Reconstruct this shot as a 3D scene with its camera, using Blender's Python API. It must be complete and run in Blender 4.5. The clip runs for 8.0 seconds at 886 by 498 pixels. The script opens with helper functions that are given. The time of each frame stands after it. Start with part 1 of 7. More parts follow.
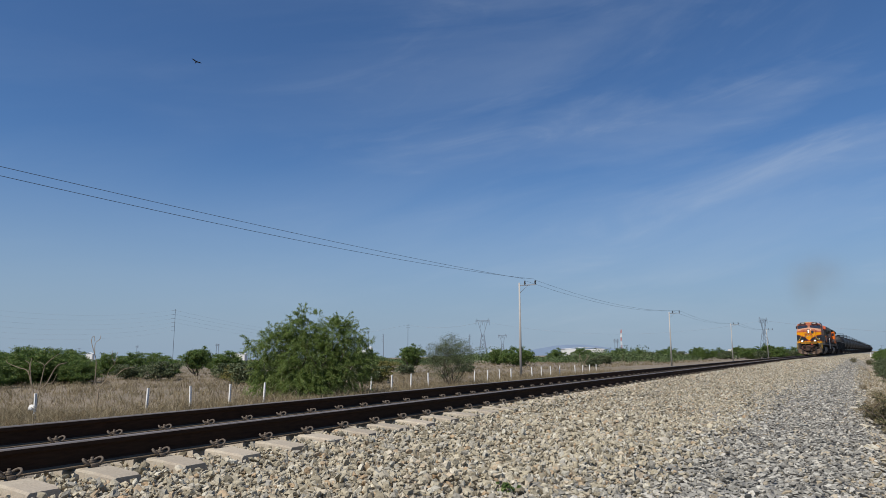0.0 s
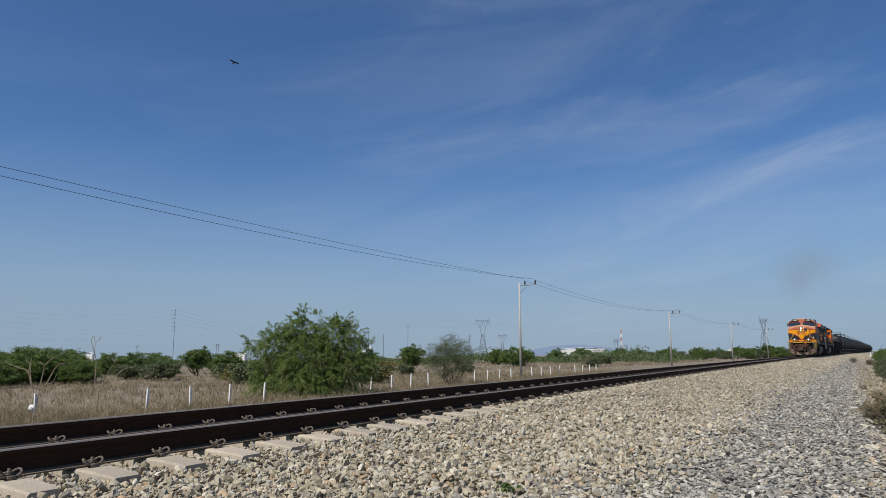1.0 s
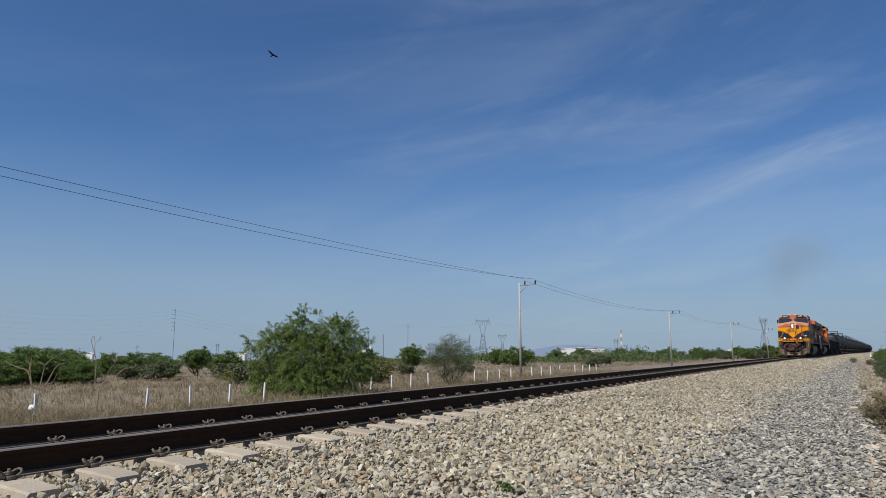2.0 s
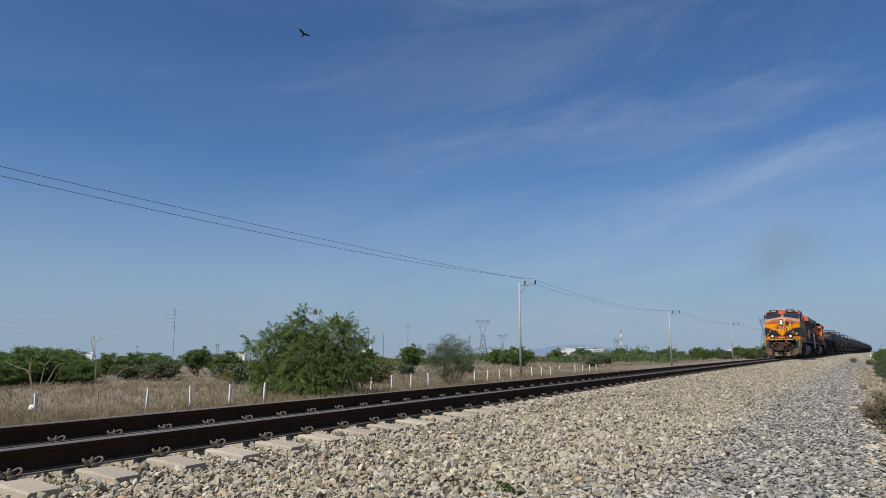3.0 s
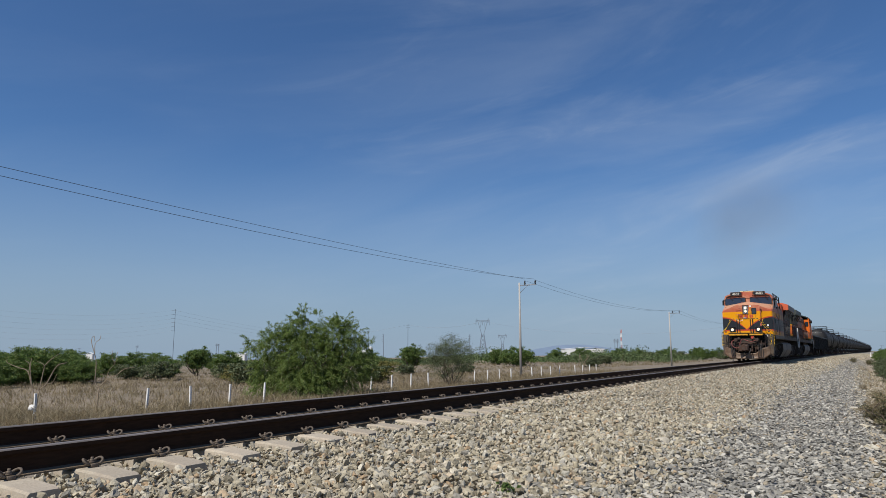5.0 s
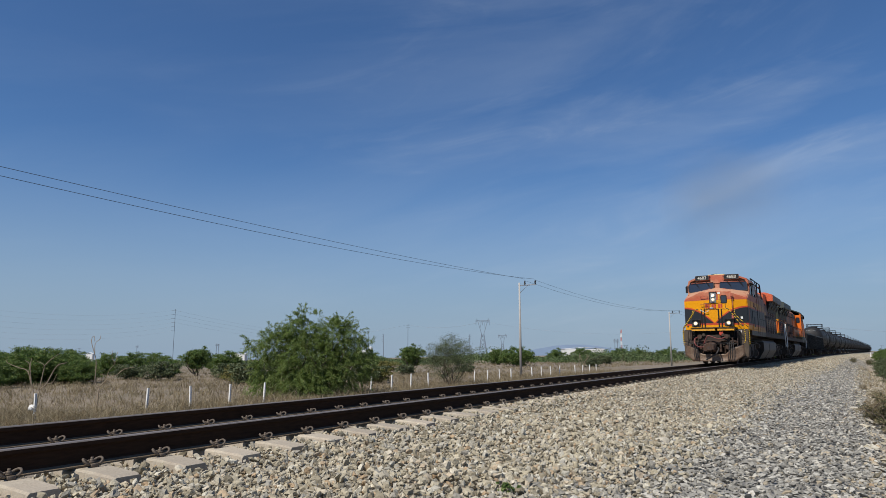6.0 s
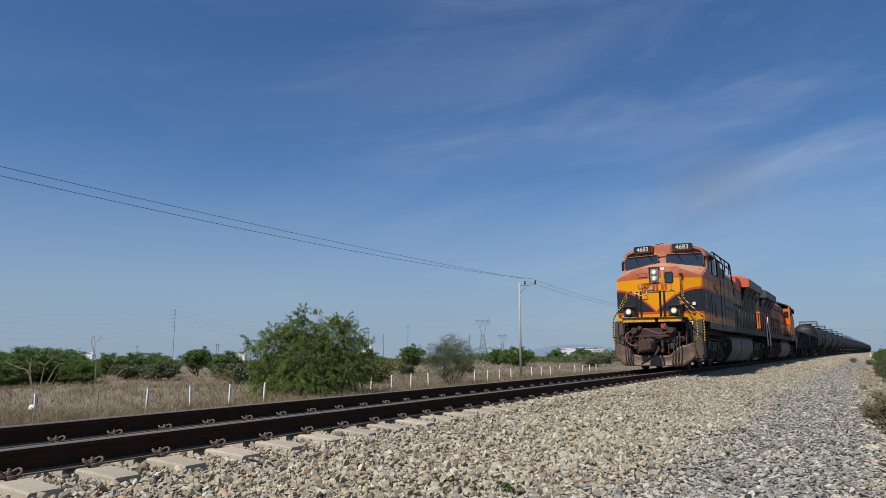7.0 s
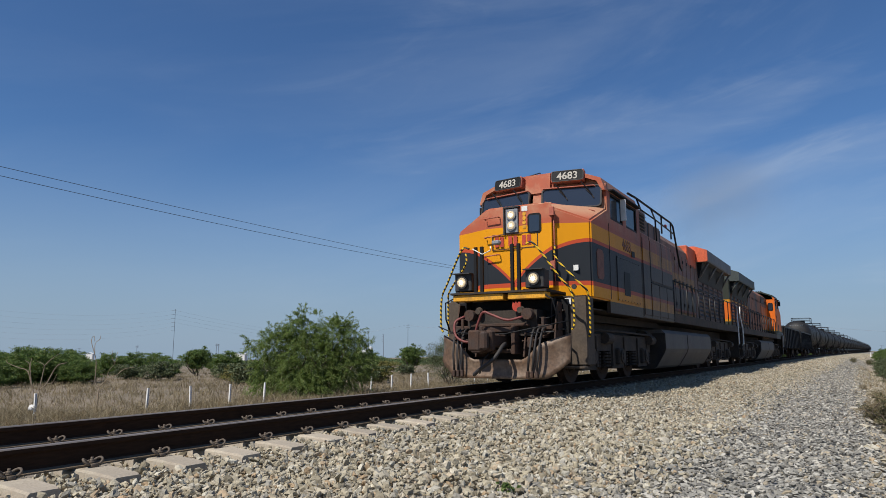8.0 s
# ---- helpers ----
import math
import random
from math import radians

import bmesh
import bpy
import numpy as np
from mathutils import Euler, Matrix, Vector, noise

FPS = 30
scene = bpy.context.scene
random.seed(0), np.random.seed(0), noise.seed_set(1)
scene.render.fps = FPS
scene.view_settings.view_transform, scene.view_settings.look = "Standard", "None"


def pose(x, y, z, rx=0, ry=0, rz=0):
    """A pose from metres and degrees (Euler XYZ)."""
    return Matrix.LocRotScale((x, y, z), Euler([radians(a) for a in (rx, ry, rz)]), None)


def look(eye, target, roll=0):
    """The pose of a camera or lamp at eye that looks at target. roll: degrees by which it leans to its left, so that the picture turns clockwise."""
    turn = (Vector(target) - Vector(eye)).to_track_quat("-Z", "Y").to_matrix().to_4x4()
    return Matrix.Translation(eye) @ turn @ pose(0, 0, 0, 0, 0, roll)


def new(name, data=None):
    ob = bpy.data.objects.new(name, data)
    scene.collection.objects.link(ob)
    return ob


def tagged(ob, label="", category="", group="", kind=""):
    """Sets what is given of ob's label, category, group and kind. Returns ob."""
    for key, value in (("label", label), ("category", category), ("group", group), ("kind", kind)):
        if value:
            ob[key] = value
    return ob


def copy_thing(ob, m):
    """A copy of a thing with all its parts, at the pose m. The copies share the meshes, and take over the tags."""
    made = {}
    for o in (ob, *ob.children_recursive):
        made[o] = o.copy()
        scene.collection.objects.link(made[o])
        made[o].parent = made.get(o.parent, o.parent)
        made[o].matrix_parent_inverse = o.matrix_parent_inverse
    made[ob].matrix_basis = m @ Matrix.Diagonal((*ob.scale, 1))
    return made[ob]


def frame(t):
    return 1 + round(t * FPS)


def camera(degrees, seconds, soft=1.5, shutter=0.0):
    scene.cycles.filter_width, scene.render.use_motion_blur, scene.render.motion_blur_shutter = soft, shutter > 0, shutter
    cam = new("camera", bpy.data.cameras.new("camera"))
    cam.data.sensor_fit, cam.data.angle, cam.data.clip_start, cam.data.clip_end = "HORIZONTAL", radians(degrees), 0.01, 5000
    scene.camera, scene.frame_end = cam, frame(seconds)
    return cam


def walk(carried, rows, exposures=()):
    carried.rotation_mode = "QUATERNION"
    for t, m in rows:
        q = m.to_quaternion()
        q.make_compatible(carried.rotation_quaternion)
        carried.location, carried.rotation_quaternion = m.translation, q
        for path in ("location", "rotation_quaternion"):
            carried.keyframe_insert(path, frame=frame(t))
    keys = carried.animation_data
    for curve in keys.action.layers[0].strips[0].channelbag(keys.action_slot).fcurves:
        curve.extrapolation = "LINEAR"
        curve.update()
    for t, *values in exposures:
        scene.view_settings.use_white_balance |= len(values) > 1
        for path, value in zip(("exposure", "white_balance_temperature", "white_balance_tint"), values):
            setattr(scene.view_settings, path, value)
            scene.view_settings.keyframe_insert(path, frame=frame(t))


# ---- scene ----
cam = camera(66.8, 8.0, soft=0.5)
EYE = Vector((5.763, 0.0, 0.659))          # rail tops lie at z = 0, the track's middle at x = 0
YAW, TILT = 0.53456, 0.15101
AIM = EYE + Vector((-math.sin(YAW) * math.cos(TILT), math.cos(YAW) * math.cos(TILT), math.sin(TILT)))
walk(cam, [(0.0, look(EYE, AIM, -0.098)), (8.0, look(EYE, AIM, -0.098))], exposures=[(0.0, 0.0), (8.0, 0.0)])

# ---- light ----
SUN_WAY = Vector((-0.17, -0.76, 1.0)).normalized()       # towards the sun
world = bpy.data.worlds.new("world")
scene.world = world
world.use_nodes = True
wn, wl = world.node_tree.nodes, world.node_tree.links
sky = wn.new("ShaderNodeTexSky")
sky.sky_type, sky.sun_disc = "NISHITA", False
sky.sun_elevation = math.asin(SUN_WAY.z)
sky.sun_rotation = math.atan2(SUN_WAY.x, SUN_WAY.y)
sky.air_density, sky.dust_density, sky.ozone_density = 1.0, 0.35, 3.5
wn["Background"].inputs["Strength"].default_value = 0.085
# thin cirrus, drawn out in streaks that rise to the right, thicker over the far end of the track
wc = wn.new("ShaderNodeTexCoord")
wv = wn.new("ShaderNodeCombineXYZ")
for axis, way in (("X", (0.84, 0.50, 0.21)), ("Y", (-0.62, -0.36, 4.3)), ("Z", (-0.5, 0.9, 0.0))):
    dot = wn.new("ShaderNodeVectorMath")
    dot.operation = "DOT_PRODUCT"
    dot.inputs[1].default_value = way
    wl.new(wc.outputs["Generated"], dot.inputs[0])
    wl.new(dot.outputs["Value"], wv.inputs[axis])
wa = wn.new("ShaderNodeTexNoise")
wa.inputs["Scale"].default_value, wa.inputs["Detail"].default_value, wa.inputs["Roughness"].default_value, wa.inputs["Distortion"].default_value = 1.9, 7.0, 0.55, 0.5
wr = wn.new("ShaderNodeMapRange")
wr.inputs["From Min"].default_value, wr.inputs["From Max"].default_value = 0.44, 0.86
wr.inputs["To Min"].default_value, wr.inputs["To Max"].default_value = 0.0, 0.38
side = wn.new("ShaderNodeVectorMath")
side.operation = "DOT_PRODUCT"
side.inputs[1].default_value = (0.55, 0.83, 0.0)
thick = wn.new("ShaderNodeMapRange")
thick.inputs["From Min"].default_value, thick.inputs["From Max"].default_value = 0.15, 0.95
thick.inputs["To Min"].default_value, thick.inputs["To Max"].default_value = 0.12, 1.0
amount = wn.new("ShaderNodeMath")
amount.operation = "MULTIPLY"
wx = wn.new("ShaderNodeMix")
wx.data_type = "RGBA"
wx.inputs["B"].default_value = (6.4, 7.2, 8.2, 1.0)
tint = wn.new("ShaderNodeMix")
tint.data_type, tint.blend_type = "RGBA", "MULTIPLY"
tint.inputs["Factor"].default_value = 1.0
tint.inputs["B"].default_value = (0.60, 0.84, 1.10, 1.0)
wl.new(wv.outputs["Vector"], wa.inputs["Vector"])
wl.new(wa.outputs["Fac"], wr.inputs["Value"])
wl.new(wc.outputs["Generated"], side.inputs[0])
wl.new(side.outputs["Value"], thick.inputs["Value"])
wl.new(wr.outputs["Result"], amount.inputs[0])
wl.new(thick.outputs["Result"], amount.inputs[1])
# fine torn wisps inside the thicker parts
wf = wn.new("ShaderNodeTexNoise")
wf.inputs["Scale"].default_value, wf.inputs["Detail"].default_value, wf.inputs["Roughness"].default_value, wf.inputs["Distortion"].default_value = 3.4, 9.0, 0.60, 1.4
wfr, wpr = wn.new("ShaderNodeMapRange"), wn.new("ShaderNodeMapRange")
wfr.interpolation_type = "SMOOTHSTEP"
wfr.inputs["From Min"].default_value, wfr.inputs["From Max"].default_value = 0.46, 0.80
wfr.inputs["To Min"].default_value, wfr.inputs["To Max"].default_value = 0.0, 0.20
wpr.inputs["From Min"].default_value, wpr.inputs["From Max"].default_value = 0.36, 0.60
wisp, wisp_thick, both = wn.new("ShaderNodeMath"), wn.new("ShaderNodeMath"), wn.new("ShaderNodeMath")
wisp.operation = wisp_thick.operation = "MULTIPLY"
both.operation, both.use_clamp = "ADD", True
wl.new(wv.outputs["Vector"], wf.inputs["Vector"])
wl.new(wf.outputs["Fac"], wfr.inputs["Value"])
wl.new(wa.outputs["Fac"], wpr.inputs["Value"])
wl.new(wfr.outputs["Result"], wisp.inputs[0])
wl.new(wpr.outputs["Result"], wisp.inputs[1])
wl.new(wisp.outputs["Value"], wisp_thick.inputs[0])
wl.new(thick.outputs["Result"], wisp_thick.inputs[1])
wl.new(amount.outputs["Value"], both.inputs[0])
wl.new(wisp_thick.outputs["Value"], both.inputs[1])
wl.new(both.outputs["Value"], wx.inputs["Factor"])
wl.new(sky.outputs["Color"], tint.inputs["A"])
# pale haze low over the plain
up = wn.new("ShaderNodeSeparateXYZ")
low = wn.new("ShaderNodeMapRange")
low.interpolation_type = "SMOOTHSTEP"
low.inputs["From Min"].default_value, low.inputs["From Max"].default_value = -0.02, 0.30
low.inputs["To Min"].default_value, low.inputs["To Max"].default_value = 0.88, 0.0
haze = wn.new("ShaderNodeMix")
haze.data_type = "RGBA"
haze.inputs["B"].default_value = (3.35, 4.42, 5.85, 1.0)
wl.new(wc.outputs["Generated"], up.inputs[0])
wl.new(up.outputs["Z"], low.inputs["Value"])
wl.new(low.outputs["Result"], haze.inputs["Factor"])
wl.new(tint.outputs["Result"], haze.inputs["A"])
wl.new(haze.outputs["Result"], wx.inputs["A"])
wl.new(wx.outputs["Result"], wn["Background"].inputs["Color"])

sun = new("sun", bpy.data.lights.new("sun", "SUN"))
sun.data.energy, sun.data.angle, sun.data.color = 4.9, radians(0.55), (1.0, 0.95, 0.87)
sun.matrix_basis = look(SUN_WAY * 50, (0, 0, 0))

# ---- materials ----
def surface(name, base, rough=0.7, metal=0.0, spread=0.3, scale=1.5, fine=30.0, bump=0.15, other=None, patch=0.5, random_by=None, amount=0.25, stretch=(1, 1, 1)):
    """Procedural paint, stone, steel: the base colour varied at two scales, a second colour in patches, fine relief."""
    m = bpy.data.materials.new(name)
    m.use_nodes = True
    n, l = m.node_tree.nodes, m.node_tree.links
    b = n["Principled BSDF"]
    co, mp = n.new("ShaderNodeTexCoord"), n.new("ShaderNodeMapping")
    mp.inputs["Scale"].default_value = stretch
    l.new(co.outputs["Object"], mp.inputs["Vector"])
    big, small = n.new("ShaderNodeTexNoise"), n.new("ShaderNodeTexNoise")
    big.inputs["Scale"].default_value, big.inputs["Detail"].default_value = scale, 5.0
    small.inputs["Scale"].default_value, small.inputs["Detail"].default_value = fine, 4.0
    for t in (big, small):
        l.new(mp.outputs["Vector"], t.inputs["Vector"])
    two = n.new("ShaderNodeMix")
    two.data_type = "RGBA"
    two.inputs["A"].default_value = (*base, 1)
    two.inputs["B"].default_value = (*(other or [c * (1 - spread) for c in base]), 1)
    edge = n.new("ShaderNodeMapRange")
    edge.inputs["From Min"].default_value, edge.inputs["From Max"].default_value = patch - 0.12, patch + 0.18
    l.new(big.outputs["Fac"], edge.inputs["Value"])
    l.new(edge.outputs["Result"], two.inputs["Factor"])
    grain = n.new("ShaderNodeMapRange")
    grain.inputs["From Min"].default_value, grain.inputs["From Max"].default_value = 0.25, 0.75
    grain.inputs["To Min"].default_value, grain.inputs["To Max"].default_value = 1 - spread, 1 + spread * 0.6
    l.new(small.outputs["Fac"], grain.inputs["Value"])
    value = grain.outputs["Result"]
    if random_by:
        if random_by == "island":
            src = n.new("ShaderNodeNewGeometry").outputs["Random Per Island"]
        else:
            src = n.new("ShaderNodeObjectInfo").outputs["Random"]
        vary = n.new("ShaderNodeMapRange")
        vary.inputs["To Min"].default_value, vary.inputs["To Max"].default_value = 1 - amount, 1 + amount
        l.new(src, vary.inputs["Value"])
        mul = n.new("ShaderNodeMath")
        mul.operation = "MULTIPLY"
        l.new(value, mul.inputs[0])
        l.new(vary.outputs["Result"], mul.inputs[1])
        value = mul.outputs["Value"]
    col = n.new("ShaderNodeVectorMath")
    col.operation = "SCALE"
    l.new(two.outputs["Result"], col.inputs[0])
    l.new(value, col.inputs["Scale"])
    l.new(col.outputs["Vector"], b.inputs["Base Color"])
    b.inputs["Roughness"].default_value, b.inputs["Metallic"].default_value = rough, metal
    if bump:
        r = n.new("ShaderNodeBump")
        r.inputs["Strength"].default_value, r.inputs["Distance"].default_value = bump, 0.02
        l.new(small.outputs["Fac"], r.inputs["Height"])
        l.new(r.outputs["Normal"], b.inputs["Normal"])
    return m


def island_colours(name, stops, rough=0.85, fine=60.0, bump=0.3, translucent=0.0):
    """Loose pieces, each of its own colour out of stops (position, colour), with grain."""
    m = surface(name, (0.5, 0.5, 0.5), rough, spread=0.25, scale=6.0, fine=fine, bump=bump)
    n, l = m.node_tree.nodes, m.node_tree.links
    ramp, geo = n.new("ShaderNodeValToRGB"), n.new("ShaderNodeNewGeometry")
    while len(ramp.color_ramp.elements) < len(stops):
        ramp.color_ramp.elements.new(0.5)
    for e, (at, c) in zip(ramp.color_ramp.elements, stops):
        e.position, e.color = at, (*c, 1)
    l.new(geo.outputs["Random Per Island"], ramp.inputs["Fac"])
    two = [x for x in n if x.bl_idname == "ShaderNodeMix"][0]
    l.new(ramp.outputs["Color"], two.inputs["A"])
    dark = n.new("ShaderNodeVectorMath")
    dark.operation = "SCALE"
    dark.inputs["Scale"].default_value = 0.78
    l.new(ramp.outputs["Color"], dark.inputs[0])
    l.new(dark.outputs["Vector"], two.inputs["B"])
    if translucent:
        b = n["Principled BSDF"]
        tr, mx = n.new("ShaderNodeBsdfTranslucent"), n.new("ShaderNodeMixShader")
        mx.inputs["Fac"].default_value = translucent
        l.new(ramp.outputs["Color"], tr.inputs["Color"])
        l.new(b.outputs["BSDF"], mx.inputs[1])
        l.new(tr.outputs["BSDF"], mx.inputs[2])
        l.new(mx.outputs["Shader"], n["Material Output"].inputs["Surface"])
    return m


def glowing(name, colour, strength):
    m = bpy.data.materials.new(name)
    m.use_nodes = True
    b = m.node_tree.nodes["Principled BSDF"]
    b.inputs["Base Color"].default_value = (*[0.3 * c for c in colour], 1)
    b.inputs["Emission Color"].default_value, b.inputs["Emission Strength"].default_value = (*colour, 1), strength
    return m


M = {}
M["ballast"] = island_colours("ballast_stone", [(0.0, (0.22, 0.185, 0.125)), (0.25, (0.39, 0.335, 0.23)), (0.5, (0.49, 0.43, 0.31)), (0.68, (0.31, 0.285, 0.235)), (0.85, (0.61, 0.56, 0.44)), (0.975, (0.41, 0.29, 0.17))])
M["road_stone"] = island_colours("road_stone", [(0.0, (0.16, 0.148, 0.125)), (0.3, (0.25, 0.235, 0.20)), (0.6, (0.35, 0.33, 0.285)), (0.85, (0.52, 0.49, 0.42)), (0.97, (0.38, 0.31, 0.21))])
M["concrete"] = surface("sleeper_concrete", (0.41, 0.355, 0.275), 0.9, spread=0.2, scale=4, fine=60, bump=0.25, other=(0.36, 0.30, 0.23), random_by="object", amount=0.12)
M["rail_steel"] = surface("rail_rust", (0.040, 0.021, 0.012), 0.9, 0.0, spread=0.35, scale=2, fine=50, bump=0.12, other=(0.028, 0.017, 0.011), stretch=(1, 0.15, 1))
M["rail_steel"].node_tree.nodes["Principled BSDF"].inputs["Specular IOR Level"].default_value = 0.15
M["rail_foot"] = surface("rail_foot_dust", (0.19, 0.145, 0.10), 0.9, 0.0, spread=0.3, scale=3, fine=40, bump=0.1)
M["rail_head"] = surface("rail_worn_head", (0.26, 0.22, 0.19), 0.5, 0.4, spread=0.25, scale=2, fine=40, bump=0.03, stretch=(1, 0.1, 1))
M["rail_foot"].node_tree.nodes["Principled BSDF"].inputs["Specular IOR Level"].default_value = 0.1
M["clip"] = surface("clip_rust", (0.155, 0.12, 0.09), 0.75, 0.1, spread=0.35, scale=20, fine=90, bump=0.2)
M["pole_concrete"] = surface("pole_concrete", (0.42, 0.395, 0.36), 0.85, spread=0.12, scale=1, fine=25, bump=0.1)
M["white_post"] = surface("whitewashed_post", (0.78, 0.76, 0.72), 0.8, spread=0.12, scale=4, fine=40, bump=0.1)
M["wire"] = surface("dark_wire", (0.04, 0.04, 0.045), 0.6, 0.4, spread=0.1, bump=0)
M["dark_metal"] = surface("dark_metal", (0.045, 0.043, 0.042), 0.6, 0.2, spread=0.3, scale=3, fine=40, bump=0.1)
M["galv"] = surface("galvanised_steel", (0.30, 0.31, 0.32), 0.55, 0.5, spread=0.2, scale=1, fine=10, bump=0.05)
M["leaf"] = island_colours("mesquite_leaf", [(0.0, (0.06, 0.11, 0.024)), (0.45, (0.11, 0.18, 0.038)), (0.8, (0.165, 0.24, 0.055)), (0.97, (0.22, 0.25, 0.07))], rough=0.6, bump=0.0, translucent=0.4)
M["leaf_mesquite"] = island_colours("feathery_leaf", [(0.0, (0.10, 0.155, 0.036)), (0.45, (0.17, 0.245, 0.056)), (0.8, (0.235, 0.31, 0.085)), (0.97, (0.30, 0.34, 0.11))], rough=0.6, bump=0.0, translucent=0.5)
M["leaf_grey"] = island_colours("shrub_leaf", [(0.0, (0.06, 0.085, 0.035)), (0.5, (0.105, 0.135, 0.058)), (0.95, (0.17, 0.18, 0.085))], rough=0.65, bump=0.0, translucent=0.25)
M["leaf_yellow"] = island_colours("yellowing_leaf", [(0.0, (0.10, 0.12, 0.03)), (0.5, (0.18, 0.18, 0.045)), (0.95, (0.30, 0.24, 0.065))], rough=0.65, bump=0.0, translucent=0.25)
M["leaf_olive"] = island_colours("olive_leaf", [(0.0, (0.07, 0.075, 0.03)), (0.4, (0.12, 0.12, 0.05)), (0.7, (0.19, 0.155, 0.075)), (0.95, (0.28, 0.22, 0.12))], rough=0.7, bump=0.0, translucent=0.25)
M["far_leaf"] = island_colours("far_wood_leaf", [(0.0, (0.05, 0.085, 0.028)), (0.5, (0.085, 0.13, 0.04)), (0.95, (0.13, 0.17, 0.055))], rough=0.7, bump=0.0, translucent=0.2)
M["dry"] = island_colours("dry_grass", [(0.0, (0.16, 0.115, 0.06)), (0.4, (0.25, 0.195, 0.11)), (0.75, (0.33, 0.27, 0.16)), (0.95, (0.44, 0.37, 0.235))], rough=0.85, bump=0.0, translucent=0.25)
M["bark"] = surface("bark", (0.13, 0.10, 0.075), 0.9, spread=0.35, scale=4, fine=30, bump=0.4)
M["dead_wood"] = surface("dead_wood", (0.36, 0.28, 0.19), 0.85, spread=0.25, scale=4, fine=40, bump=0.2)

# ---- helpers of this scene ----
def part(name, bm, material, parent=None, label="", smooth=False):
    """Links a bmesh as one mesh object, under a thing or a part."""
    me = bpy.data.meshes.new(name)
    bm.to_mesh(me)
    bm.free()
    for one in (material if isinstance(material, (list, tuple)) else [material]):
        me.materials.append(one)
    if smooth:
        for f in me.polygons:
            f.use_smooth = True
    ob = new(name, me)
    ob.parent = parent
    return tagged(ob, label) if label else ob


def thing(name, label, category, group="", kind=""):
    return tagged(new(name), label, category, group, kind)


def box(bm, x0, x1, y0, y1, z0, z1, bevel=0.0, mat=0):
    made = bmesh.ops.create_cube(bm, size=1.0, matrix=Matrix.LocRotScale(((x0 + x1) / 2, (y0 + y1) / 2, (z0 + z1) / 2), None, (x1 - x0, y1 - y0, z1 - z0)))["verts"]
    for f in {f for v in made for f in v.link_faces}:
        f.material_index = mat
    if bevel:
        bmesh.ops.bevel(bm, geom=list({e for v in made for e in v.link_edges}), offset=bevel, segments=1, affect="EDGES", clamp_overlap=True)
    return bm


def boxes(*all_boxes, bevel=0.0):
    bm = bmesh.new()
    for b in all_boxes:
        box(bm, *b, bevel=bevel)
    return bm


def tube(bm, points, radius, sides=6, end_radius=None, caps=True):
    """A round bar along points; radius may taper to end_radius."""
    pts = [Vector(q) for q in points]
    rings = []
    for i, q in enumerate(pts):
        d = (pts[min(i + 1, len(pts) - 1)] - pts[max(i - 1, 0)]).normalized()
        a = d.orthogonal().normalized() if abs(d.z) > 0.95 else d.cross(Vector((0, 0, 1))).normalized()
        b = d.cross(a)
        r = radius if end_radius is None else radius + (end_radius - radius) * i / (len(pts) - 1)
        rings.append([bm.verts.new(q + r * (math.cos(t) * a + math.sin(t) * b)) for t in (2 * math.pi * k / sides for k in range(sides))])
    for u, v in zip(rings, rings[1:]):
        for k in range(sides):
            bm.faces.new((u[k], u[(k + 1) % sides], v[(k + 1) % sides], v[k]))
    if caps:
        bm.faces.new(rings[0][::-1])
        bm.faces.new(rings[-1])
    return bm


def smooth_line(points, steps=5):
    """Points along a soft curve through the given ones."""
    q = [Vector(v) for v in points]
    q = [q[0] * 2 - q[1]] + q + [q[-1] * 2 - q[-2]]
    out = []
    for a, b, c, d in zip(q, q[1:], q[2:], q[3:]):
        for k in range(steps):
            t = k / steps
            out.append(0.5 * (2 * b + (c - a) * t + (2 * a - 5 * b + 4 * c - d) * t * t + (3 * b - a - 3 * c + d) * t ** 3))
    return out + [q[-2]]


def prism(bm, outline, a, b, axis="y", mat=0):
    """An outline of (u, v) pulled from a to b along an axis: y takes (x, z), x takes (y, z), z takes (x, y)."""
    put = {"y": lambda u, v, w: (u, w, v), "x": lambda u, v, w: (w, u, v), "z": lambda u, v, w: (u, v, w)}[axis]
    ends = [[bm.verts.new(put(u, v, w)) for u, v in outline] for w in (a, b)]
    made = [bm.faces.new(ends[0]), bm.faces.new(ends[1][::-1])]
    k = len(outline)
    for i in range(k):
        made.append(bm.faces.new((ends[0][i], ends[1][i], ends[1][(i + 1) % k], ends[0][(i + 1) % k])))
    for f in made:
        f.material_index = mat
    bmesh.ops.recalc_face_normals(bm, faces=made)
    return bm


def disc(bm, centre, radius, thick, axis="x", sides=16, cone=1.0):
    turn = {"x": Euler((0, math.pi / 2, 0)), "y": Euler((math.pi / 2, 0, 0)), "z": Euler((0, 0, 0))}[axis]
    bmesh.ops.create_cone(bm, cap_ends=True, segments=sides, radius1=radius, radius2=radius * cone, depth=thick, matrix=Matrix.LocRotScale(centre, turn, None))
    return bm


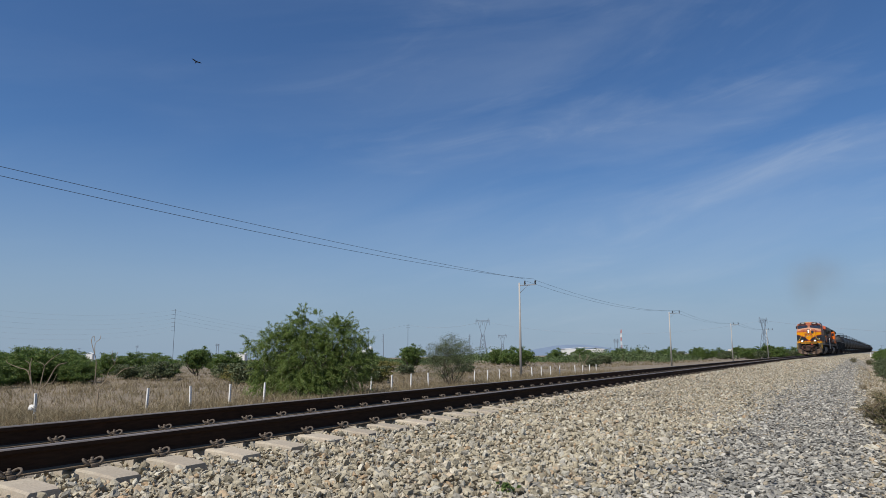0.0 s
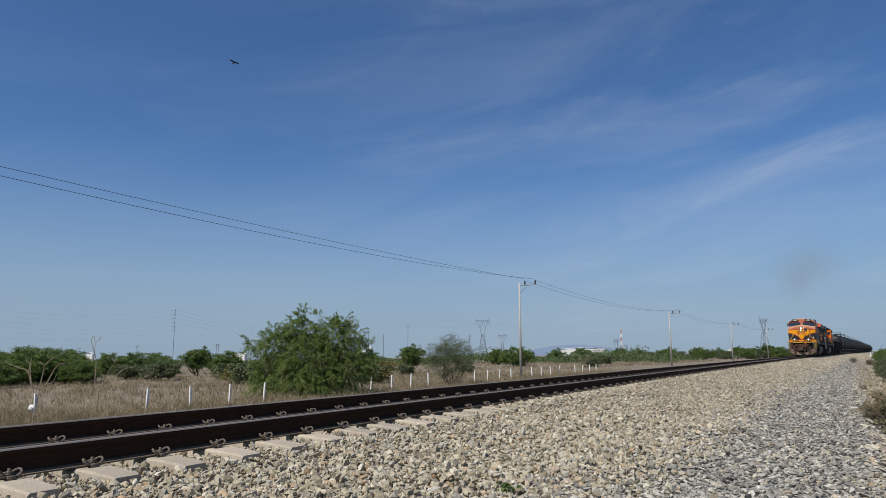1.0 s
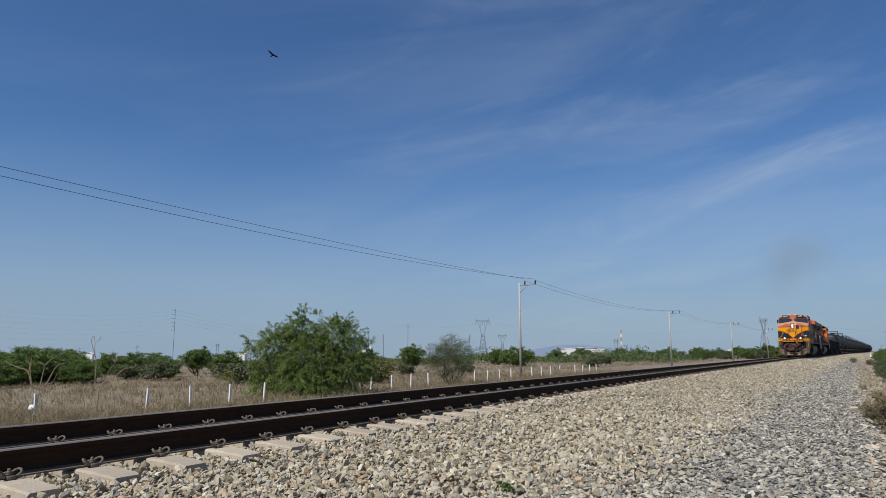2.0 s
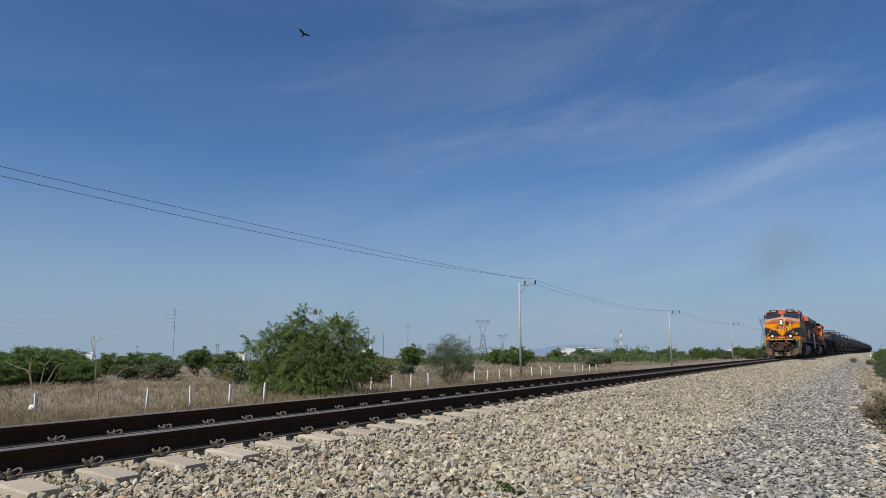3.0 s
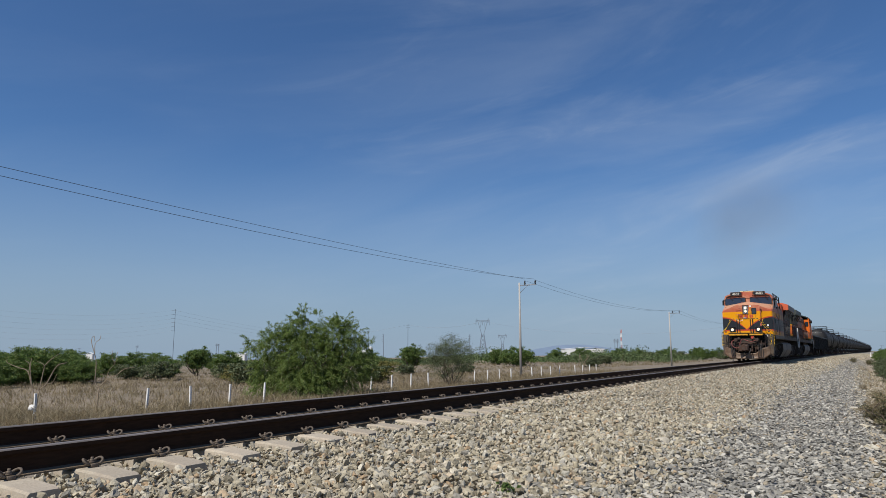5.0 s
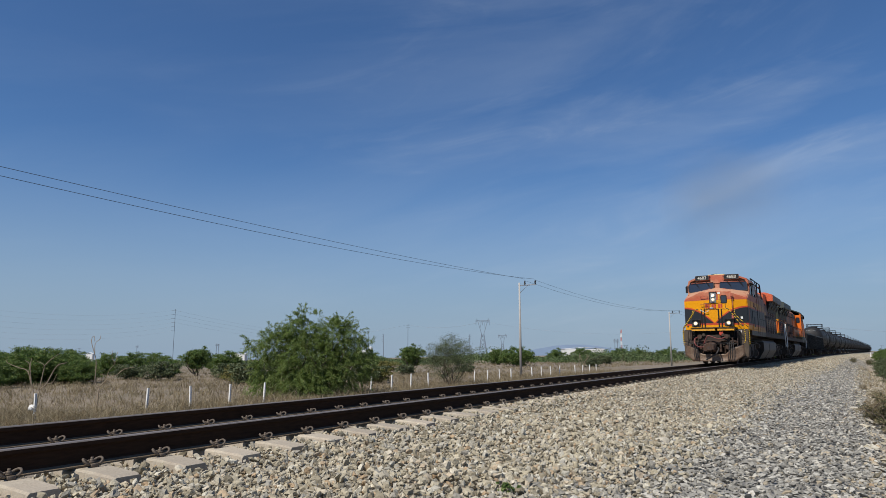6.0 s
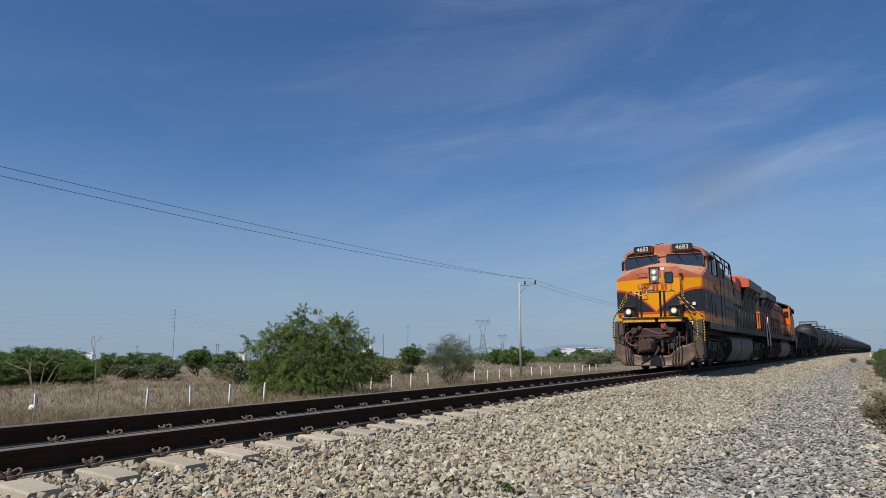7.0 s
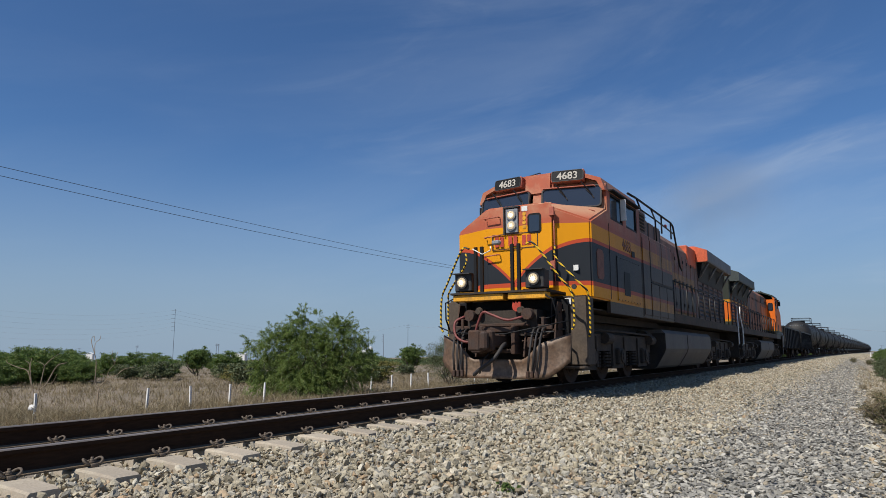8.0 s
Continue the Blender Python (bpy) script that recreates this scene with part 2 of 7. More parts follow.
def mesh_stuff(name, verts, faces, material, label, category):
    me = bpy.data.meshes.new(name)
    verts, faces = np.asarray(verts, np.float32), np.asarray(faces, np.int32)
    k = faces.shape[1]
    me.vertices.add(len(verts))
    me.vertices.foreach_set("co", verts.ravel())
    me.loops.add(faces.size)
    me.loops.foreach_set("vertex_index", faces.ravel())
    me.polygons.add(len(faces))
    me.polygons.foreach_set("loop_start", np.arange(0, faces.size, k, dtype=np.int32))
    me.update(calc_edges=True)
    me.validate()
    me.shade_flat()
    me.materials.append(material)
    return tagged(new(name, me), label, category, kind="stuff")


# ---- the line of the track: a slow bend to the right, then straight into the distance ----
S_TABLE = np.arange(-60.0, 1001.0, 1.0)
HEAD = 0.00025 * np.minimum(S_TABLE, 158.0)
X_TABLE = np.concatenate([[0], np.cumsum(np.sin(HEAD))[:-1]])
Y_TABLE = np.concatenate([[0], np.cumsum(np.cos(HEAD))[:-1]])
X_TABLE -= X_TABLE[60]
Y_TABLE += -60 - Y_TABLE[0]
Y_TABLE -= Y_TABLE[60]


def on_track(s, u=0.0, z=0.0):
    """The place s metres along the track, u metres to its right."""
    h = float(np.interp(s, S_TABLE, HEAD))
    return Vector((float(np.interp(s, S_TABLE, X_TABLE)) + u * math.cos(h), float(np.interp(s, S_TABLE, Y_TABLE)) - u * math.sin(h), z))


def track_x(y):
    """How far the track has bent to the right, y metres on."""
    return np.interp(np.clip(y, 0, 1000), S_TABLE, X_TABLE)


def track_pose(s, length=0.0):
    """Pose of a car whose front stands at s: y runs backwards along the train, x to the camera's side."""
    a, b = on_track(s + 0.2 * length), on_track(s + max(0.8 * length, 0.5))
    d = (b - a).normalized()
    o = a - d * 0.2 * length
    return Matrix(((d.y, d.x, 0, o.x), (-d.x, d.y, 0, o.y), (0, 0, 1, 0), (0, 0, 0, 1)))


# ---- ground ----
U_PROFILE = [-4000, -400, -150, -60, -30, -9, -6.5, -2.4, -1.7, -1.2, 1.2, 1.5, 4.0, 5.55, 5.9, 6.8, 9.5, 14, 60, 4000]
Z_PROFILE = [-62.0, -8.6, -4.0, -2.3, -2.15, -2.1, -1.9, -0.36, -0.27, -0.27, -0.27, -0.29, -0.33, -0.35, -0.42, -0.9, -1.5, -1.7, -1.9, -2.3]


def ground_z(u, s=0.0):
    z = float(np.interp(u, U_PROFILE, Z_PROFILE))
    if abs(u) > 9:
        z += 0.18 * noise.noise(Vector((u * 0.05, s * 0.05, 0.0))) * min(1.0, (abs(u) - 9) / 10)
    return z


def ripple(u, s):
    """Low unevenness of the loose stone."""
    return 0.025 * np.sin(u * 2.1 + s * 0.9) * np.sin(s * 1.7 - u)


def ground():
    us = [-4000, -1500, -700, -400, -250] + list(range(-160, -60, 20)) + list(range(-60, -10, 4)) + [-9, -8, -6.5, -5, -3.5, -2.4, -2, -1.7, -1.2, 0, 1.2, 1.5, 2.2, 3, 3.6, 4, 4.6, 5.2, 5.55, 5.9, 6.3, 6.8, 7.4, 8.2, 9.5, 11, 14, 20, 30, 45, 60, 120, 300, 900, 2000, 4000]
    ss = [-4000, -1200, -400, -150, -60] + list(range(-40, 120, 2)) + list(range(120, 320, 10)) + [340, 380, 420, 480, 540, 600, 680, 760, 900, 1500, 2500, 4500]
    bm, rows = bmesh.new(), []
    for s in ss:
        row = []
        for u in us:
            q = on_track(s, u) if -60 <= s <= 300 and abs(u) <= 60 else Vector((u + float(track_x(s)), s, 0))
            edge = 0.15 * noise.noise(Vector((0, s * 0.35, 3.0))) if 5.5 < u < 9 else 0.0
            row.append(bm.verts.new((q.x, q.y, ground_z(u + edge, s) + (ripple(u, s) - 0.012 if 1.4 < u < 6.2 else 0))))
        rows.append(row)
    zone = lambda u: 0 if -3.5 <= u < 4.0 else 1 if 4.0 <= u < 5.9 else 3 if 5.9 <= u < 8 else 2
    for a, b in zip(rows, rows[1:]):
        for i in range(len(us) - 1):
            f = bm.faces.new((a[i], a[i + 1], b[i + 1], b[i]))
            f.material_index = zone(us[i])
            f.smooth = True
    tan = surface("ballast_bed", (0.27, 0.23, 0.175), 0.95, spread=0.5, scale=7, fine=22, bump=1.0, other=(0.15, 0.125, 0.095), patch=0.55)
    grey = surface("road_bed", (0.25, 0.24, 0.22), 0.95, spread=0.45, scale=2, fine=26, bump=0.9, other=(0.18, 0.17, 0.16), patch=0.55)
    field = surface("dry_field", (0.215, 0.17, 0.118), 0.95, spread=0.35, scale=0.12, fine=3, bump=0.5, other=(0.15, 0.125, 0.08), patch=0.55)
    soil = surface("bank_soil", (0.36, 0.30, 0.215), 0.95, spread=0.35, scale=1.2, fine=18, bump=0.7, other=(0.25, 0.20, 0.135), patch=0.5)
    return tagged(part("ground", bm, [tan, grey, field, soil]), "dry grass plain with a stone ballast bank and grey gravel road", "ground", kind="structure")


ground()


# ---- rails ----
RAIL = [(-0.076, -0.186), (0.076, -0.186), (0.076, -0.175), (0.02, -0.160), (0.009, -0.14), (0.009, -0.055), (0.030, -0.043), (0.037, -0.036), (0.036, -0.008), (0.028, 0.0),
        (-0.028, 0.0), (-0.036, -0.008), (-0.037, -0.036), (-0.030, -0.043), (-0.009, -0.055), (-0.009, -0.14), (-0.02, -0.160), (-0.076, -0.175)]


def rail(u):
    bm, rings = bmesh.new(), []
    for s in [-40, -20] + list(range(-10, 60, 5)) + list(range(60, 780, 10)):
        rings.append([bm.verts.new(on_track(s, u + a, z)) for a, z in RAIL])
    k = len(RAIL)
    for a, b in zip(rings, rings[1:]):
        for i in range(k):
            f = bm.faces.new((a[i], b[i], b[(i + 1) % k], a[(i + 1) % k]))
            f.material_index = 1 if i in (8, 9, 10) else 2 if i in (1, 2, 16, 17) else 0
    bmesh.ops.recalc_face_normals(bm, faces=bm.faces[:])
    return tagged(part("rail", bm, [M["rail_steel"], M["rail_head"], M["rail_foot"]]), "rust-brown steel rail with a worn bright top, clipped to concrete sleepers", "rail", "rails of the track", "structure")


rail(0.7525)
rail(-0.7525)


# ---- sleepers with their clips ----
STEP, FIRST = 0.587, 2.554


def clip_mesh():
    """A spring clip: two loops of bent bar beside an upright bolt, on the rail's foot."""
    bm = bmesh.new()
    for side in (-1, 1):
        tube(bm, smooth_line([(-0.012, side * 0.012, 0.026), (-0.024, side * 0.032, 0.022), (-0.022, side * 0.056, 0.036), (-0.002, side * 0.078, 0.046), (0.022, side * 0.084, 0.030), (0.034, side * 0.064, 0.010), (0.034, side * 0.044, 0.0)], 3), 0.0115, 6)
    disc(bm, (0, 0, 0.015), 0.026, 0.012, "z", 8)
    disc(bm, (0, 0, 0.028), 0.019, 0.022, "z", 6)
    disc(bm, (0, 0, 0.042), 0.013, 0.03, "z", 6)
    box(bm, 0.03, 0.05, -0.032, 0.032, -0.028, 0.006, 0.004)
    return bm


def sleeper():
    bm = bmesh.new()
    rows = []
    for x, top, half in ((-1.29, -0.218, 0.105), (-1.24, -0.206, 0.115), (-0.95, -0.191, 0.12), (-0.55, -0.191, 0.12), (-0.3, -0.225, 0.1), (0.3, -0.225, 0.1), (0.55, -0.191, 0.12), (0.95, -0.191, 0.12), (1.24, -0.206, 0.115), (1.29, -0.218, 0.105)):
        rows.append([bm.verts.new((x, y, z)) for y, z in ((-half - 0.03, -0.42), (-half, top - 0.015), (-half + 0.015, top), (half - 0.015, top), (half, top - 0.015), (half + 0.03, -0.42))])
    for a, b in zip(rows, rows[1:]):
        for i in range(6):
            bm.faces.new((a[i], b[i], b[(i + 1) % 6], a[(i + 1) % 6]))
    bm.faces.new(rows[0]), bm.faces.new(rows[-1][::-1])
    bmesh.ops.recalc_face_normals(bm, faces=bm.faces[:])
    ob = tagged(part("sleeper", bm, M["concrete"]), "dusty tan concrete sleeper under the rails, ends showing in ballast", "sleeper", "sleepers of the track")
    first = part("clip", clip_mesh(), M["clip"], ob, "rusty bolted spring clip", True)
    for i, x in enumerate((0.7525 + 0.096, 0.7525 - 0.096, -0.7525 + 0.096, -0.7525 - 0.096)):
        c = first if i == 0 else new("clip", first.data)
        c.parent, c.matrix_basis = ob, pose(x, 0, -0.168, 0, 0, 0 if i % 2 == 0 else 180) @ Matrix.Scale(0.88, 4)
        tagged(c, "rusty bolted spring clip")
    return ob


SLEEPER = sleeper()
SLEEPER.matrix_basis = track_pose(FIRST)
for n in list(range(-6, 0)) + list(range(1, 130)):
    copy_thing(SLEEPER, track_pose(FIRST + STEP * n))
bm_far = bmesh.new()
for n in range(130, 620):
    q, h = on_track(FIRST + STEP * n), math.degrees(math.atan2(*(on_track(FIRST + STEP * n + 1) - on_track(FIRST + STEP * n)).xy))
    bmesh.ops.create_cube(bm_far, size=1.0, matrix=pose(q.x, q.y, -0.31, 0, 0, -h) @ Matrix.Diagonal((2.58, 0.23, 0.23, 1)))
tagged(part("far_sleepers", bm_far, M["concrete"]), "far row of dusty concrete sleepers under the rails", "sleepers", kind="stuff")

# ---- the train ----
def bands(name, levels, front=None, grime=(0.062, 0.049, 0.038), least=0.05, most=0.75, rough=0.5, bleach=None):
    """Painted livery: colours by height, levels of (top, colour) from below; with front, the third level's top sinks to the nose's middle
    in a V. Road dirt in streaks, thicker towards the back and the sill."""
    m = bpy.data.materials.new(name)
    m.use_nodes = True
    n, l = m.node_tree.nodes, m.node_tree.links
    co, xyz = n.new("ShaderNodeTexCoord"), n.new("ShaderNodeSeparateXYZ")
    l.new(co.outputs["Object"], xyz.inputs[0])

    def op(kind, a, b=None, clamp=False):
        k = n.new("ShaderNodeMath")
        k.operation, k.use_clamp = kind, clamp
        for i, v in enumerate((a, b)):
            if v is not None:
                if isinstance(v, (int, float)):
                    k.inputs[i].default_value = v
                else:
                    l.new(v, k.inputs[i])
        return k.outputs[0]

    height = xyz.outputs["Z"]
    if front:
        low, rise, half = front
        side = op("MINIMUM", op("DIVIDE", op("ABSOLUTE", xyz.outputs["X"]), half), 1.0)
        inv = op("SUBTRACT", 1.0, side)
        v_edge = op("ADD", low, op("MULTIPLY", rise, op("SUBTRACT", 1.0, op("MULTIPLY", inv, inv))))
    colour = None
    for i, (top, c) in enumerate(levels):
        if colour is None:
            colour = n.new("ShaderNodeRGB").outputs[0]
            colour.default_value = (*c, 1)
        else:
            below = levels[i - 1][0]
            if front and i in front_levels:
                below = op("ADD", v_edge, front_levels[i])
            step = op("MULTIPLY", op("SUBTRACT", height, below), 220.0, True)
            mix = n.new("ShaderNodeMix")
            mix.data_type = "RGBA"
            l.new(step, mix.inputs["Factor"])
            l.new(colour, mix.inputs["A"])
            mix.inputs["B"].default_value = (*c, 1)
            colour = mix.outputs["Result"]
    mp = n.new("ShaderNodeMapping")
    mp.inputs["Scale"].default_value = (2.2, 2.2, 0.5)
    l.new(co.outputs["Object"], mp.inputs["Vector"])
    streak, fine = n.new("ShaderNodeTexNoise"), n.new("ShaderNodeTexNoise")
    streak.inputs["Scale"].default_value, streak.inputs["Detail"].default_value = 1.6, 7.0
    fine.inputs["Scale"].default_value, fine.inputs["Detail"].default_value = 24.0, 5.0
    l.new(mp.outputs["Vector"], streak.inputs["Vector"])
    l.new(co.outputs["Object"], fine.inputs["Vector"])
    back = op("MULTIPLY", op("SUBTRACT", xyz.outputs["Y"], 0.55), 0.18, True)
    thick = op("ADD", least, op("MULTIPLY", back, most - least))
    dirt = op("MULTIPLY", thick, op("MULTIPLY", op("ADD", streak.outputs["Fac"], op("MULTIPLY", fine.outputs["Fac"], 0.5)), 1.35), True)
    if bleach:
        # paint bleached to a pale tan in patches; faces that look up are painted paler
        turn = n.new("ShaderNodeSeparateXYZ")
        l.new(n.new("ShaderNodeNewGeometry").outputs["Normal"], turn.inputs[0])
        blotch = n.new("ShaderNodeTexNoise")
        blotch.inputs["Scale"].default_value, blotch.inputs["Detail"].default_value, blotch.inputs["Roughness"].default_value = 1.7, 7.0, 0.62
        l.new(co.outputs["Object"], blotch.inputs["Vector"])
        turned_up = op("MULTIPLY", op("SUBTRACT", turn.outputs["Z"], 0.10), 1.3, True)
        patchy = op("MULTIPLY", op("SUBTRACT", op("ADD", blotch.outputs["Fac"], op("MULTIPLY", turned_up, 0.34)), 0.42), 4.0, True)
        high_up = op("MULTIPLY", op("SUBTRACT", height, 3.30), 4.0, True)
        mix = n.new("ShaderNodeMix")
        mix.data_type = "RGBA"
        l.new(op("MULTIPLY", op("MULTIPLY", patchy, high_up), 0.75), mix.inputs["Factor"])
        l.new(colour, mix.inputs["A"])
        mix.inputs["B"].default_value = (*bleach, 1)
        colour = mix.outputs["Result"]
    mix = n.new("ShaderNodeMix")
    mix.data_type = "RGBA"
    l.new(dirt, mix.inputs["Factor"])
    l.new(colour, mix.inputs["A"])
    mix.inputs["B"].default_value = (*grime, 1)
    b = n["Principled BSDF"]
    l.new(mix.outputs["Result"], b.inputs["Base Color"])
    l.new(op("ADD", rough - 0.1, op("MULTIPLY", fine.outputs["Fac"], 0.3)), b.inputs["Roughness"])
    b.inputs["Specular IOR Level"].default_value = 0.22
    r = n.new("ShaderNodeBump")
    r.inputs["Strength"].default_value, r.inputs["Distance"].default_value = 0.12, 0.01
    l.new(streak.outputs["Fac"], r.inputs["Height"])
    l.new(r.outputs["Normal"], b.inputs["Normal"])
    return m


front_levels = {4: 0.0, 5: 0.075}
RED, YELLOW, SLATE, GRIME = (0.50, 0.070, 0.026), (0.74, 0.30, 0.0), (0.018, 0.023, 0.029), (0.062, 0.045, 0.030)
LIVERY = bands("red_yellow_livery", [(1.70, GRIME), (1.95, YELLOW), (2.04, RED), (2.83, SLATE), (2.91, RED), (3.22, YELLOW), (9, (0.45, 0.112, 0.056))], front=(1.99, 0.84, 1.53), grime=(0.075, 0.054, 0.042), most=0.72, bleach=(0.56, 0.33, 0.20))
front_levels = {}
ORANGE, GREEN = (0.85, 0.17, 0.006), (0.022, 0.034, 0.026)
LIVERY_CAB = bands("orange_livery", [(1.70, GRIME), (2.0, GREEN), (2.06, YELLOW), (4.25, ORANGE), (9, GREEN)], least=0.1, most=0.35)
LIVERY_END = bands("orange_green_livery", [(1.70, GRIME), (2.05, GREEN), (2.16, YELLOW), (2.98, ORANGE), (3.10, YELLOW), (9, GREEN)], least=0.1, most=0.3)
M["under"] = surface("underframe_dirt", (0.028, 0.021, 0.016), 0.85, 0.0, spread=0.4, scale=2.5, fine=25, bump=0.25, other=(0.055, 0.039, 0.027))
M["plow"] = surface("scraped_plow_steel", (0.125, 0.072, 0.040), 0.55, 0.1, spread=0.45, scale=3, fine=18, bump=0.12, other=(0.20, 0.145, 0.10), patch=0.54)
M["rusty"] = surface("rusty_casting", (0.068, 0.034, 0.020), 0.85, 0.1, spread=0.4, scale=6, fine=40, bump=0.3, other=(0.06, 0.04, 0.032))
M["truck"] = surface("truck_dust", (0.072, 0.050, 0.034), 0.85, 0.0, spread=0.4, scale=2, fine=20, bump=0.2, other=(0.032, 0.025, 0.019))
M["step"] = surface("step_well_dust", (0.088, 0.064, 0.044), 0.8, 0.0, spread=0.3, scale=2, fine=22, bump=0.12, other=(0.064, 0.048, 0.035))
M["tank_grey"] = surface("fuel_tank_dust", (0.115, 0.10, 0.085), 0.7, 0.0, spread=0.25, scale=1.2, fine=14, bump=0.08, other=(0.085, 0.075, 0.068), stretch=(1, 1, 0.4))
M["black"] = surface("black_paint", (0.011, 0.011, 0.012), 0.6, 0.0, spread=0.3, scale=4, fine=40, bump=0.05)
M["black"].node_tree.nodes["Principled BSDF"].inputs["Specular IOR Level"].default_value = 0.22
M["rubber"] = surface("hose_rubber", (0.035, 0.03, 0.028), 0.7, 0.0, spread=0.3, scale=8, fine=60, bump=0.15)
M["red_hose"] = surface("red_hose", (0.20, 0.048, 0.04), 0.6, 0.0, spread=0.3, scale=6, fine=50, bump=0.1)
M["red_paint"] = surface("red_paint", (0.50, 0.055, 0.025), 0.55, 0.0, spread=0.25, scale=4, fine=40, bump=0.05)
M["salmon"] = surface("faded_red_paint", (0.40, 0.105, 0.062), 0.6, 0.0, spread=0.2, scale=2, fine=20, bump=0.06, other=(0.50, 0.22, 0.15), patch=0.62)
M["yellow"] = surface("yellow_paint", (0.72, 0.34, 0.02), 0.6, 0.0, spread=0.3, scale=4, fine=30, bump=0.08, other=(0.30, 0.16, 0.04), patch=0.62)
M["faded_yellow"] = surface("faded_yellow_paint", (0.62, 0.50, 0.26), 0.7, 0.0, spread=0.2, scale=4, fine=30, bump=0.05)
M["white"] = surface("white_paint", (0.75, 0.74, 0.70), 0.6, 0.0, spread=0.12, scale=5, fine=40, bump=0.03)
M["digit"] = surface("worn_white_digits", (0.50, 0.47, 0.40), 0.7, 0.0, spread=0.15, scale=9, fine=60, bump=0)
M["faded_mark"] = surface("faded_red_marks", (0.22, 0.085, 0.055), 0.7, 0.0, spread=0.3, scale=6, fine=40, bump=0)
M["steel"] = surface("bare_steel", (0.42, 0.40, 0.38), 0.4, 0.8, spread=0.25, scale=3, fine=40, bump=0.05)
M["hood"] = surface("sooty_hood_paint", (0.15, 0.088, 0.068), 0.7, 0.0, spread=0.4, scale=1.4, fine=16, bump=0.1, other=(0.18, 0.11, 0.085), stretch=(1, 1, 0.35))
M["wing"] = surface("radiator_grey", (0.16, 0.15, 0.145), 0.6, 0.1, spread=0.25, scale=1.5, fine=14, bump=0.06, other=(0.11, 0.10, 0.095))
M["wing_green"] = surface("radiator_green", (0.055, 0.068, 0.06), 0.6, 0.1, spread=0.25, scale=1.5, fine=14, bump=0.06, other=(0.04, 0.047, 0.043))
M["orange_red"] = surface("orange_red_paint", (0.62, 0.115, 0.04), 0.6, 0.0, spread=0.25, scale=2, fine=18, bump=0.06)
M["hood_orange"] = surface("grimy_orange_hood", (0.34, 0.115, 0.045), 0.7, 0.0, spread=0.4, scale=1.6, fine=16, bump=0.08, other=(0.10, 0.075, 0.065), stretch=(1, 1, 0.3))
M["lamp"] = glowing("lamp_glow", (1.0, 0.80, 0.52), 0.36)
M["bulb"] = glowing("lamp_bulb", (1.0, 0.90, 0.72), 90.0)
M["reflector"] = surface("lamp_reflector", (0.75, 0.74, 0.72), 0.15, 0.95, spread=0.1, bump=0)
M["pane"] = surface("dark_window_glass", (0.025, 0.032, 0.045), 0.06, 0.06, spread=0.1, bump=0)
M["pane"].node_tree.nodes["Principled BSDF"].inputs["Specular IOR Level"].default_value = 0.6
M["pane"].node_tree.nodes["Principled BSDF"].inputs["Coat Weight"].default_value = 0.6
M["pane_dark"] = surface("dull_window_glass", (0.012, 0.013, 0.015), 0.12, 0.0, spread=0.1, bump=0)
M["pane_dark"].node_tree.nodes["Principled BSDF"].inputs["Specular IOR Level"].default_value = 0.22
M["tank_black"] = surface("tank_black_paint", (0.017, 0.017, 0.018), 0.55, 0.0, spread=0.3, scale=1.2, fine=12, bump=0.05, other=(0.026, 0.025, 0.024), stretch=(1, 1, 0.5))
M["tank_black"].node_tree.nodes["Principled BSDF"].inputs["Specular IOR Level"].default_value = 0.25


def striped(name):
    """Yellow and black tape wound round a bar."""
    m = surface(name, (0.75, 0.48, 0.02), 0.6, spread=0.15, scale=5, fine=40, bump=0)
    n, l = m.node_tree.nodes, m.node_tree.links
    co, xyz = n.new("ShaderNodeTexCoord"), n.new("ShaderNodeSeparateXYZ")
    l.new(co.outputs["Object"], xyz.inputs[0])
    last = None
    for axis, k in (("Z", 11.0), ("Y", 5.0), ("X", 5.0)):
        q = n.new("ShaderNodeMath")
        q.operation = "MULTIPLY_ADD"
        q.inputs[1].default_value, q.inputs[2].default_value = k, 0.0
        l.new(xyz.outputs[axis], q.inputs[0])
        if last:
            l.new(last, q.inputs[2])
        last = q.outputs[0]
    fr, gt, mx = n.new("ShaderNodeMath"), n.new("ShaderNodeMath"), n.new("ShaderNodeMix")
    fr.operation, gt.operation, mx.data_type = "FRACT", "GREATER_THAN", "RGBA"
    gt.inputs[1].default_value = 0.52
    l.new(last, fr.inputs[0])
    l.new(fr.outputs[0], gt.inputs[0])
    l.new(gt.outputs[0], mx.inputs["Factor"])
    mx.inputs["A"].default_value, mx.inputs["B"].default_value = (0.74, 0.46, 0.02, 1), (0.015, 0.015, 0.015, 1)
    l.new(mx.outputs["Result"], n["Principled BSDF"].inputs["Base Color"])
    return m


M["tape"] = striped("yellow_black_tape")


def rounded(w, h, r, steps=4):
    """Outline of a rectangle with round corners."""
    out = []
    for cx, cz, a0 in ((w - r, h - r, 0), (r - w, h - r, 90), (r - w, r - h, 180), (w - r, r - h, 270)):
        for k in range(steps + 1):
            a = radians(a0 + 90 * k / steps)
            out.append((cx + r * math.cos(a), cz + r * math.sin(a)))
    return out


def ring_frame(w, h, r, band, y0, y1):
    """A window rubber: a round-cornered ring with depth."""
    bm = bmesh.new()
    loops = [[bm.verts.new((x, y, z)) for x, z in rounded(w + e, h + e, r + e)] for e, y in ((0, y0), (band, y0), (band, y1), (0, y1))]
    k = len(loops[0])
    for a, b in zip(loops, loops[1:] + loops[:1]):
        for i in range(k):
            bm.faces.new((a[i], a[(i + 1) % k], b[(i + 1) % k], b[i]))
    bmesh.ops.recalc_face_normals(bm, faces=bm.faces[:])
    return bm


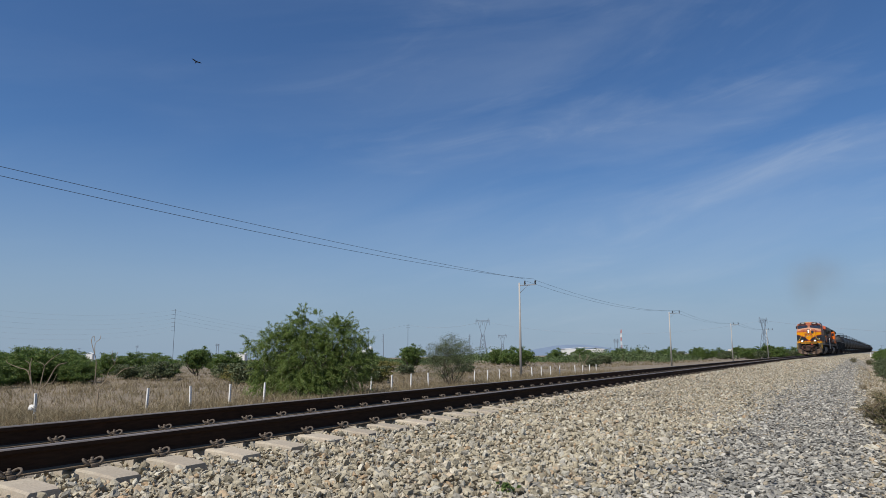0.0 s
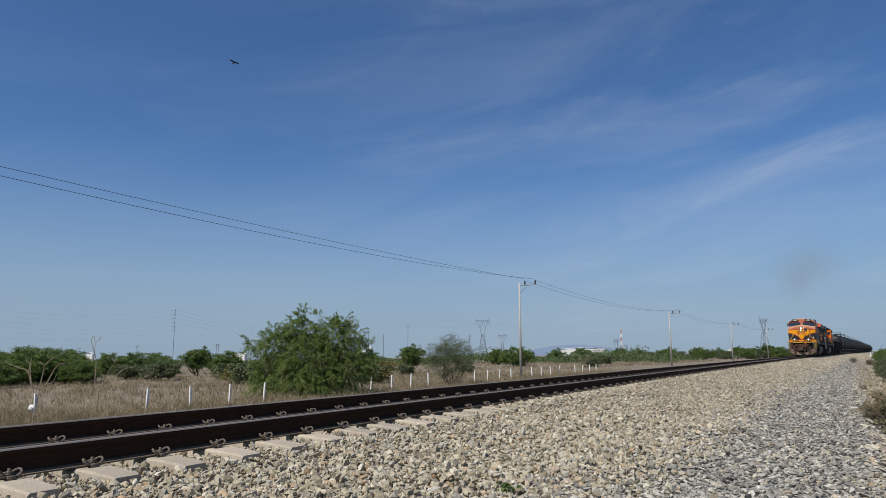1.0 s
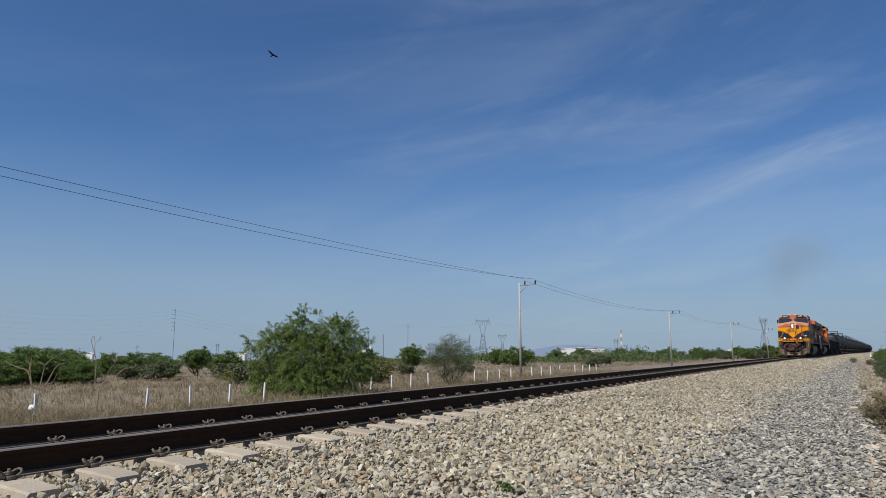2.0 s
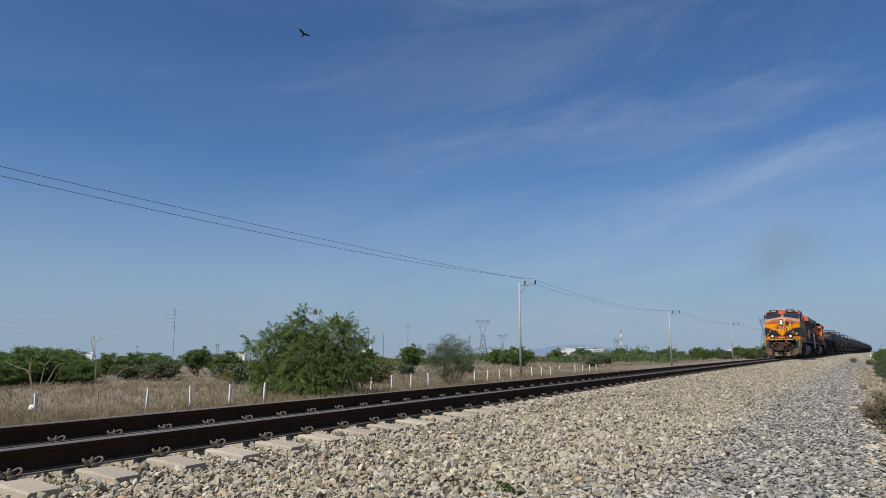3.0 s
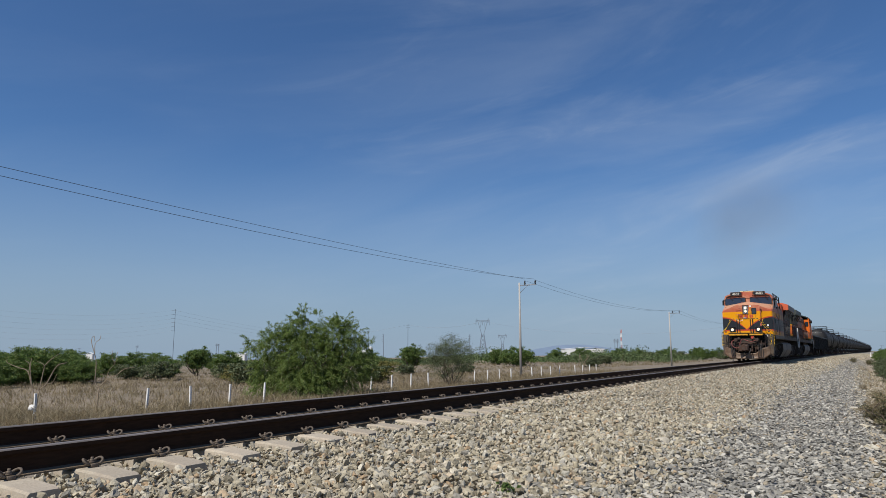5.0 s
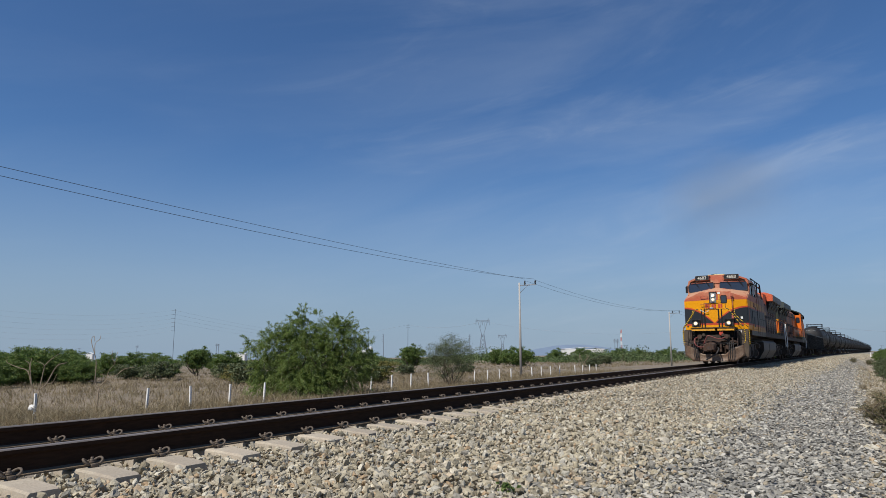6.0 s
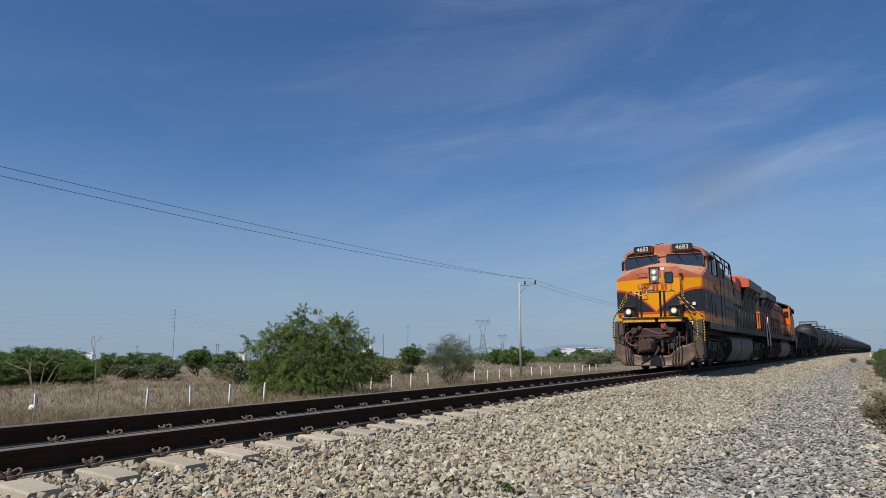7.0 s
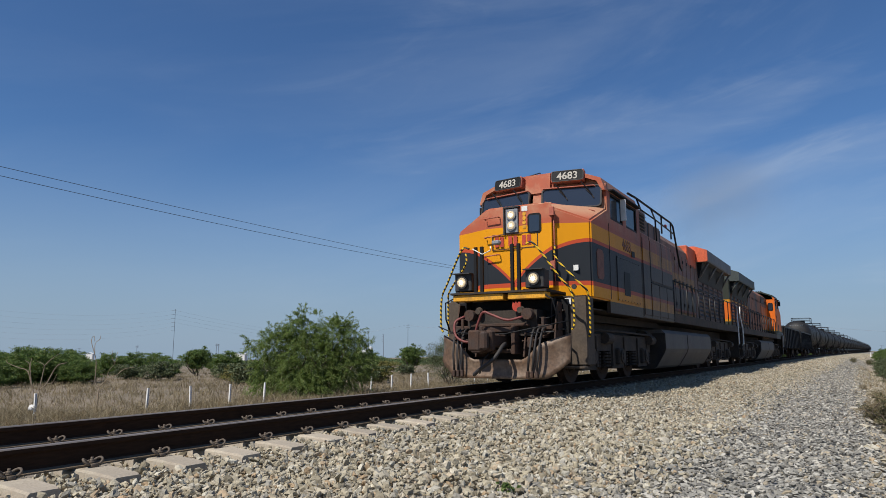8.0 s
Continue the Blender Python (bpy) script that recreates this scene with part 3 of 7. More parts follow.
def bar(name, points, radius, material, parent, label="", sides=6, soft=False):
    if soft:
        points = smooth_line(points)
    return part(name, tube(bmesh.new(), points, radius, sides), material, parent, label, True)


def wheelset(parent, x, y, radius, half_gauge=0.7525):
    """An axle with its two wheels; its origin lies on the axle, so that it can turn."""
    bm = bmesh.new()
    for side in (-1, 1):
        disc(bm, (side * half_gauge, 0, 0), radius, 0.125, "x", 28)
        disc(bm, (side * (half_gauge - 0.075), 0, 0), radius + 0.028, 0.03, "x", 28)
        disc(bm, (side * (half_gauge + 0.06), 0, 0), radius * 0.8, 0.03, "x", 20, 0.9)
        disc(bm, (side * (half_gauge + 0.07), 0, 0), radius * 0.28, 0.08, "x", 12)
        for k in range(3):
            a = k * 2.094
            disc(bm, (side * (half_gauge + 0.07), math.cos(a) * radius * 0.55, math.sin(a) * radius * 0.55), 0.045, 0.05, "x", 8)
    disc(bm, (0, 0, 0), 0.09, 2 * half_gauge, "x", 10)
    ob = part("wheelset", bm, [M["rusty"]], parent, "steel wheels on an axle")
    ob.location = (x, y, radius)
    WHEELS.append((ob, radius))
    return ob


WHEELS, TRAIN = [], []


def big_truck(loco, axles, name="truck"):
    """Three-axle locomotive truck: side frames with pedestals, springs, brake gear and wheels."""
    y0, y1 = axles[0] - 0.85, axles[-1] + 0.85
    bm = boxes((-0.55, 0.55, y0 + 0.5, y1 - 0.5, 0.45, 0.78))
    truck = part(name, bm, M["truck"], loco, "dusty three-axle truck")
    for side in (-1, 1):
        bm = bmesh.new()
        a, b = sorted((side * 1.06, side * 1.2))
        outline = [(y0, 0.62), (y0, 0.92), (y0 + 0.3, 1.02), (y1 - 0.3, 1.02), (y1, 0.92), (y1, 0.62)]
        for q in reversed(axles):
            outline += [(q + 0.58, 0.66), (q + 0.50, 0.34), (q + 0.44, 0.27), (q - 0.44, 0.27), (q - 0.50, 0.34), (q - 0.58, 0.66)]
        prism(bm, outline, a, b, "x")
        part("side_frame", bm, M["truck"], truck)
        for q in axles:
            bm = bmesh.new()
            box(bm, min(side * 1.12, side * 1.30), max(side * 1.12, side * 1.30), q - 0.2, q + 0.2, 0.36, 0.72, 0.03)
            disc(bm, (side * 1.31, q, 0.54), 0.15, 0.05, "x", 14)
            disc(bm, (side * 1.335, q, 0.54), 0.085, 0.03, "x", 10)
            part("axle_box", bm, M["truck"], truck)
            for d in (-0.46, 0.46):
                part("frame_rib", boxes((min(side * 1.2, side * 1.24), max(side * 1.2, side * 1.24), q + d - 0.04, q + d + 0.04, 0.32, 0.98), bevel=0.008), M["truck"], truck)
            for d in (-0.86, -0.68, 0.68):
                bm = bmesh.new()
                for k in range(5):
                    disc(bm, (side * 1.14, q + d, 0.34 + 0.07 * k), 0.088, 0.036, "z", 10)
                part("spring", bm, M["under"], truck)
        for q in (axles[0] - 0.62, axles[1] - 1.0, axles[-1] + 0.62):
            bm = disc(bmesh.new(), (side * 1.27, q, 0.93), 0.12, 0.42, "y", 12)
            part("brake_cylinder", bm, M["truck"], truck)
        bar("brake_pipe", [(side * 1.25, y0, 1.08), (side * 1.27, (y0 + y1) / 2, 1.1), (side * 1.25, y1, 1.06)], 0.025, M["under"], truck)
        for q in axles:
            bm = bmesh.new()
            prism(bm, [(q - 0.62, 0.28), (q - 0.50, 0.30), (q - 0.54, 0.75), (q - 0.66, 0.75)], min(side * 0.98, side * 1.05), max(side * 0.98, side * 1.05), "x")
            part("brake_shoe", bm, M["under"], truck)
    for q in axles:
        wheelset(truck, 0, q, 0.533)
    return truck


def ditch_light(loco, x, y, z, lit):
    bm = boxes((x - 0.19, x + 0.19, y - 0.02, y + 0.26, z - 0.17, z + 0.19), bevel=0.015)
    box(bm, x - 0.2, x + 0.2, y - 0.12, y + 0.05, z + 0.17, z + 0.19)
    ob = part("ditch_light", bm, M["dark_metal"], loco, "black ditch light box with a lit lamp")
    part("bezel", disc(bmesh.new(), (x, y - 0.05, z), 0.125, 0.07, "y", 20), M["dark_metal"], ob)
    part("lens", disc(bmesh.new(), (x, y - 0.092, z), 0.098, 0.02, "y", 20, 0.9), M["lamp"] if lit else M["reflector"], ob, "bright round lamp lens" if lit else "")
    if lit:
        part("bulb", disc(bmesh.new(), (x, y - 0.105, z), 0.036, 0.012, "y", 14, 0.8), M["bulb"], ob, "glowing bulb")
    return ob


def hand_rail(loco, side, ya, yb, count, top, base, x=1.47, mat=None):
    mat = mat or M["dark_metal"]
    bar("handrail", [(side * x, ya, top), (side * x, (ya + yb) / 2, top), (side * x, yb, top)], 0.02, mat, loco)
    for i in range(count):
        y = ya + (yb - ya) * i / (count - 1)
        bar("stanchion", [(side * x, y, base), (side * x, y, top)], 0.022, mat, loco)


def text_mesh(words, size, bold=0.0):
    cu = bpy.data.curves.new("digits", "FONT")
    cu.body, cu.size, cu.align_x, cu.align_y, cu.extrude, cu.offset = words, size, "CENTER", "CENTER", 0.004, bold
    ob = new("digits", cu)
    me = bpy.data.meshes.new_from_object(ob.evaluated_get(bpy.context.evaluated_depsgraph_get()))
    bpy.data.objects.remove(ob)
    return me


def louvres(loco, side, x, ya, yb, za, zb, count, mat, name="louvre_grille"):
    """A framed panel of sloping slats on the hood's side."""
    a, b = sorted((side * x, side * (x + 0.03)))
    ob = part(name, boxes((a, b, ya, ya + 0.06, za, zb), (a, b, yb - 0.06, yb, za, zb), (a, b, ya, yb, zb - 0.05, zb), (a, b, ya, yb, za, za + 0.05)), mat, loco)
    for k in range(count):
        z = za + (zb - za) * (k + 0.5) / count
        bm = bmesh.new()
        prism(bm, [(side * (x + 0.002), z + 0.03), (side * (x + 0.035), z - 0.03), (side * (x + 0.03), z - 0.045), (side * (x + 0.002), z + 0.01)], ya + 0.05, yb - 0.05, "y")
        part("slat", bm, M["black"], ob)
    return ob


def locomotive(lead):
    """A six-axle road locomotive: y = 0 at the nose, running back to 19.6. The second one carries another livery and runs backwards."""
    if lead:
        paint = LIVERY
        ob = thing("locomotive", "red, yellow and black diesel freight locomotive, grimy sides, lamps lit", "locomotive", "cars of the train")
    else:
        paint = LIVERY_CAB
        ob = thing("locomotive", "orange and dark green diesel locomotive running backwards behind the first", "locomotive", "cars of the train")
    hood, wing, wing_front = (M["hood"], M["wing"], M["orange_red"]) if lead else (M["hood_orange"], M["wing_green"], M["wing_green"])
    trim = M["salmon"] if lead else LIVERY_CAB
    # underframe, deck and tank
    part("frame", boxes((-0.75, 0.75, -0.6, 19.3, 0.95, 1.45), (-1.5, 1.5, 7.7 if lead else 4.25, 19.6, 1.52, 1.70), (-1.0, 1.0, 0.5, 7.8, 1.30, 1.455)), M["under"], ob, "dirty steel underframe")
    part("floor_plate", boxes((-1.36, 1.36, 0.5, 7.7, 1.50, 1.53)), M["under"], ob)
    part("deck_edge", boxes((1.5, 1.53, 7.7 if lead else 4.25, 19.6, 1.48, 1.74), (-1.53, -1.5, 7.7 if lead else 4.25, 19.6, 1.48, 1.74)), M["truck"], ob)
    bm = prism(bmesh.new(), [(-1.5, 1.14), (-1.51, 0.72), (-1.46, 0.60), (-1.24, 0.24), (-1.15, 0.18), (1.15, 0.18), (1.24, 0.24), (1.46, 0.60), (1.51, 0.72), (1.5, 1.14), (1.40, 1.24), (-1.40, 1.24)], 6.45, 13.35)
    tank = part("fuel_tank", bm, M["tank_grey"], ob, "dusty grey fuel tank with bevelled lower edges")
    for q in (6.44, 9.4, 13.31):
        part("tank_band", prism(bmesh.new(), [(-1.512, 1.14), (-1.522, 0.72), (-1.47, 0.59), (-1.25, 0.23), (-1.155, 0.168), (1.155, 0.168), (1.25, 0.23), (1.47, 0.59), (1.522, 0.72), (1.512, 1.14)], q, q + 0.04), M["under"], tank)
    big_truck(ob, (1.0, 3.05, 5.15))
    big_truck(ob, (14.3, 16.2, 18.1))
    for side in (-1, 1):
        for q, r in ((5.95, 0.2), (0.75, 0.17)):
            part("air_reservoir", disc(bmesh.new(), (side * 1.05, q, 1.0), r, 0.5, "y", 14), M["truck"], ob)
    # nose: a flat middle, cheeks that fall back, a roof that slopes up to the windscreens
    bm = bmesh.new()
    plan = [(-1.53, 1.6), (-1.53, 0.42), (-0.62, 0.02), (0.62, 0.02), (1.53, 0.42), (1.53, 1.6)]
    tops = [3.74, 3.28, 3.66, 3.66, 3.28, 3.74]
    low = [bm.verts.new((x, y, 1.70)) for x, y in plan]
    high = [bm.verts.new((x, y, z)) for (x, y), z in zip(plan, tops)]
    back = [bm.verts.new((-0.05, 1.25, 3.95)), bm.verts.new((0.05, 1.25, 3.95))]
    for i in range(5):
        bm.faces.new((low[i], low[i + 1], high[i + 1], high[i]))
    bm.faces.new((high[0], high[1], high[2], back[0]))
    bm.faces.new((high[2], high[3], back[1], back[0]))
    bm.faces.new((high[3], high[4], high[5], back[1]))
    bm.faces.new(low[::-1])
    bm.faces.new((low[5], low[0], high[0], back[0], back[1], high[5]))
    bmesh.ops.recalc_face_normals(bm, faces=bm.faces[:])
    bmesh.ops.bevel(bm, geom=bm.edges[:], offset=0.035, segments=2, affect="EDGES", clamp_overlap=True)
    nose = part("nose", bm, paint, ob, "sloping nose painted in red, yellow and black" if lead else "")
    # cab: side walls with window openings, windscreen wall, roof in facets
    bm = bmesh.new()
    roof = [(-1.53, 4.12), (-1.44, 4.40), (-0.80, 4.655), (0.80, 4.655), (1.44, 4.40), (1.53, 4.12)]
    for side in (-1, 1):
        a, b = sorted((side * 1.45, side * 1.53))
        for q in ((1.55, 4.2, 1.46, 3.52), (1.55, 1.78, 3.52, 4.13), (2.75, 3.0, 3.52, 4.13), (3.95, 4.2, 3.52, 4.13)):
            box(bm, a, b, *q)
    prism(bm, roof + [(1.45, 4.12), (1.35, 4.34), (0.76, 4.58), (-0.76, 4.58), (-1.35, 4.34), (-1.45, 4.12)], 1.45, 4.2)
    box(bm, -1.45, 1.45, 4.12, 4.2, 1.6, 4.12)
    prism(bm, [(1.36, 4.20), (1.41, 4.65), (1.7, 4.65), (1.7, 4.20)], -0.30, 0.30, "x")
    for x0, x1 in ((-1.5, -1.42), (1.42, 1.5), (-0.12, 0.12)):
        lean = 0.0 if abs(x0 + x1) < 0.2 else 0.2
        prism(bm, [(1.26 + lean, 3.45), (1.42 + lean, 4.30), (1.55 + lean, 4.30), (1.4 + lean, 3.45)], x0, x1, "x")
    for side in (-1, 1):
        # lintel with the number boards' backing, and the sill under the glass
        c = bm.verts.new
        for za, zb, ya, yb in ((4.22, 4.62, 1.40, 1.45), (3.40, 3.76, 1.20, 1.30)):
            q = [c((side * 0.05, ya, za)), c((side * 1.5, ya + 0.2, za)), c((side * (1.5 if zb < 4 else 1.34), yb + 0.2, zb if zb < 4 else 4.44)), c((side * 0.05, yb, zb + 0.03))]
            q2 = [c(v.co + Vector((0, 0.12, 0))) for v in q]
            for i in range(4):
                bm.faces.new((q[i], q[(i + 1) % 4], q2[(i + 1) % 4], q2[i]))
            bm.faces.new(q), bm.faces.new(q2[::-1])
    bmesh.ops.recalc_face_normals(bm, faces=bm.faces[:])
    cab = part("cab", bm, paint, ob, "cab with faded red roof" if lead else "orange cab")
    inner = boxes((-1.4, 1.4, 1.75, 4.1, 1.8, 3.5))
    box(inner, -0.95, -0.45, 3.0, 3.2, 3.4, 3.95, 0.04)
    box(inner, 0.45, 0.95, 3.0, 3.2, 3.4, 3.95, 0.04)
    part("cab_interior", inner, M["dark_metal"], cab)
    for side in (-1, 1):
        # windscreen: rubber frame, glass, wiper
        slant = math.degrees(math.atan2(0.2, 1.3))
        base = pose(side * 0.8, 1.355, 4.0, -10.5, 0, side * slant)
        fr = ring_frame(0.635, 0.23, 0.07, 0.032, -0.035, 0.02)
        scr = part("windscreen", fr, M["rubber"], ob, "windscreen with a black rubber frame")
        scr.matrix_basis = base
        part("pane", prism(bmesh.new(), rounded(0.635, 0.23, 0.07), -0.012, -0.004), M["pane"], scr, "dark reflecting glass")
        for dx in (-0.2, 0.38):
            wp = part("wiper", tube(bmesh.new(), [(dx - 0.16, -0.08, 0.34), (dx - 0.02, -0.06, 0.18), (dx + 0.08, -0.045, 0.02)], 0.013, 5), M["black"], scr)
            part("blade", tube(bmesh.new(), [(dx - 0.06, -0.03, 0.18), (dx + 0.08, -0.03, 0.02), (dx + 0.12, -0.03, -0.05)], 0.013, 5), M["rubber"], wp)
        bar("grab_rail", [(side * 0.16, 1.38, 4.20), (side * 0.18, 1.26, 4.26), (side * 1.3, 1.42, 4.24), (side * 1.36, 1.56, 4.18)], 0.014, M["salmon"], ob)
        bar("grab_rail", [(side * 0.25, 1.2, 3.86), (side * 0.3, 1.05, 3.90), (side * 0.85, 1.0, 3.74), (side * 0.9, 1.15, 3.70)], 0.013, M["salmon"], ob)
        bar("grab_rail", [(side * 1.45, 1.3, 3.52), (side * 1.42, 1.0, 3.58), (side * 1.02, 0.95, 3.70), (side * 0.98, 1.2, 3.66)], 0.013, M["salmon"], ob)
        # number boards
        nb = part("number_board", boxes((-0.37, 0.37, -0.06, 0.14, -0.135, 0.135), bevel=0.02), M["salmon"] if lead else M["black"], ob, "black number board with white digits")
        nb.matrix_basis = pose(side * 0.72, 1.40, 4.505, -8, 0, side * slant)
        part("board_face", prism(bmesh.new(), rounded(0.345, 0.112, 0.045), -0.069, -0.058), M["black"], nb)
        part("board_rim", ring_frame(0.345, 0.112, 0.045, 0.014, -0.076, -0.058), M["dark_metal"], nb)
        if lead:
            dg = new("board_number", text_mesh("4683", 0.235, 0.0035))
            dg.data.materials.append(M["digit"])
            dg.parent, dg.matrix_basis = nb, pose(0, -0.072, -0.012, 90, 0, 0)
            tagged(dg, "white digits")
        # side windows, visor and mirror
        x = side * 1.49
        for ya, yb in ((1.78, 2.75), (3.0, 3.95)):
            sw = part("side_window", boxes((x - 0.03, x + 0.03, ya, ya + 0.05, 3.52, 4.13), (x - 0.03, x + 0.03, yb - 0.05, yb, 3.52, 4.13), (x - 0.03, x + 0.03, ya, yb, 3.52, 3.57), (x - 0.03, x + 0.03, ya, yb, 4.08, 4.13)), M["black"], ob)
            part("pane", boxes((x - 0.006, x + 0.006, ya + 0.05, yb - 0.05, 3.57, 4.08)), M["pane_dark"], sw)
        part("window_visor", boxes((side * 1.5 - 0.0, side * 1.5 + 0.14 * side, 1.7, 4.0, 4.14, 4.17) if side > 0 else (side * 1.5 - 0.14, side * 1.5, 1.7, 4.0, 4.14, 4.17)), M["black"], ob)
        if side > 0:
            part("wind_deflector", boxes((1.54, 1.67, 2.52, 2.56, 3.60, 4.10), bevel=0.01), M["white"], ob, "white wind deflector")
        else:
            part("wind_deflector", boxes((-1.68, -1.54, 1.72, 1.78, 3.78, 4.12), bevel=0.01), M["black"], ob, "black wind deflector")
    # roof fittings
    bar("roof_bar", [(-0.3, 1.6, 4.6), (-0.28, 1.55, 4.68), (0.0, 1.55, 4.72), (0.02, 1.6, 4.63)], 0.014, M["black"], ob)
    if lead:
        part("roof_hatch", boxes((-0.55, 0.35, 1.9, 3.3, 4.64, 4.735), bevel=0.03), M["faded_yellow"], ob, "faded pale yellow roof hatch")
    part("antenna_dome", disc(bmesh.new(), (0.35, 2.4, 4.66), 0.22, 0.12, "z", 14, 0.7), M["salmon"], ob)
    part("beacon", disc(bmesh.new(), (1.02, 1.75, 4.50), 0.05, 0.12, "z", 10, 0.8), M["white"], ob)
    bm = bmesh.new()
    for dx in (-0.14, 0, 0.14):
        disc(bm, (dx - 0.5, 3.2, 4.72), 0.07, 0.4, "y", 10, 0.45)
    part("air_horn", bm, M["dark_metal"], ob)
    # hood behind the cab: full-width cabinet below, narrower above
    cabinet_top = 3.62
    half = 1.53 if lead else 1.02
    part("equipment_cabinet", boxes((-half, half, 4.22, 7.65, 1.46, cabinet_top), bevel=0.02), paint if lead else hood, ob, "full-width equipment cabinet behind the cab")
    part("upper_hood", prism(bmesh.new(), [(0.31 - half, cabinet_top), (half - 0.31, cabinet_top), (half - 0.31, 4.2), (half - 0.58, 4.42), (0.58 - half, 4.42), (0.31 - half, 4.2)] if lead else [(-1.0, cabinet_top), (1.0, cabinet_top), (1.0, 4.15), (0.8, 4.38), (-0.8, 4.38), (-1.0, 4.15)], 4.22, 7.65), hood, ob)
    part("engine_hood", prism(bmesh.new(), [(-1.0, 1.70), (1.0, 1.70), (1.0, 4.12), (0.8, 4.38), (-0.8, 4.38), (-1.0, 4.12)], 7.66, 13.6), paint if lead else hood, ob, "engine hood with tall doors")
    part("radiator_hood", boxes((-1.02, 1.02, 13.61, 19.2, 1.70, 4.1), bevel=0.02), hood if lead else LIVERY_END, ob)
    for side in (-1, 1):
        bm = bmesh.new()
        prism(bm, [(side * 1.0, 3.30), (side * 1.05, 3.30), (side * 1.22, 4.01), (side * 1.0, 4.01)], 14.1, 18.8)
        part("radiator_intake", bm, M["black"], ob)
        for q in (14.2, 15.7, 17.2, 18.7):
            bar("wing_brace", [(side * 1.03, q + 0.1, 3.42), (side * 1.41, q + 0.1, 4.03)], 0.045, wing, ob)
        for i in range(9):
            y = 7.95 + i * 0.62
            a, b = sorted((side * 1.0, side * 1.03))
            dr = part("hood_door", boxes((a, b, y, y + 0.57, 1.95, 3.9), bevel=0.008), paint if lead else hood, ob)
            for z in (2.2, 2.95, 3.7):
                part("hinge", disc(bmesh.new(), (side * 1.04, y + 0.02, z), 0.022, 0.12, "z", 6), M["dark_metal"], dr)
            part("latch", boxes((min(side * 1.03, side * 1.06), max(side * 1.03, side * 1.06), y + 0.48, y + 0.53, 2.8, 3.0)), M["dark_metal"], dr)
        for i in range(5):
            y = 14.0 + i * 1.0
            louvres(ob, side, 1.02, y, y + 0.9, 1.95, 3.4, 9, hood)
        if lead:
            # louvred air box behind the cab, then a row of sooty panels with dark slots between them
            part("air_box", boxes((min(side * 1.0, side * 1.42), max(side * 1.0, side * 1.42), 4.3, 5.25, 3.60, 4.28), bevel=0.02), hood, ob)
            part("grille_recess", boxes((min(side * 1.415, side * 1.425), max(side * 1.415, side * 1.425), 4.42, 5.13, 3.74, 4.20)), M["black"], ob)
            for k in range(5):
                z = 3.78 + 0.09 * k
                part("slat", prism(bmesh.new(), [(side * 1.422, z + 0.035), (side * 1.47, z - 0.005), (side * 1.462, z - 0.02), (side * 1.422, z + 0.015)], 4.42, 5.13), hood, ob)
            for y in (5.5, 6.2, 6.9):
                a, b = sorted((side * 1.22, side * 1.27))
                part("filter_panel", boxes((a, b, y, y + 0.52, 3.66, 4.2), bevel=0.012), hood, ob)
                part("slot", boxes((a, b - 0.01, y + 0.56, y + 0.66, 3.70, 4.16)), M["black"], ob)
            part("red_flag_lamp", boxes((min(side * 1.17, side * 1.24), max(side * 1.17, side * 1.24), 8.5, 8.62, 4.42, 4.52), bevel=0.015), M["red_paint"], ob)
        else:
            louvres(ob, side, 1.0, 4.5, 5.3, 3.72, 4.15, 5, hood)
            for y in (5.6, 6.3, 7.0):
                a, b = sorted((side * 1.0, side * 1.04))
                part("filter_panel", boxes((a, b, y, y + 0.55, 3.7, 4.15), bevel=0.01), M["dark_metal"], ob)
        # panels, doors and vents on the cabinet's side
        a, b = sorted((side * 1.53, side * 1.548)) if lead else sorted((side * 1.02, side * 1.038))
        for ya, yb, za, zb in ((4.35, 5.0, 1.55, 3.5), (5.1, 6.3, 2.45, 3.5), (6.35, 7.55, 2.45, 3.5), (5.1, 5.9, 1.55, 2.38), (5.95, 6.75, 1.55, 2.38), (6.8, 7.55, 1.55, 2.38)):
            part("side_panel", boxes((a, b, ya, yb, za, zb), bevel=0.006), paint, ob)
        a, b = sorted((side * 1.53, side * 1.548))
        if lead:
            for y, za, zb in ((4.3, 1.5, 3.58), (5.05, 1.5, 3.58), (6.33, 2.4, 3.58), (7.6, 1.5, 3.58), (5.93, 1.5, 2.4), (6.78, 1.5, 2.4), (1.62, 1.75, 3.4)):
                part("panel_seam", boxes((min(side * 1.531, side * 1.536), max(side * 1.531, side * 1.536), y - 0.014, y + 0.014, za, zb)), M["black"], ob)
            part("panel_seam", boxes((min(side * 1.531, side * 1.552), max(side * 1.531, side * 1.552), 5.08, 7.6, 2.395, 2.43)), M["black"], ob)
        part("side_panel", boxes((a, b, 2.1, 3.9, 1.75, 2.75), bevel=0.006), paint, ob)
        a2, b2 = sorted((side * 1.549, side * 1.556))
        part("door_grille", boxes((a2, b2, 2.60, 3.06, 1.90, 2.44)), M["black"], ob)
        for y in [2.12 + 0.25 * k for k in range(8)]:
            for z in (1.78, 2.72):
                part("bolt", disc(bmesh.new(), (side * 1.552, y, z), 0.012, 0.012, "x", 6), M["dark_metal"], ob)
        part("name_plate", boxes((a2, b2, 3.3, 3.55, 2.86, 3.0)), M["black"], ob)
        if lead:
            part("battery_latch", boxes((a2, b2, 5.02, 5.08, 2.5, 3.2)), M["black"], ob)
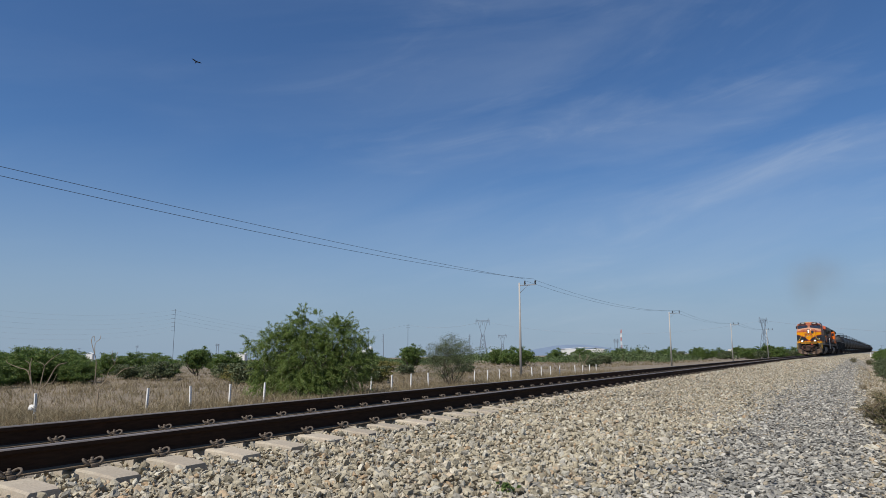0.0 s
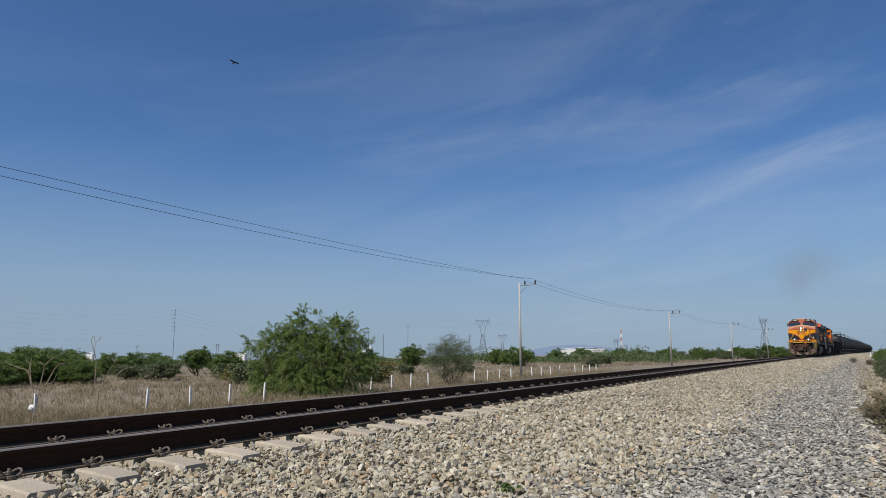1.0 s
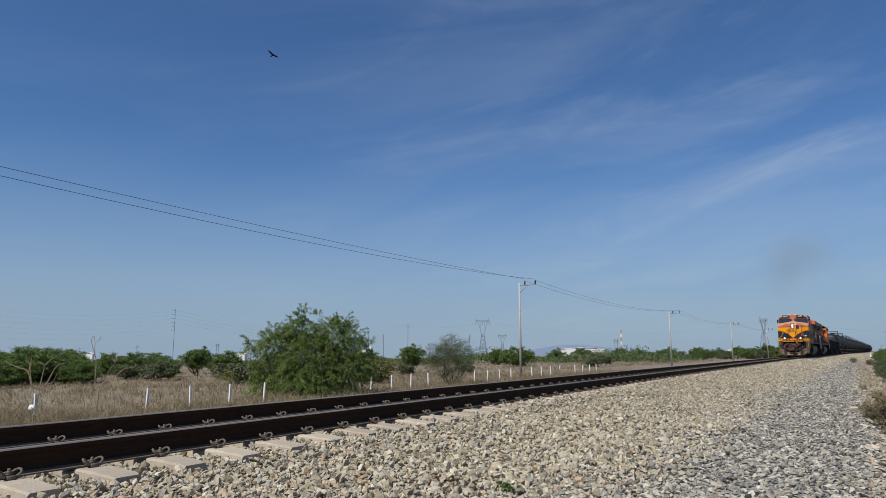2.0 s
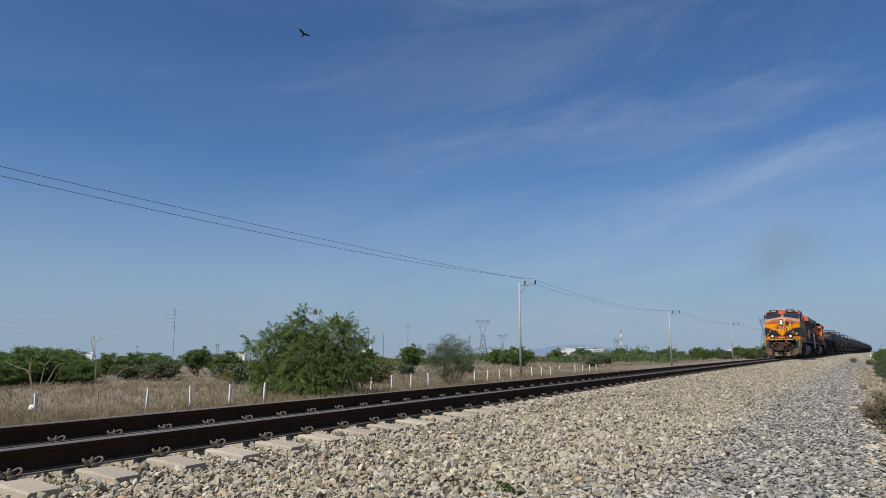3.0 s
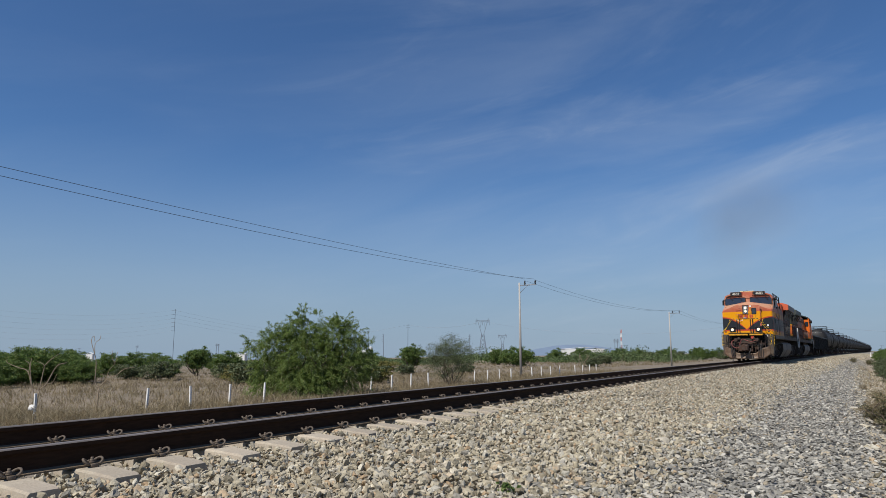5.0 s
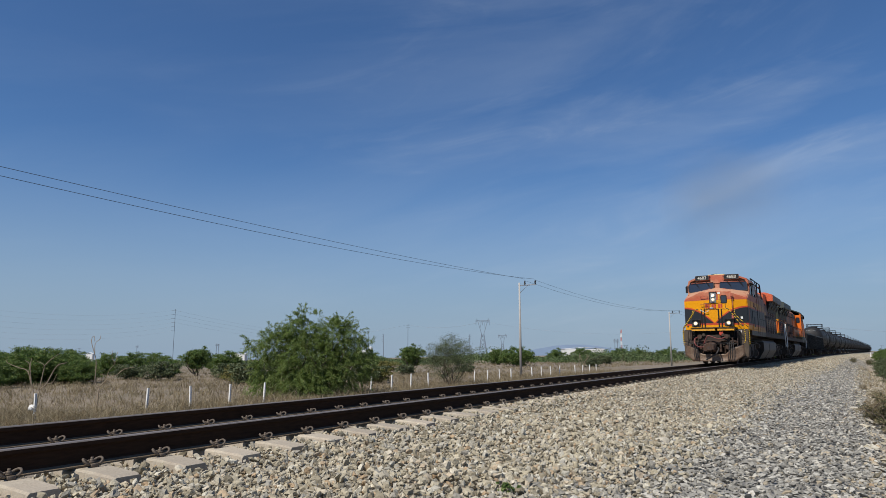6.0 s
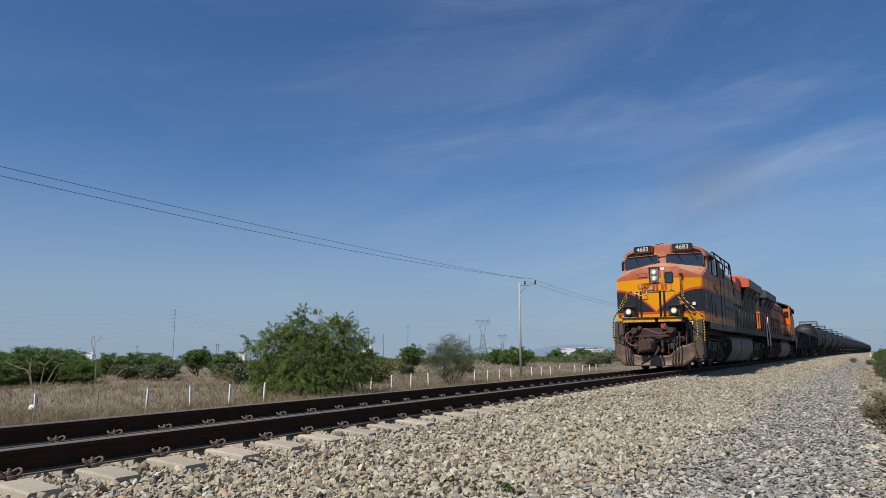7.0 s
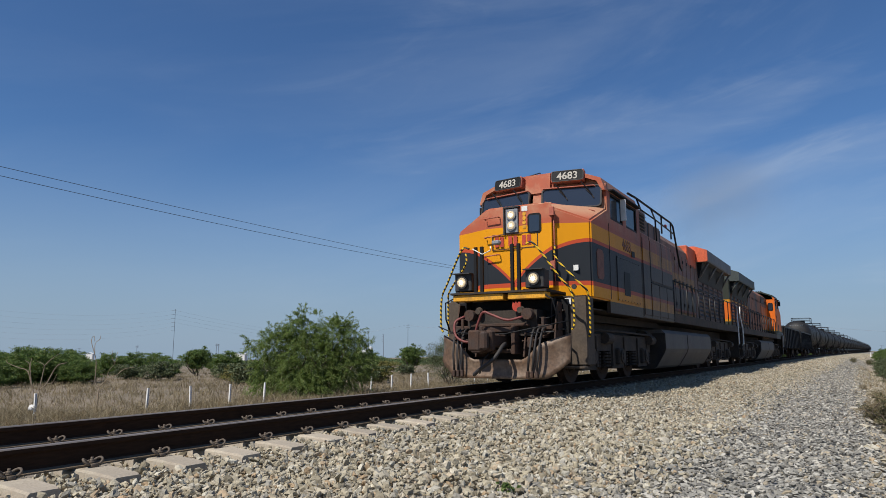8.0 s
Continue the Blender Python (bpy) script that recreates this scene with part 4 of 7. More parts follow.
        # the rounded herald on the nose's side, as a plain shape
        if lead:
            bm = prism(bmesh.new(), [(0.72, 2.2), (0.80, 2.12), (1.08, 2.12), (1.16, 2.2), (1.16, 2.66), (1.08, 2.74), (0.80, 2.74), (0.72, 2.66)], *sorted((side * 1.532, side * 1.540)), axis="x")
            part("herald_panel", bm, M["faded_mark"], ob, "plain red painted emblem")
            sn = new("side_number", text_mesh("4683", 0.36, 0.004))
            sn.data.materials.append(M["faded_mark"])
            sn.parent, sn.matrix_basis = ob, pose(side * 1.533, 2.95, 3.06, 90, 0, 90 * side)
            tagged(sn, "faded red digits")
        # walkway rails
        hand_rail(ob, side, 8.0, 19.4, 13, 2.72, 1.70)
        if not lead:
            hand_rail(ob, side, 4.3, 7.4, 4, 2.72, 1.70)
            part("rear_window", prism(bmesh.new(), [(side * 1.26 + x, 3.62 + z) for x, z in rounded(0.16, 0.27, 0.08)], 4.2, 4.215), M["black"], ob)
            part("pane", prism(bmesh.new(), [(side * 1.26 + x, 3.62 + z) for x, z in rounded(0.12, 0.23, 0.06)], 4.212, 4.222), M["pane"], ob)
        if lead:
            bar("roof_rail", [(side * 1.30, 4.1, 4.60), (side * 1.16, 5.4, 4.75), (side * 1.16, 9.6, 4.74), (side * 1.16, 9.85, 4.66), (side * 1.14, 10.7, 3.46), (side * 1.12, 11.1, 3.35)], 0.030, M["black"], ob)
            bar("roof_rail", [(side * 1.27, 5.4, 4.42), (side * 1.27, 7.0, 4.41), (side * 1.2, 9.75, 4.40)], 0.022, M["black"], ob)
            for y, foot in ((5.45, 3.62), (7.0, 3.66), (8.25, 4.2), (9.5, 4.2)):
                bar("roof_stanchion", [(side * (1.28 if foot < 4 else 1.16), y, foot), (side * (1.27 if foot < 4 else 1.16), y, 4.40), (side * 1.16, y, 4.75)], 0.027, M["black"], ob)
    # radiator wings over the hood
    bm = prism(bmesh.new(), [(-1.44, 4.0), (1.44, 4.0), (1.46, 4.05), (1.46, 4.43), (1.0, 4.60), (-1.0, 4.60), (-1.46, 4.43), (-1.46, 4.05)], 13.9, 18.95)
    part("radiator_wing", bm, wing, ob, "overhanging radiator wing")
    part("wing_front", prism(bmesh.new(), [(-1.442, 3.998), (1.442, 3.998), (1.463, 4.05), (1.463, 4.432), (1.0, 4.603), (-1.0, 4.603), (-1.463, 4.432), (-1.463, 4.05)], 13.84, 13.9), wing_front, ob, "orange-red wing front" if lead else "")
    if lead:
        part("dynamic_brake_box", boxes((-1.04, 1.04, 12.5, 13.8, 3.72, 4.44), bevel=0.03), M["orange_red"], ob)
    part("exhaust_stack", boxes((-0.3, 0.3, 9.6, 10.7, 4.38, 4.56), bevel=0.03), M["black"], ob)
    # front end
    part("anticlimber", boxes((-1.0, 0.12, -0.76, -0.5, 1.645, 1.77), (0.22, 1.0, -0.76, -0.5, 1.645, 1.77), bevel=0.01), M["yellow"] if lead else M["black"], ob, "chipped yellow footboard edge")
    part("front_step_plate", boxes((-1.04, 1.04, -0.80, 0.4, 1.775, 1.815), (-1.5, 1.5, 0.02, 0.4, 1.705, 1.73)), M["under"], ob)
    part("end_sheet", boxes((-1.2, 1.2, -0.12, -0.05, 0.5, 1.66)), M["black"], ob)
    # the blade: straight in the middle, its wings swept back, its top cut down round the coupler
    bm, sheets, cols = bmesh.new(), [], 32
    for thick in (0.0, 0.035):
        grid = []
        for i in range(cols + 1):
            x = -1.37 + 2.74 * i / cols
            ax = abs(x)
            bottom = 0.14 if ax < 1.0 else 0.14 + 0.85 * (ax - 1.0)
            top = 0.50 if ax < 0.56 else 0.50 + 0.30 * min(1.0, (ax - 0.56) / 0.3) + 0.20 * max(0.0, (ax - 0.86) / 0.54)
            sweep = 0.0 if ax < 0.55 else 0.30 * ((ax - 0.55) / 0.82) ** 1.5
            column = []
            for k in range(7):
                t = k / 6
                curl = 0.035 * math.sin(math.pi * t) + 0.06 * t
                column.append(bm.verts.new((x, -0.86 + sweep + curl + thick, bottom + (top - bottom) * t)))
            grid.append(column)
        sheets.append(grid)
    for grid in sheets:
        for a, b in zip(grid, grid[1:]):
            for k in range(6):
                bm.faces.new((a[k], b[k], b[k + 1], a[k + 1]))
    for k in (0, 6):
        for i in range(cols):
            bm.faces.new((sheets[0][i][k], sheets[0][i + 1][k], sheets[1][i + 1][k], sheets[1][i][k]))
    for i in (0, cols):
        for k in range(6):
            bm.faces.new((sheets[0][i][k], sheets[0][i][k + 1], sheets[1][i][k + 1], sheets[1][i][k]))
    bmesh.ops.recalc_face_normals(bm, faces=bm.faces[:])
    part("plow", bm, M["plow"], ob, "scuffed steel snow plow under the coupler", True)
    cp = part("coupler", boxes((-0.16, 0.16, -1.3, -0.5, 0.72, 0.98), (-0.2, 0.05, -1.62, -1.28, 0.66, 1.04), (0.05, 0.2, -1.42, -1.25, 0.66, 1.04), bevel=0.03), M["rusty"], ob, "rusty knuckle coupler")
    part("knuckle", boxes((0.0, 0.17, -1.60, -1.44, 0.68, 1.02), bevel=0.04), M["rusty"], cp)
    part("draft_pocket", boxes((-0.34, 0.34, -0.80, -0.2, 0.62, 0.70), (-0.34, 0.34, -0.80, -0.2, 1.02, 1.12), (-0.38, -0.30, -0.82, -0.2, 0.6, 1.14), (0.30, 0.38, -0.82, -0.2, 0.6, 1.14), (-0.62, 0.62, -0.72, -0.62, 1.13, 1.19), bevel=0.012), M["rusty"], ob)
    for side in (-1, 1):
        part("pilot_gusset", prism(bmesh.new(), [(-0.72, 0.55), (-0.15, 0.55), (-0.15, 1.5), (-0.3, 1.5), (-0.62, 1.0)], *sorted((side * 0.50, side * 0.53)), axis="x"), M["rusty"], ob)
        part("pilot_gusset", prism(bmesh.new(), [(-0.60, 0.55), (-0.15, 0.55), (-0.15, 1.6), (-0.35, 1.6), (-0.5, 1.1)], *sorted((side * 1.06, side * 1.09)), axis="x"), M["rusty"], ob)
        part("valve", boxes((min(side * 0.56, side * 0.68), max(side * 0.56, side * 0.68), -0.66, -0.4, 0.72, 0.92), bevel=0.02), M["rusty"], ob)
        bar("air_pipe", [(side * 0.4, -0.55, 0.85), (side * 0.7, -0.62, 0.86), (side * 0.98, -0.55, 1.0), (side * 1.0, -0.2, 1.1)], 0.022, M["rusty"], ob, soft=True)
        bar("air_pipe", [(side * 0.2, -0.3, 1.42), (side * 0.5, -0.45, 1.36), (side * 0.9, -0.5, 1.28), (side * 1.1, -0.3, 1.4)], 0.018, M["black"], ob, soft=True)
        bar("air_pipe", [(side * 0.1, -0.4, 1.25), (side * 0.55, -0.6, 1.02), (side * 1.12, -0.66, 1.02)], 0.016, M["dark_metal"], ob, soft=True)
        part("glad_hand", disc(bmesh.new(), (side * 0.45, -0.70, 1.44), 0.085, 0.06, "y", 12, 0.7), M["truck"], ob)
    for side in (-1, 1):
        part("jumper_bracket", boxes((min(side * 0.70, side * 1.05), max(side * 0.70, side * 1.05), -0.60, -0.54, 1.06, 1.16), (min(side * 0.84, side * 0.90), max(side * 0.84, side * 0.90), -0.62, -0.2, 0.9, 1.3), bevel=0.012), M["rusty"], ob)
        part("cable_receptacle", disc(bmesh.new(), (side * 0.62, -0.72, 1.36), 0.11, 0.14, "y", 14), M["rusty"], ob)
        for k in range(3):
            x = side * (0.74 + 0.09 * k)
            hs = bar("air_hose", [(x, -0.60, 1.10), (x, -0.74, 1.06), (x + 0.01, -0.86, 0.92), (x - 0.02 * side, -0.93, 0.6), (x - 0.05 * side, -0.94, 0.28)], 0.022, M["rubber"], ob, "hanging rubber air hose")
            part("coupling", boxes((x - 0.05 * side - 0.028, x - 0.05 * side + 0.028, -0.98, -0.90, 0.17, 0.29), bevel=0.01), M["rusty"], hs)
        # steps at the corner
        cols = M["step"]
        well = part("step_well", boxes((min(side * 1.14, side * 1.53), max(side * 1.14, side * 1.53), -0.03, 0.01, 0.40, 1.70), (min(side * 1.50, side * 1.532), max(side * 1.50, side * 1.532), 0.012, 0.40, 0.40, 1.70), bevel=0.006), cols, ob, "dusty step well with perforated treads")
        part("bottom_tread", boxes((min(side * 0.98, side * 1.53), max(side * 0.98, side * 1.53), -0.22, 0.02, 0.33, 0.37), bevel=0.008), M["step"], well)
        for k in range(1, 4):
            z = 0.34 + 0.36 * k
            part("tread", boxes((min(side * 0.96, side * 1.135), max(side * 0.96, side * 1.135), -0.30 + 0.03 * k, -0.03, z, z + 0.03), bevel=0.004), M["step"], well)
            bracket = part("tread_bracket", boxes((min(side * 1.145, side * 1.16), max(side * 1.145, side * 1.16), -0.26 + 0.05 * k, -0.04, z - 0.22, z + 0.02), bevel=0.004), M["under"], well)
            for h in range(6):
                part("hole", disc(bmesh.new(), (side * 1.162, -0.16 + 0.05 * k + 0.06 * (h % 2), z - 0.17 + 0.06 * (h // 2)), 0.018, 0.006, "x", 8), M["black"], bracket)
        part("step_side", prism(bmesh.new(), [(-0.36, 0.62), (-0.16, 0.36), (-0.05, 0.36), (-0.05, 1.68), (-0.3, 1.68)], *sorted((side * 0.93, side * 0.945)), axis="x"), M["under"], well)
        # hand rails wound with tape at the corners, posts on the footboard
        tape = M["tape"] if lead else M["white"]
        bar("corner_rail", [(side * 0.62, -0.75, 2.70), (side * 0.80, -0.75, 2.68), (side * 1.22, -0.6, 2.05), (side * 1.42, -0.5, 1.75), (side * 1.45, -0.48, 1.2), (side * 1.4, -0.48, 1.05)], 0.021, tape, ob, "yellow and black taped handrail" if lead else "white handrail", soft=True)
        bar("corner_rail", [(side * 1.0, -0.2, 2.72), (side * 1.02, -0.2, 2.45), (side * 1.45, -0.1, 1.95), (side * 1.57, 0.02, 1.72), (side * 1.57, 0.05, 1.0), (side * 1.5, 0.08, 0.98)], 0.021, tape, ob, "yellow and black taped handrail" if lead else "white handrail", soft=True)
        for x, y in ((0.33, -0.76), (0.47, -0.76)):
            part("rail_post", boxes((side * x - 0.03, side * x + 0.03, y - 0.03, y + 0.03, 1.8, 2.72)), M["black"], ob)
        bar("grab_iron", [(side * 0.95, -0.6, 1.62), (side * 1.0, -0.75, 1.7), (side * 1.15, -0.8, 1.62), (side * 1.2, -0.7, 1.3), (side * 1.16, -0.6, 1.05)], 0.018, M["black"], ob)
        ditch_light(ob, side * 0.776, -0.72, 2.02, lead)
        part("marker_lamp", disc(bmesh.new(), (side * 1.3, -0.02, 1.9), 0.05, 0.04, "y", 10), M["dark_metal"], ob)
    bar("uncoupling_lever", [(-1.42, -0.62, 1.16), (-1.0, -0.86, 1.04), (-0.3, -0.98, 0.98), (0.25, -0.98, 0.98), (1.0, -0.86, 1.12), (1.42, -0.62, 1.22)], 0.013, M["black"], ob)
    bar("brake_hose", [(0.22, -0.9, 0.80), (0.3, -1.2, 0.74), (0.2, -1.35, 0.52), (-0.12, -1.3, 0.32), (-0.28, -1.22, 0.22)], 0.036, M["rubber"], ob, "thick rubber train line hose", 8, True)
    bar("coupler_chain", [(0.0, -0.9, 0.72), (-0.1, -1.2, 0.5), (-0.16, -1.22, 0.24)], 0.014, M["dark_metal"], ob)
    bar("jumper_cable", [(-0.72, -0.78, 1.34), (-0.86, -0.92, 1.22), (-0.8, -1.0, 0.96), (-0.6, -1.0, 0.84), (-0.38, -0.95, 0.86)], 0.025, M["red_hose"], ob, "drooping red jumper cable", 8, True)
    bar("jumper_cable", [(0.55, -0.82, 1.30), (0.3, -0.96, 1.24), (0.0, -0.98, 1.34), (-0.2, -0.98, 1.40), (-0.32, -0.95, 1.22), (-0.42, -0.92, 0.98)], 0.025, M["red_hose"], ob, "drooping red jumper cable", 8, True)
    part("cut_lever_box", boxes((-0.42, -0.2, -1.1, -0.85, 0.62, 0.98), bevel=0.03), M["rusty"], ob)
    if lead:
        part("hanging_cover", prism(bmesh.new(), [(0.31, 1.60), (0.34, 1.56), (0.37, 1.61), (0.40, 1.56), (0.43, 1.60), (0.47, 1.59), (0.47, 1.49), (0.44, 1.43), (0.37, 1.41), (0.31, 1.45), (0.29, 1.52)], -0.72, -0.69), M["red_paint"], ob, "red plug cover")
        part("notice_plate", boxes((-0.12, 0.12, -0.565, -0.552, 1.22, 1.34)), M["galv"], ob)
    # nose fittings: headlights in a recessed box, door with its window, grab irons, painted letters as plain shapes
    hb = part("headlight", boxes((-0.15, 0.13, -0.03, 0.03, 3.08, 3.60), bevel=0.012), M["galv"] if lead else M["black"], ob, "twin headlight box on the nose")
    for z in (3.455, 3.235):
        part("rim", disc(bmesh.new(), (-0.01, -0.04, z), 0.108, 0.05, "y", 20), M["galv"], hb)
        part("lens", disc(bmesh.new(), (-0.01, -0.072, z), 0.088, 0.02, "y", 20, 0.85), M["lamp"] if lead else M["reflector"], hb, "lit lamp lens" if lead else "")
        if lead:
            part("bulb", disc(bmesh.new(), (-0.01, -0.084, z), 0.038 if z > 3.3 else 0.022, 0.012, "y", 14, 0.8), M["bulb"], hb, "glowing bulb")
    part("headlight_hood", boxes((-0.2, -0.17, -0.04, 0.03, 3.05, 3.63), (-0.2, 0.16, -0.05, 0.03, 3.61, 3.64)), M["dark_metal"] if lead else M["black"], ob)
    door = part("nose_door", boxes((0.20, 0.86, 0.0, 0.022, 1.9, 3.64), bevel=0.008), paint, ob, "nose door with a small rounded window")
    part("door_window", prism(bmesh.new(), [(0.34, 3.40), (0.38, 3.45), (0.60, 3.45), (0.64, 3.40), (0.64, 3.08), (0.60, 3.04), (0.38, 3.04), (0.34, 3.08)], -0.012, 0.02), M["black"], door)
    part("pane", prism(bmesh.new(), [(0.38, 3.38), (0.40, 3.41), (0.58, 3.41), (0.60, 3.38), (0.60, 3.10), (0.58, 3.07), (0.40, 3.07), (0.38, 3.10)], -0.02, -0.011), M["pane"], door)
    for z in (2.35, 3.45):
        part("hinge", boxes((0.82, 0.92, -0.03, 0.03, z - 0.09, z + 0.09), bevel=0.01), trim, door)
    bar("door_bar", [(0.885, 0.06, 1.95), (0.885, 0.06, 3.5)], 0.012, trim, ob)
    for z in (3.42, 3.02, 2.62):
        bar("grab_iron", [(-0.62, 0.0, z), (-0.62, -0.09, z), (-0.30, -0.09, z + 0.02), (-0.30, 0.0, z + 0.02)], 0.014, trim, ob)
    if lead:
        letters = [[(x, x + 0.085, 2.81, 3.02), (x + 0.115, x + 0.20, 2.81, 3.02)] for x in (-0.41, -0.10, 0.21)]
        for blocks in letters:
            bm = bmesh.new()
            for x0, x1, z0, z1 in blocks:
                box(bm, x0, x1, -0.008, 0.0, z0, z1)
            part("painted_mark", bm, M["red_paint"], ob, "plain red painted bars")
        for x0, x1, z0, z1 in ((-0.48, 0.56, 3.055, 3.075), (-0.48, 0.56, 2.745, 2.765), (-0.48, -0.46, 2.745, 3.075), (0.54, 0.56, 2.745, 3.075)):
            part("painted_line", boxes((x0, x1, -0.006, 0.001, z0, z1)), M["rusty"], ob)
        for z in (3.46, 3.37, 3.28, 3.19):
            part("round_sticker", disc(bmesh.new(), (0.265, -0.006, z), 0.042, 0.006, "y", 12), M["yellow"], ob)
        for x0, x1, z0, z1, y in ((0.21, 0.34, 3.52, 3.62, -0.008), (1.2, 1.3, 2.25, 2.36, 0.255), (1.12, 1.24, 1.56, 1.68, -0.06)):
            part("sticker", boxes((x0, x1, y, y + 0.02, z0, z1)), M["white"], ob)
        part("marker_lamp", boxes((-0.05, 0.12, -0.9, -0.78, 2.72, 2.80), bevel=0.02), M["galv"], ob)
        bar("safety_chain", [(-0.52, -0.8, 2.68), (-0.3, -0.8, 2.56), (-0.12, -0.8, 2.62), (-0.12, -0.8, 2.7)], 0.012, M["white"], ob)
    # rear end
    part("rear_coupler", boxes((-0.16, 0.16, 19.3, 20.15, 0.72, 0.98), bevel=0.03), M["rusty"], ob)
    part("rear_pilot", boxes((-1.35, 1.35, 19.5, 19.6, 0.35, 1.52), bevel=0.02), M["under"], ob)
    part("rear_lamp", boxes((-0.15, 0.15, 19.2, 19.26, 3.5, 3.9)), M["black"], ob)
    for side in (-1, 1):
        bar("rear_rail", [(side * 1.47, 19.45, 2.70), (side * 1.5, 19.62, 2.68), (side * 1.5, 19.64, 2.25), (side * 1.54, 19.4, 1.75), (side * 1.55, 19.4, 0.98), (side * 1.5, 19.5, 0.92)], 0.030, M["white"], ob, "white rear handrail")
        rs = part("rear_steps", boxes((min(side * 1.05, side * 1.5), max(side * 1.05, side * 1.5), 19.45, 19.5, 0.4, 1.6)), M["under"], ob)
        for k in range(4):
            part("tread", boxes((min(side * 1.05, side * 1.52), max(side * 1.05, side * 1.52), 19.5, 19.85, 0.4 + 0.33 * k, 0.43 + 0.33 * k)), M["under"], rs)
    return lengthen(ob)


def lengthen(ob, start=12.0, by=1.16):
    """Draws out the rear of a locomotive behind start; wheels keep their shape and move with it."""
    for o in ob.children_recursive:
        if o.name.startswith("wheelset"):
            o.location.y = start + (o.location.y - start) * by if o.location.y > start else o.location.y
        else:
            for v in o.data.vertices:
                if v.co.y > start:
                    v.co.y = start + (v.co.y - start) * by
    return ob


def freight_truck(car, y, keep):
    bm = boxes((-0.9, 0.9, y - 0.2, y + 0.2, 0.45, 0.75))
    truck = part("truck", bm, M["under"], car, "two-axle freight truck")
    for side in (-1, 1):
        bm = bmesh.new()
        prism(bm, [(y - 1.15, 0.36), (y - 1.15, 0.58), (y - 0.45, 0.78), (y + 0.45, 0.78), (y + 1.15, 0.58), (y + 1.15, 0.36), (y + 0.7, 0.36), (y + 0.35, 0.2), (y - 0.35, 0.2), (y - 0.7, 0.36)], *sorted((side * 0.93, side * 1.05)), axis="x")
        part("side_frame", bm, M["under"], truck)
        bm = bmesh.new()
        for d in (-0.14, 0.14):
            for k in range(4):
                disc(bm, (side * 1.03, y + d, 0.3 + 0.06 * k), 0.08, 0.03, "z", 8)
        part("spring", bm, M["rusty"], truck)
    before = len(WHEELS)
    for d in (-0.87, 0.87):
        wheelset(truck, 0, y + d, 0.43)
    if not keep:
        del WHEELS[before:]


def gondola():
    L = 15.9
    ob = thing("gondola_car", "low black ribbed steel gondola car behind the locomotives", "rail car", "cars of the train")
    part("sill", boxes((-0.3, 0.3, 0.2, L - 0.2, 0.7, 1.05), (-1.45, 1.45, 0.5, L - 0.5, 0.98, 1.1)), M["under"], ob)
    for side in (-1, 1):
        a, b = sorted((side * 1.42, side * 1.48))
        part("side_wall", boxes((a, b, 0.4, L - 0.4, 0.85, 2.45), (min(side * 1.38, side * 1.54), max(side * 1.38, side * 1.54), 0.38, L - 0.38, 2.40, 2.52)), M["tank_black"], ob)
        for i in range(11):
            y = 0.6 + (L - 1.2) * i / 10
            part("rib", boxes((min(side * 1.48, side * 1.56), max(side * 1.48, side * 1.56), y - 0.06, y + 0.06, 0.85, 2.40), bevel=0.015), M["tank_black"], ob)
        for y in (0.55, L - 0.55):
            ld = part("ladder", boxes((min(side * 1.57, side * 1.6), max(side * 1.57, side * 1.6), y - 0.25, y - 0.22, 0.5, 2.5), (min(side * 1.57, side * 1.6), max(side * 1.57, side * 1.6), y + 0.22, y + 0.25, 0.5, 2.5)), M["tank_black"], ob)
            for k in range(5):
                part("rung", boxes((min(side * 1.57, side * 1.6), max(side * 1.57, side * 1.6), y - 0.22, y + 0.22, 0.65 + 0.4 * k, 0.68 + 0.4 * k)), M["tank_black"], ld)
    for y in (0.4, L - 0.46):
        part("end_wall", boxes((-1.42, 1.42, y, y + 0.06, 0.85, 2.5)), M["tank_black"], ob)
    for y in (-0.25, L - 0.6):
        part("coupler", boxes((-0.15, 0.15, y, y + 0.85, 0.7, 0.98), bevel=0.03), M["rusty"], ob)
    freight_truck(ob, 2.4, True)
    freight_truck(ob, L - 2.4, True)
    return ob, L


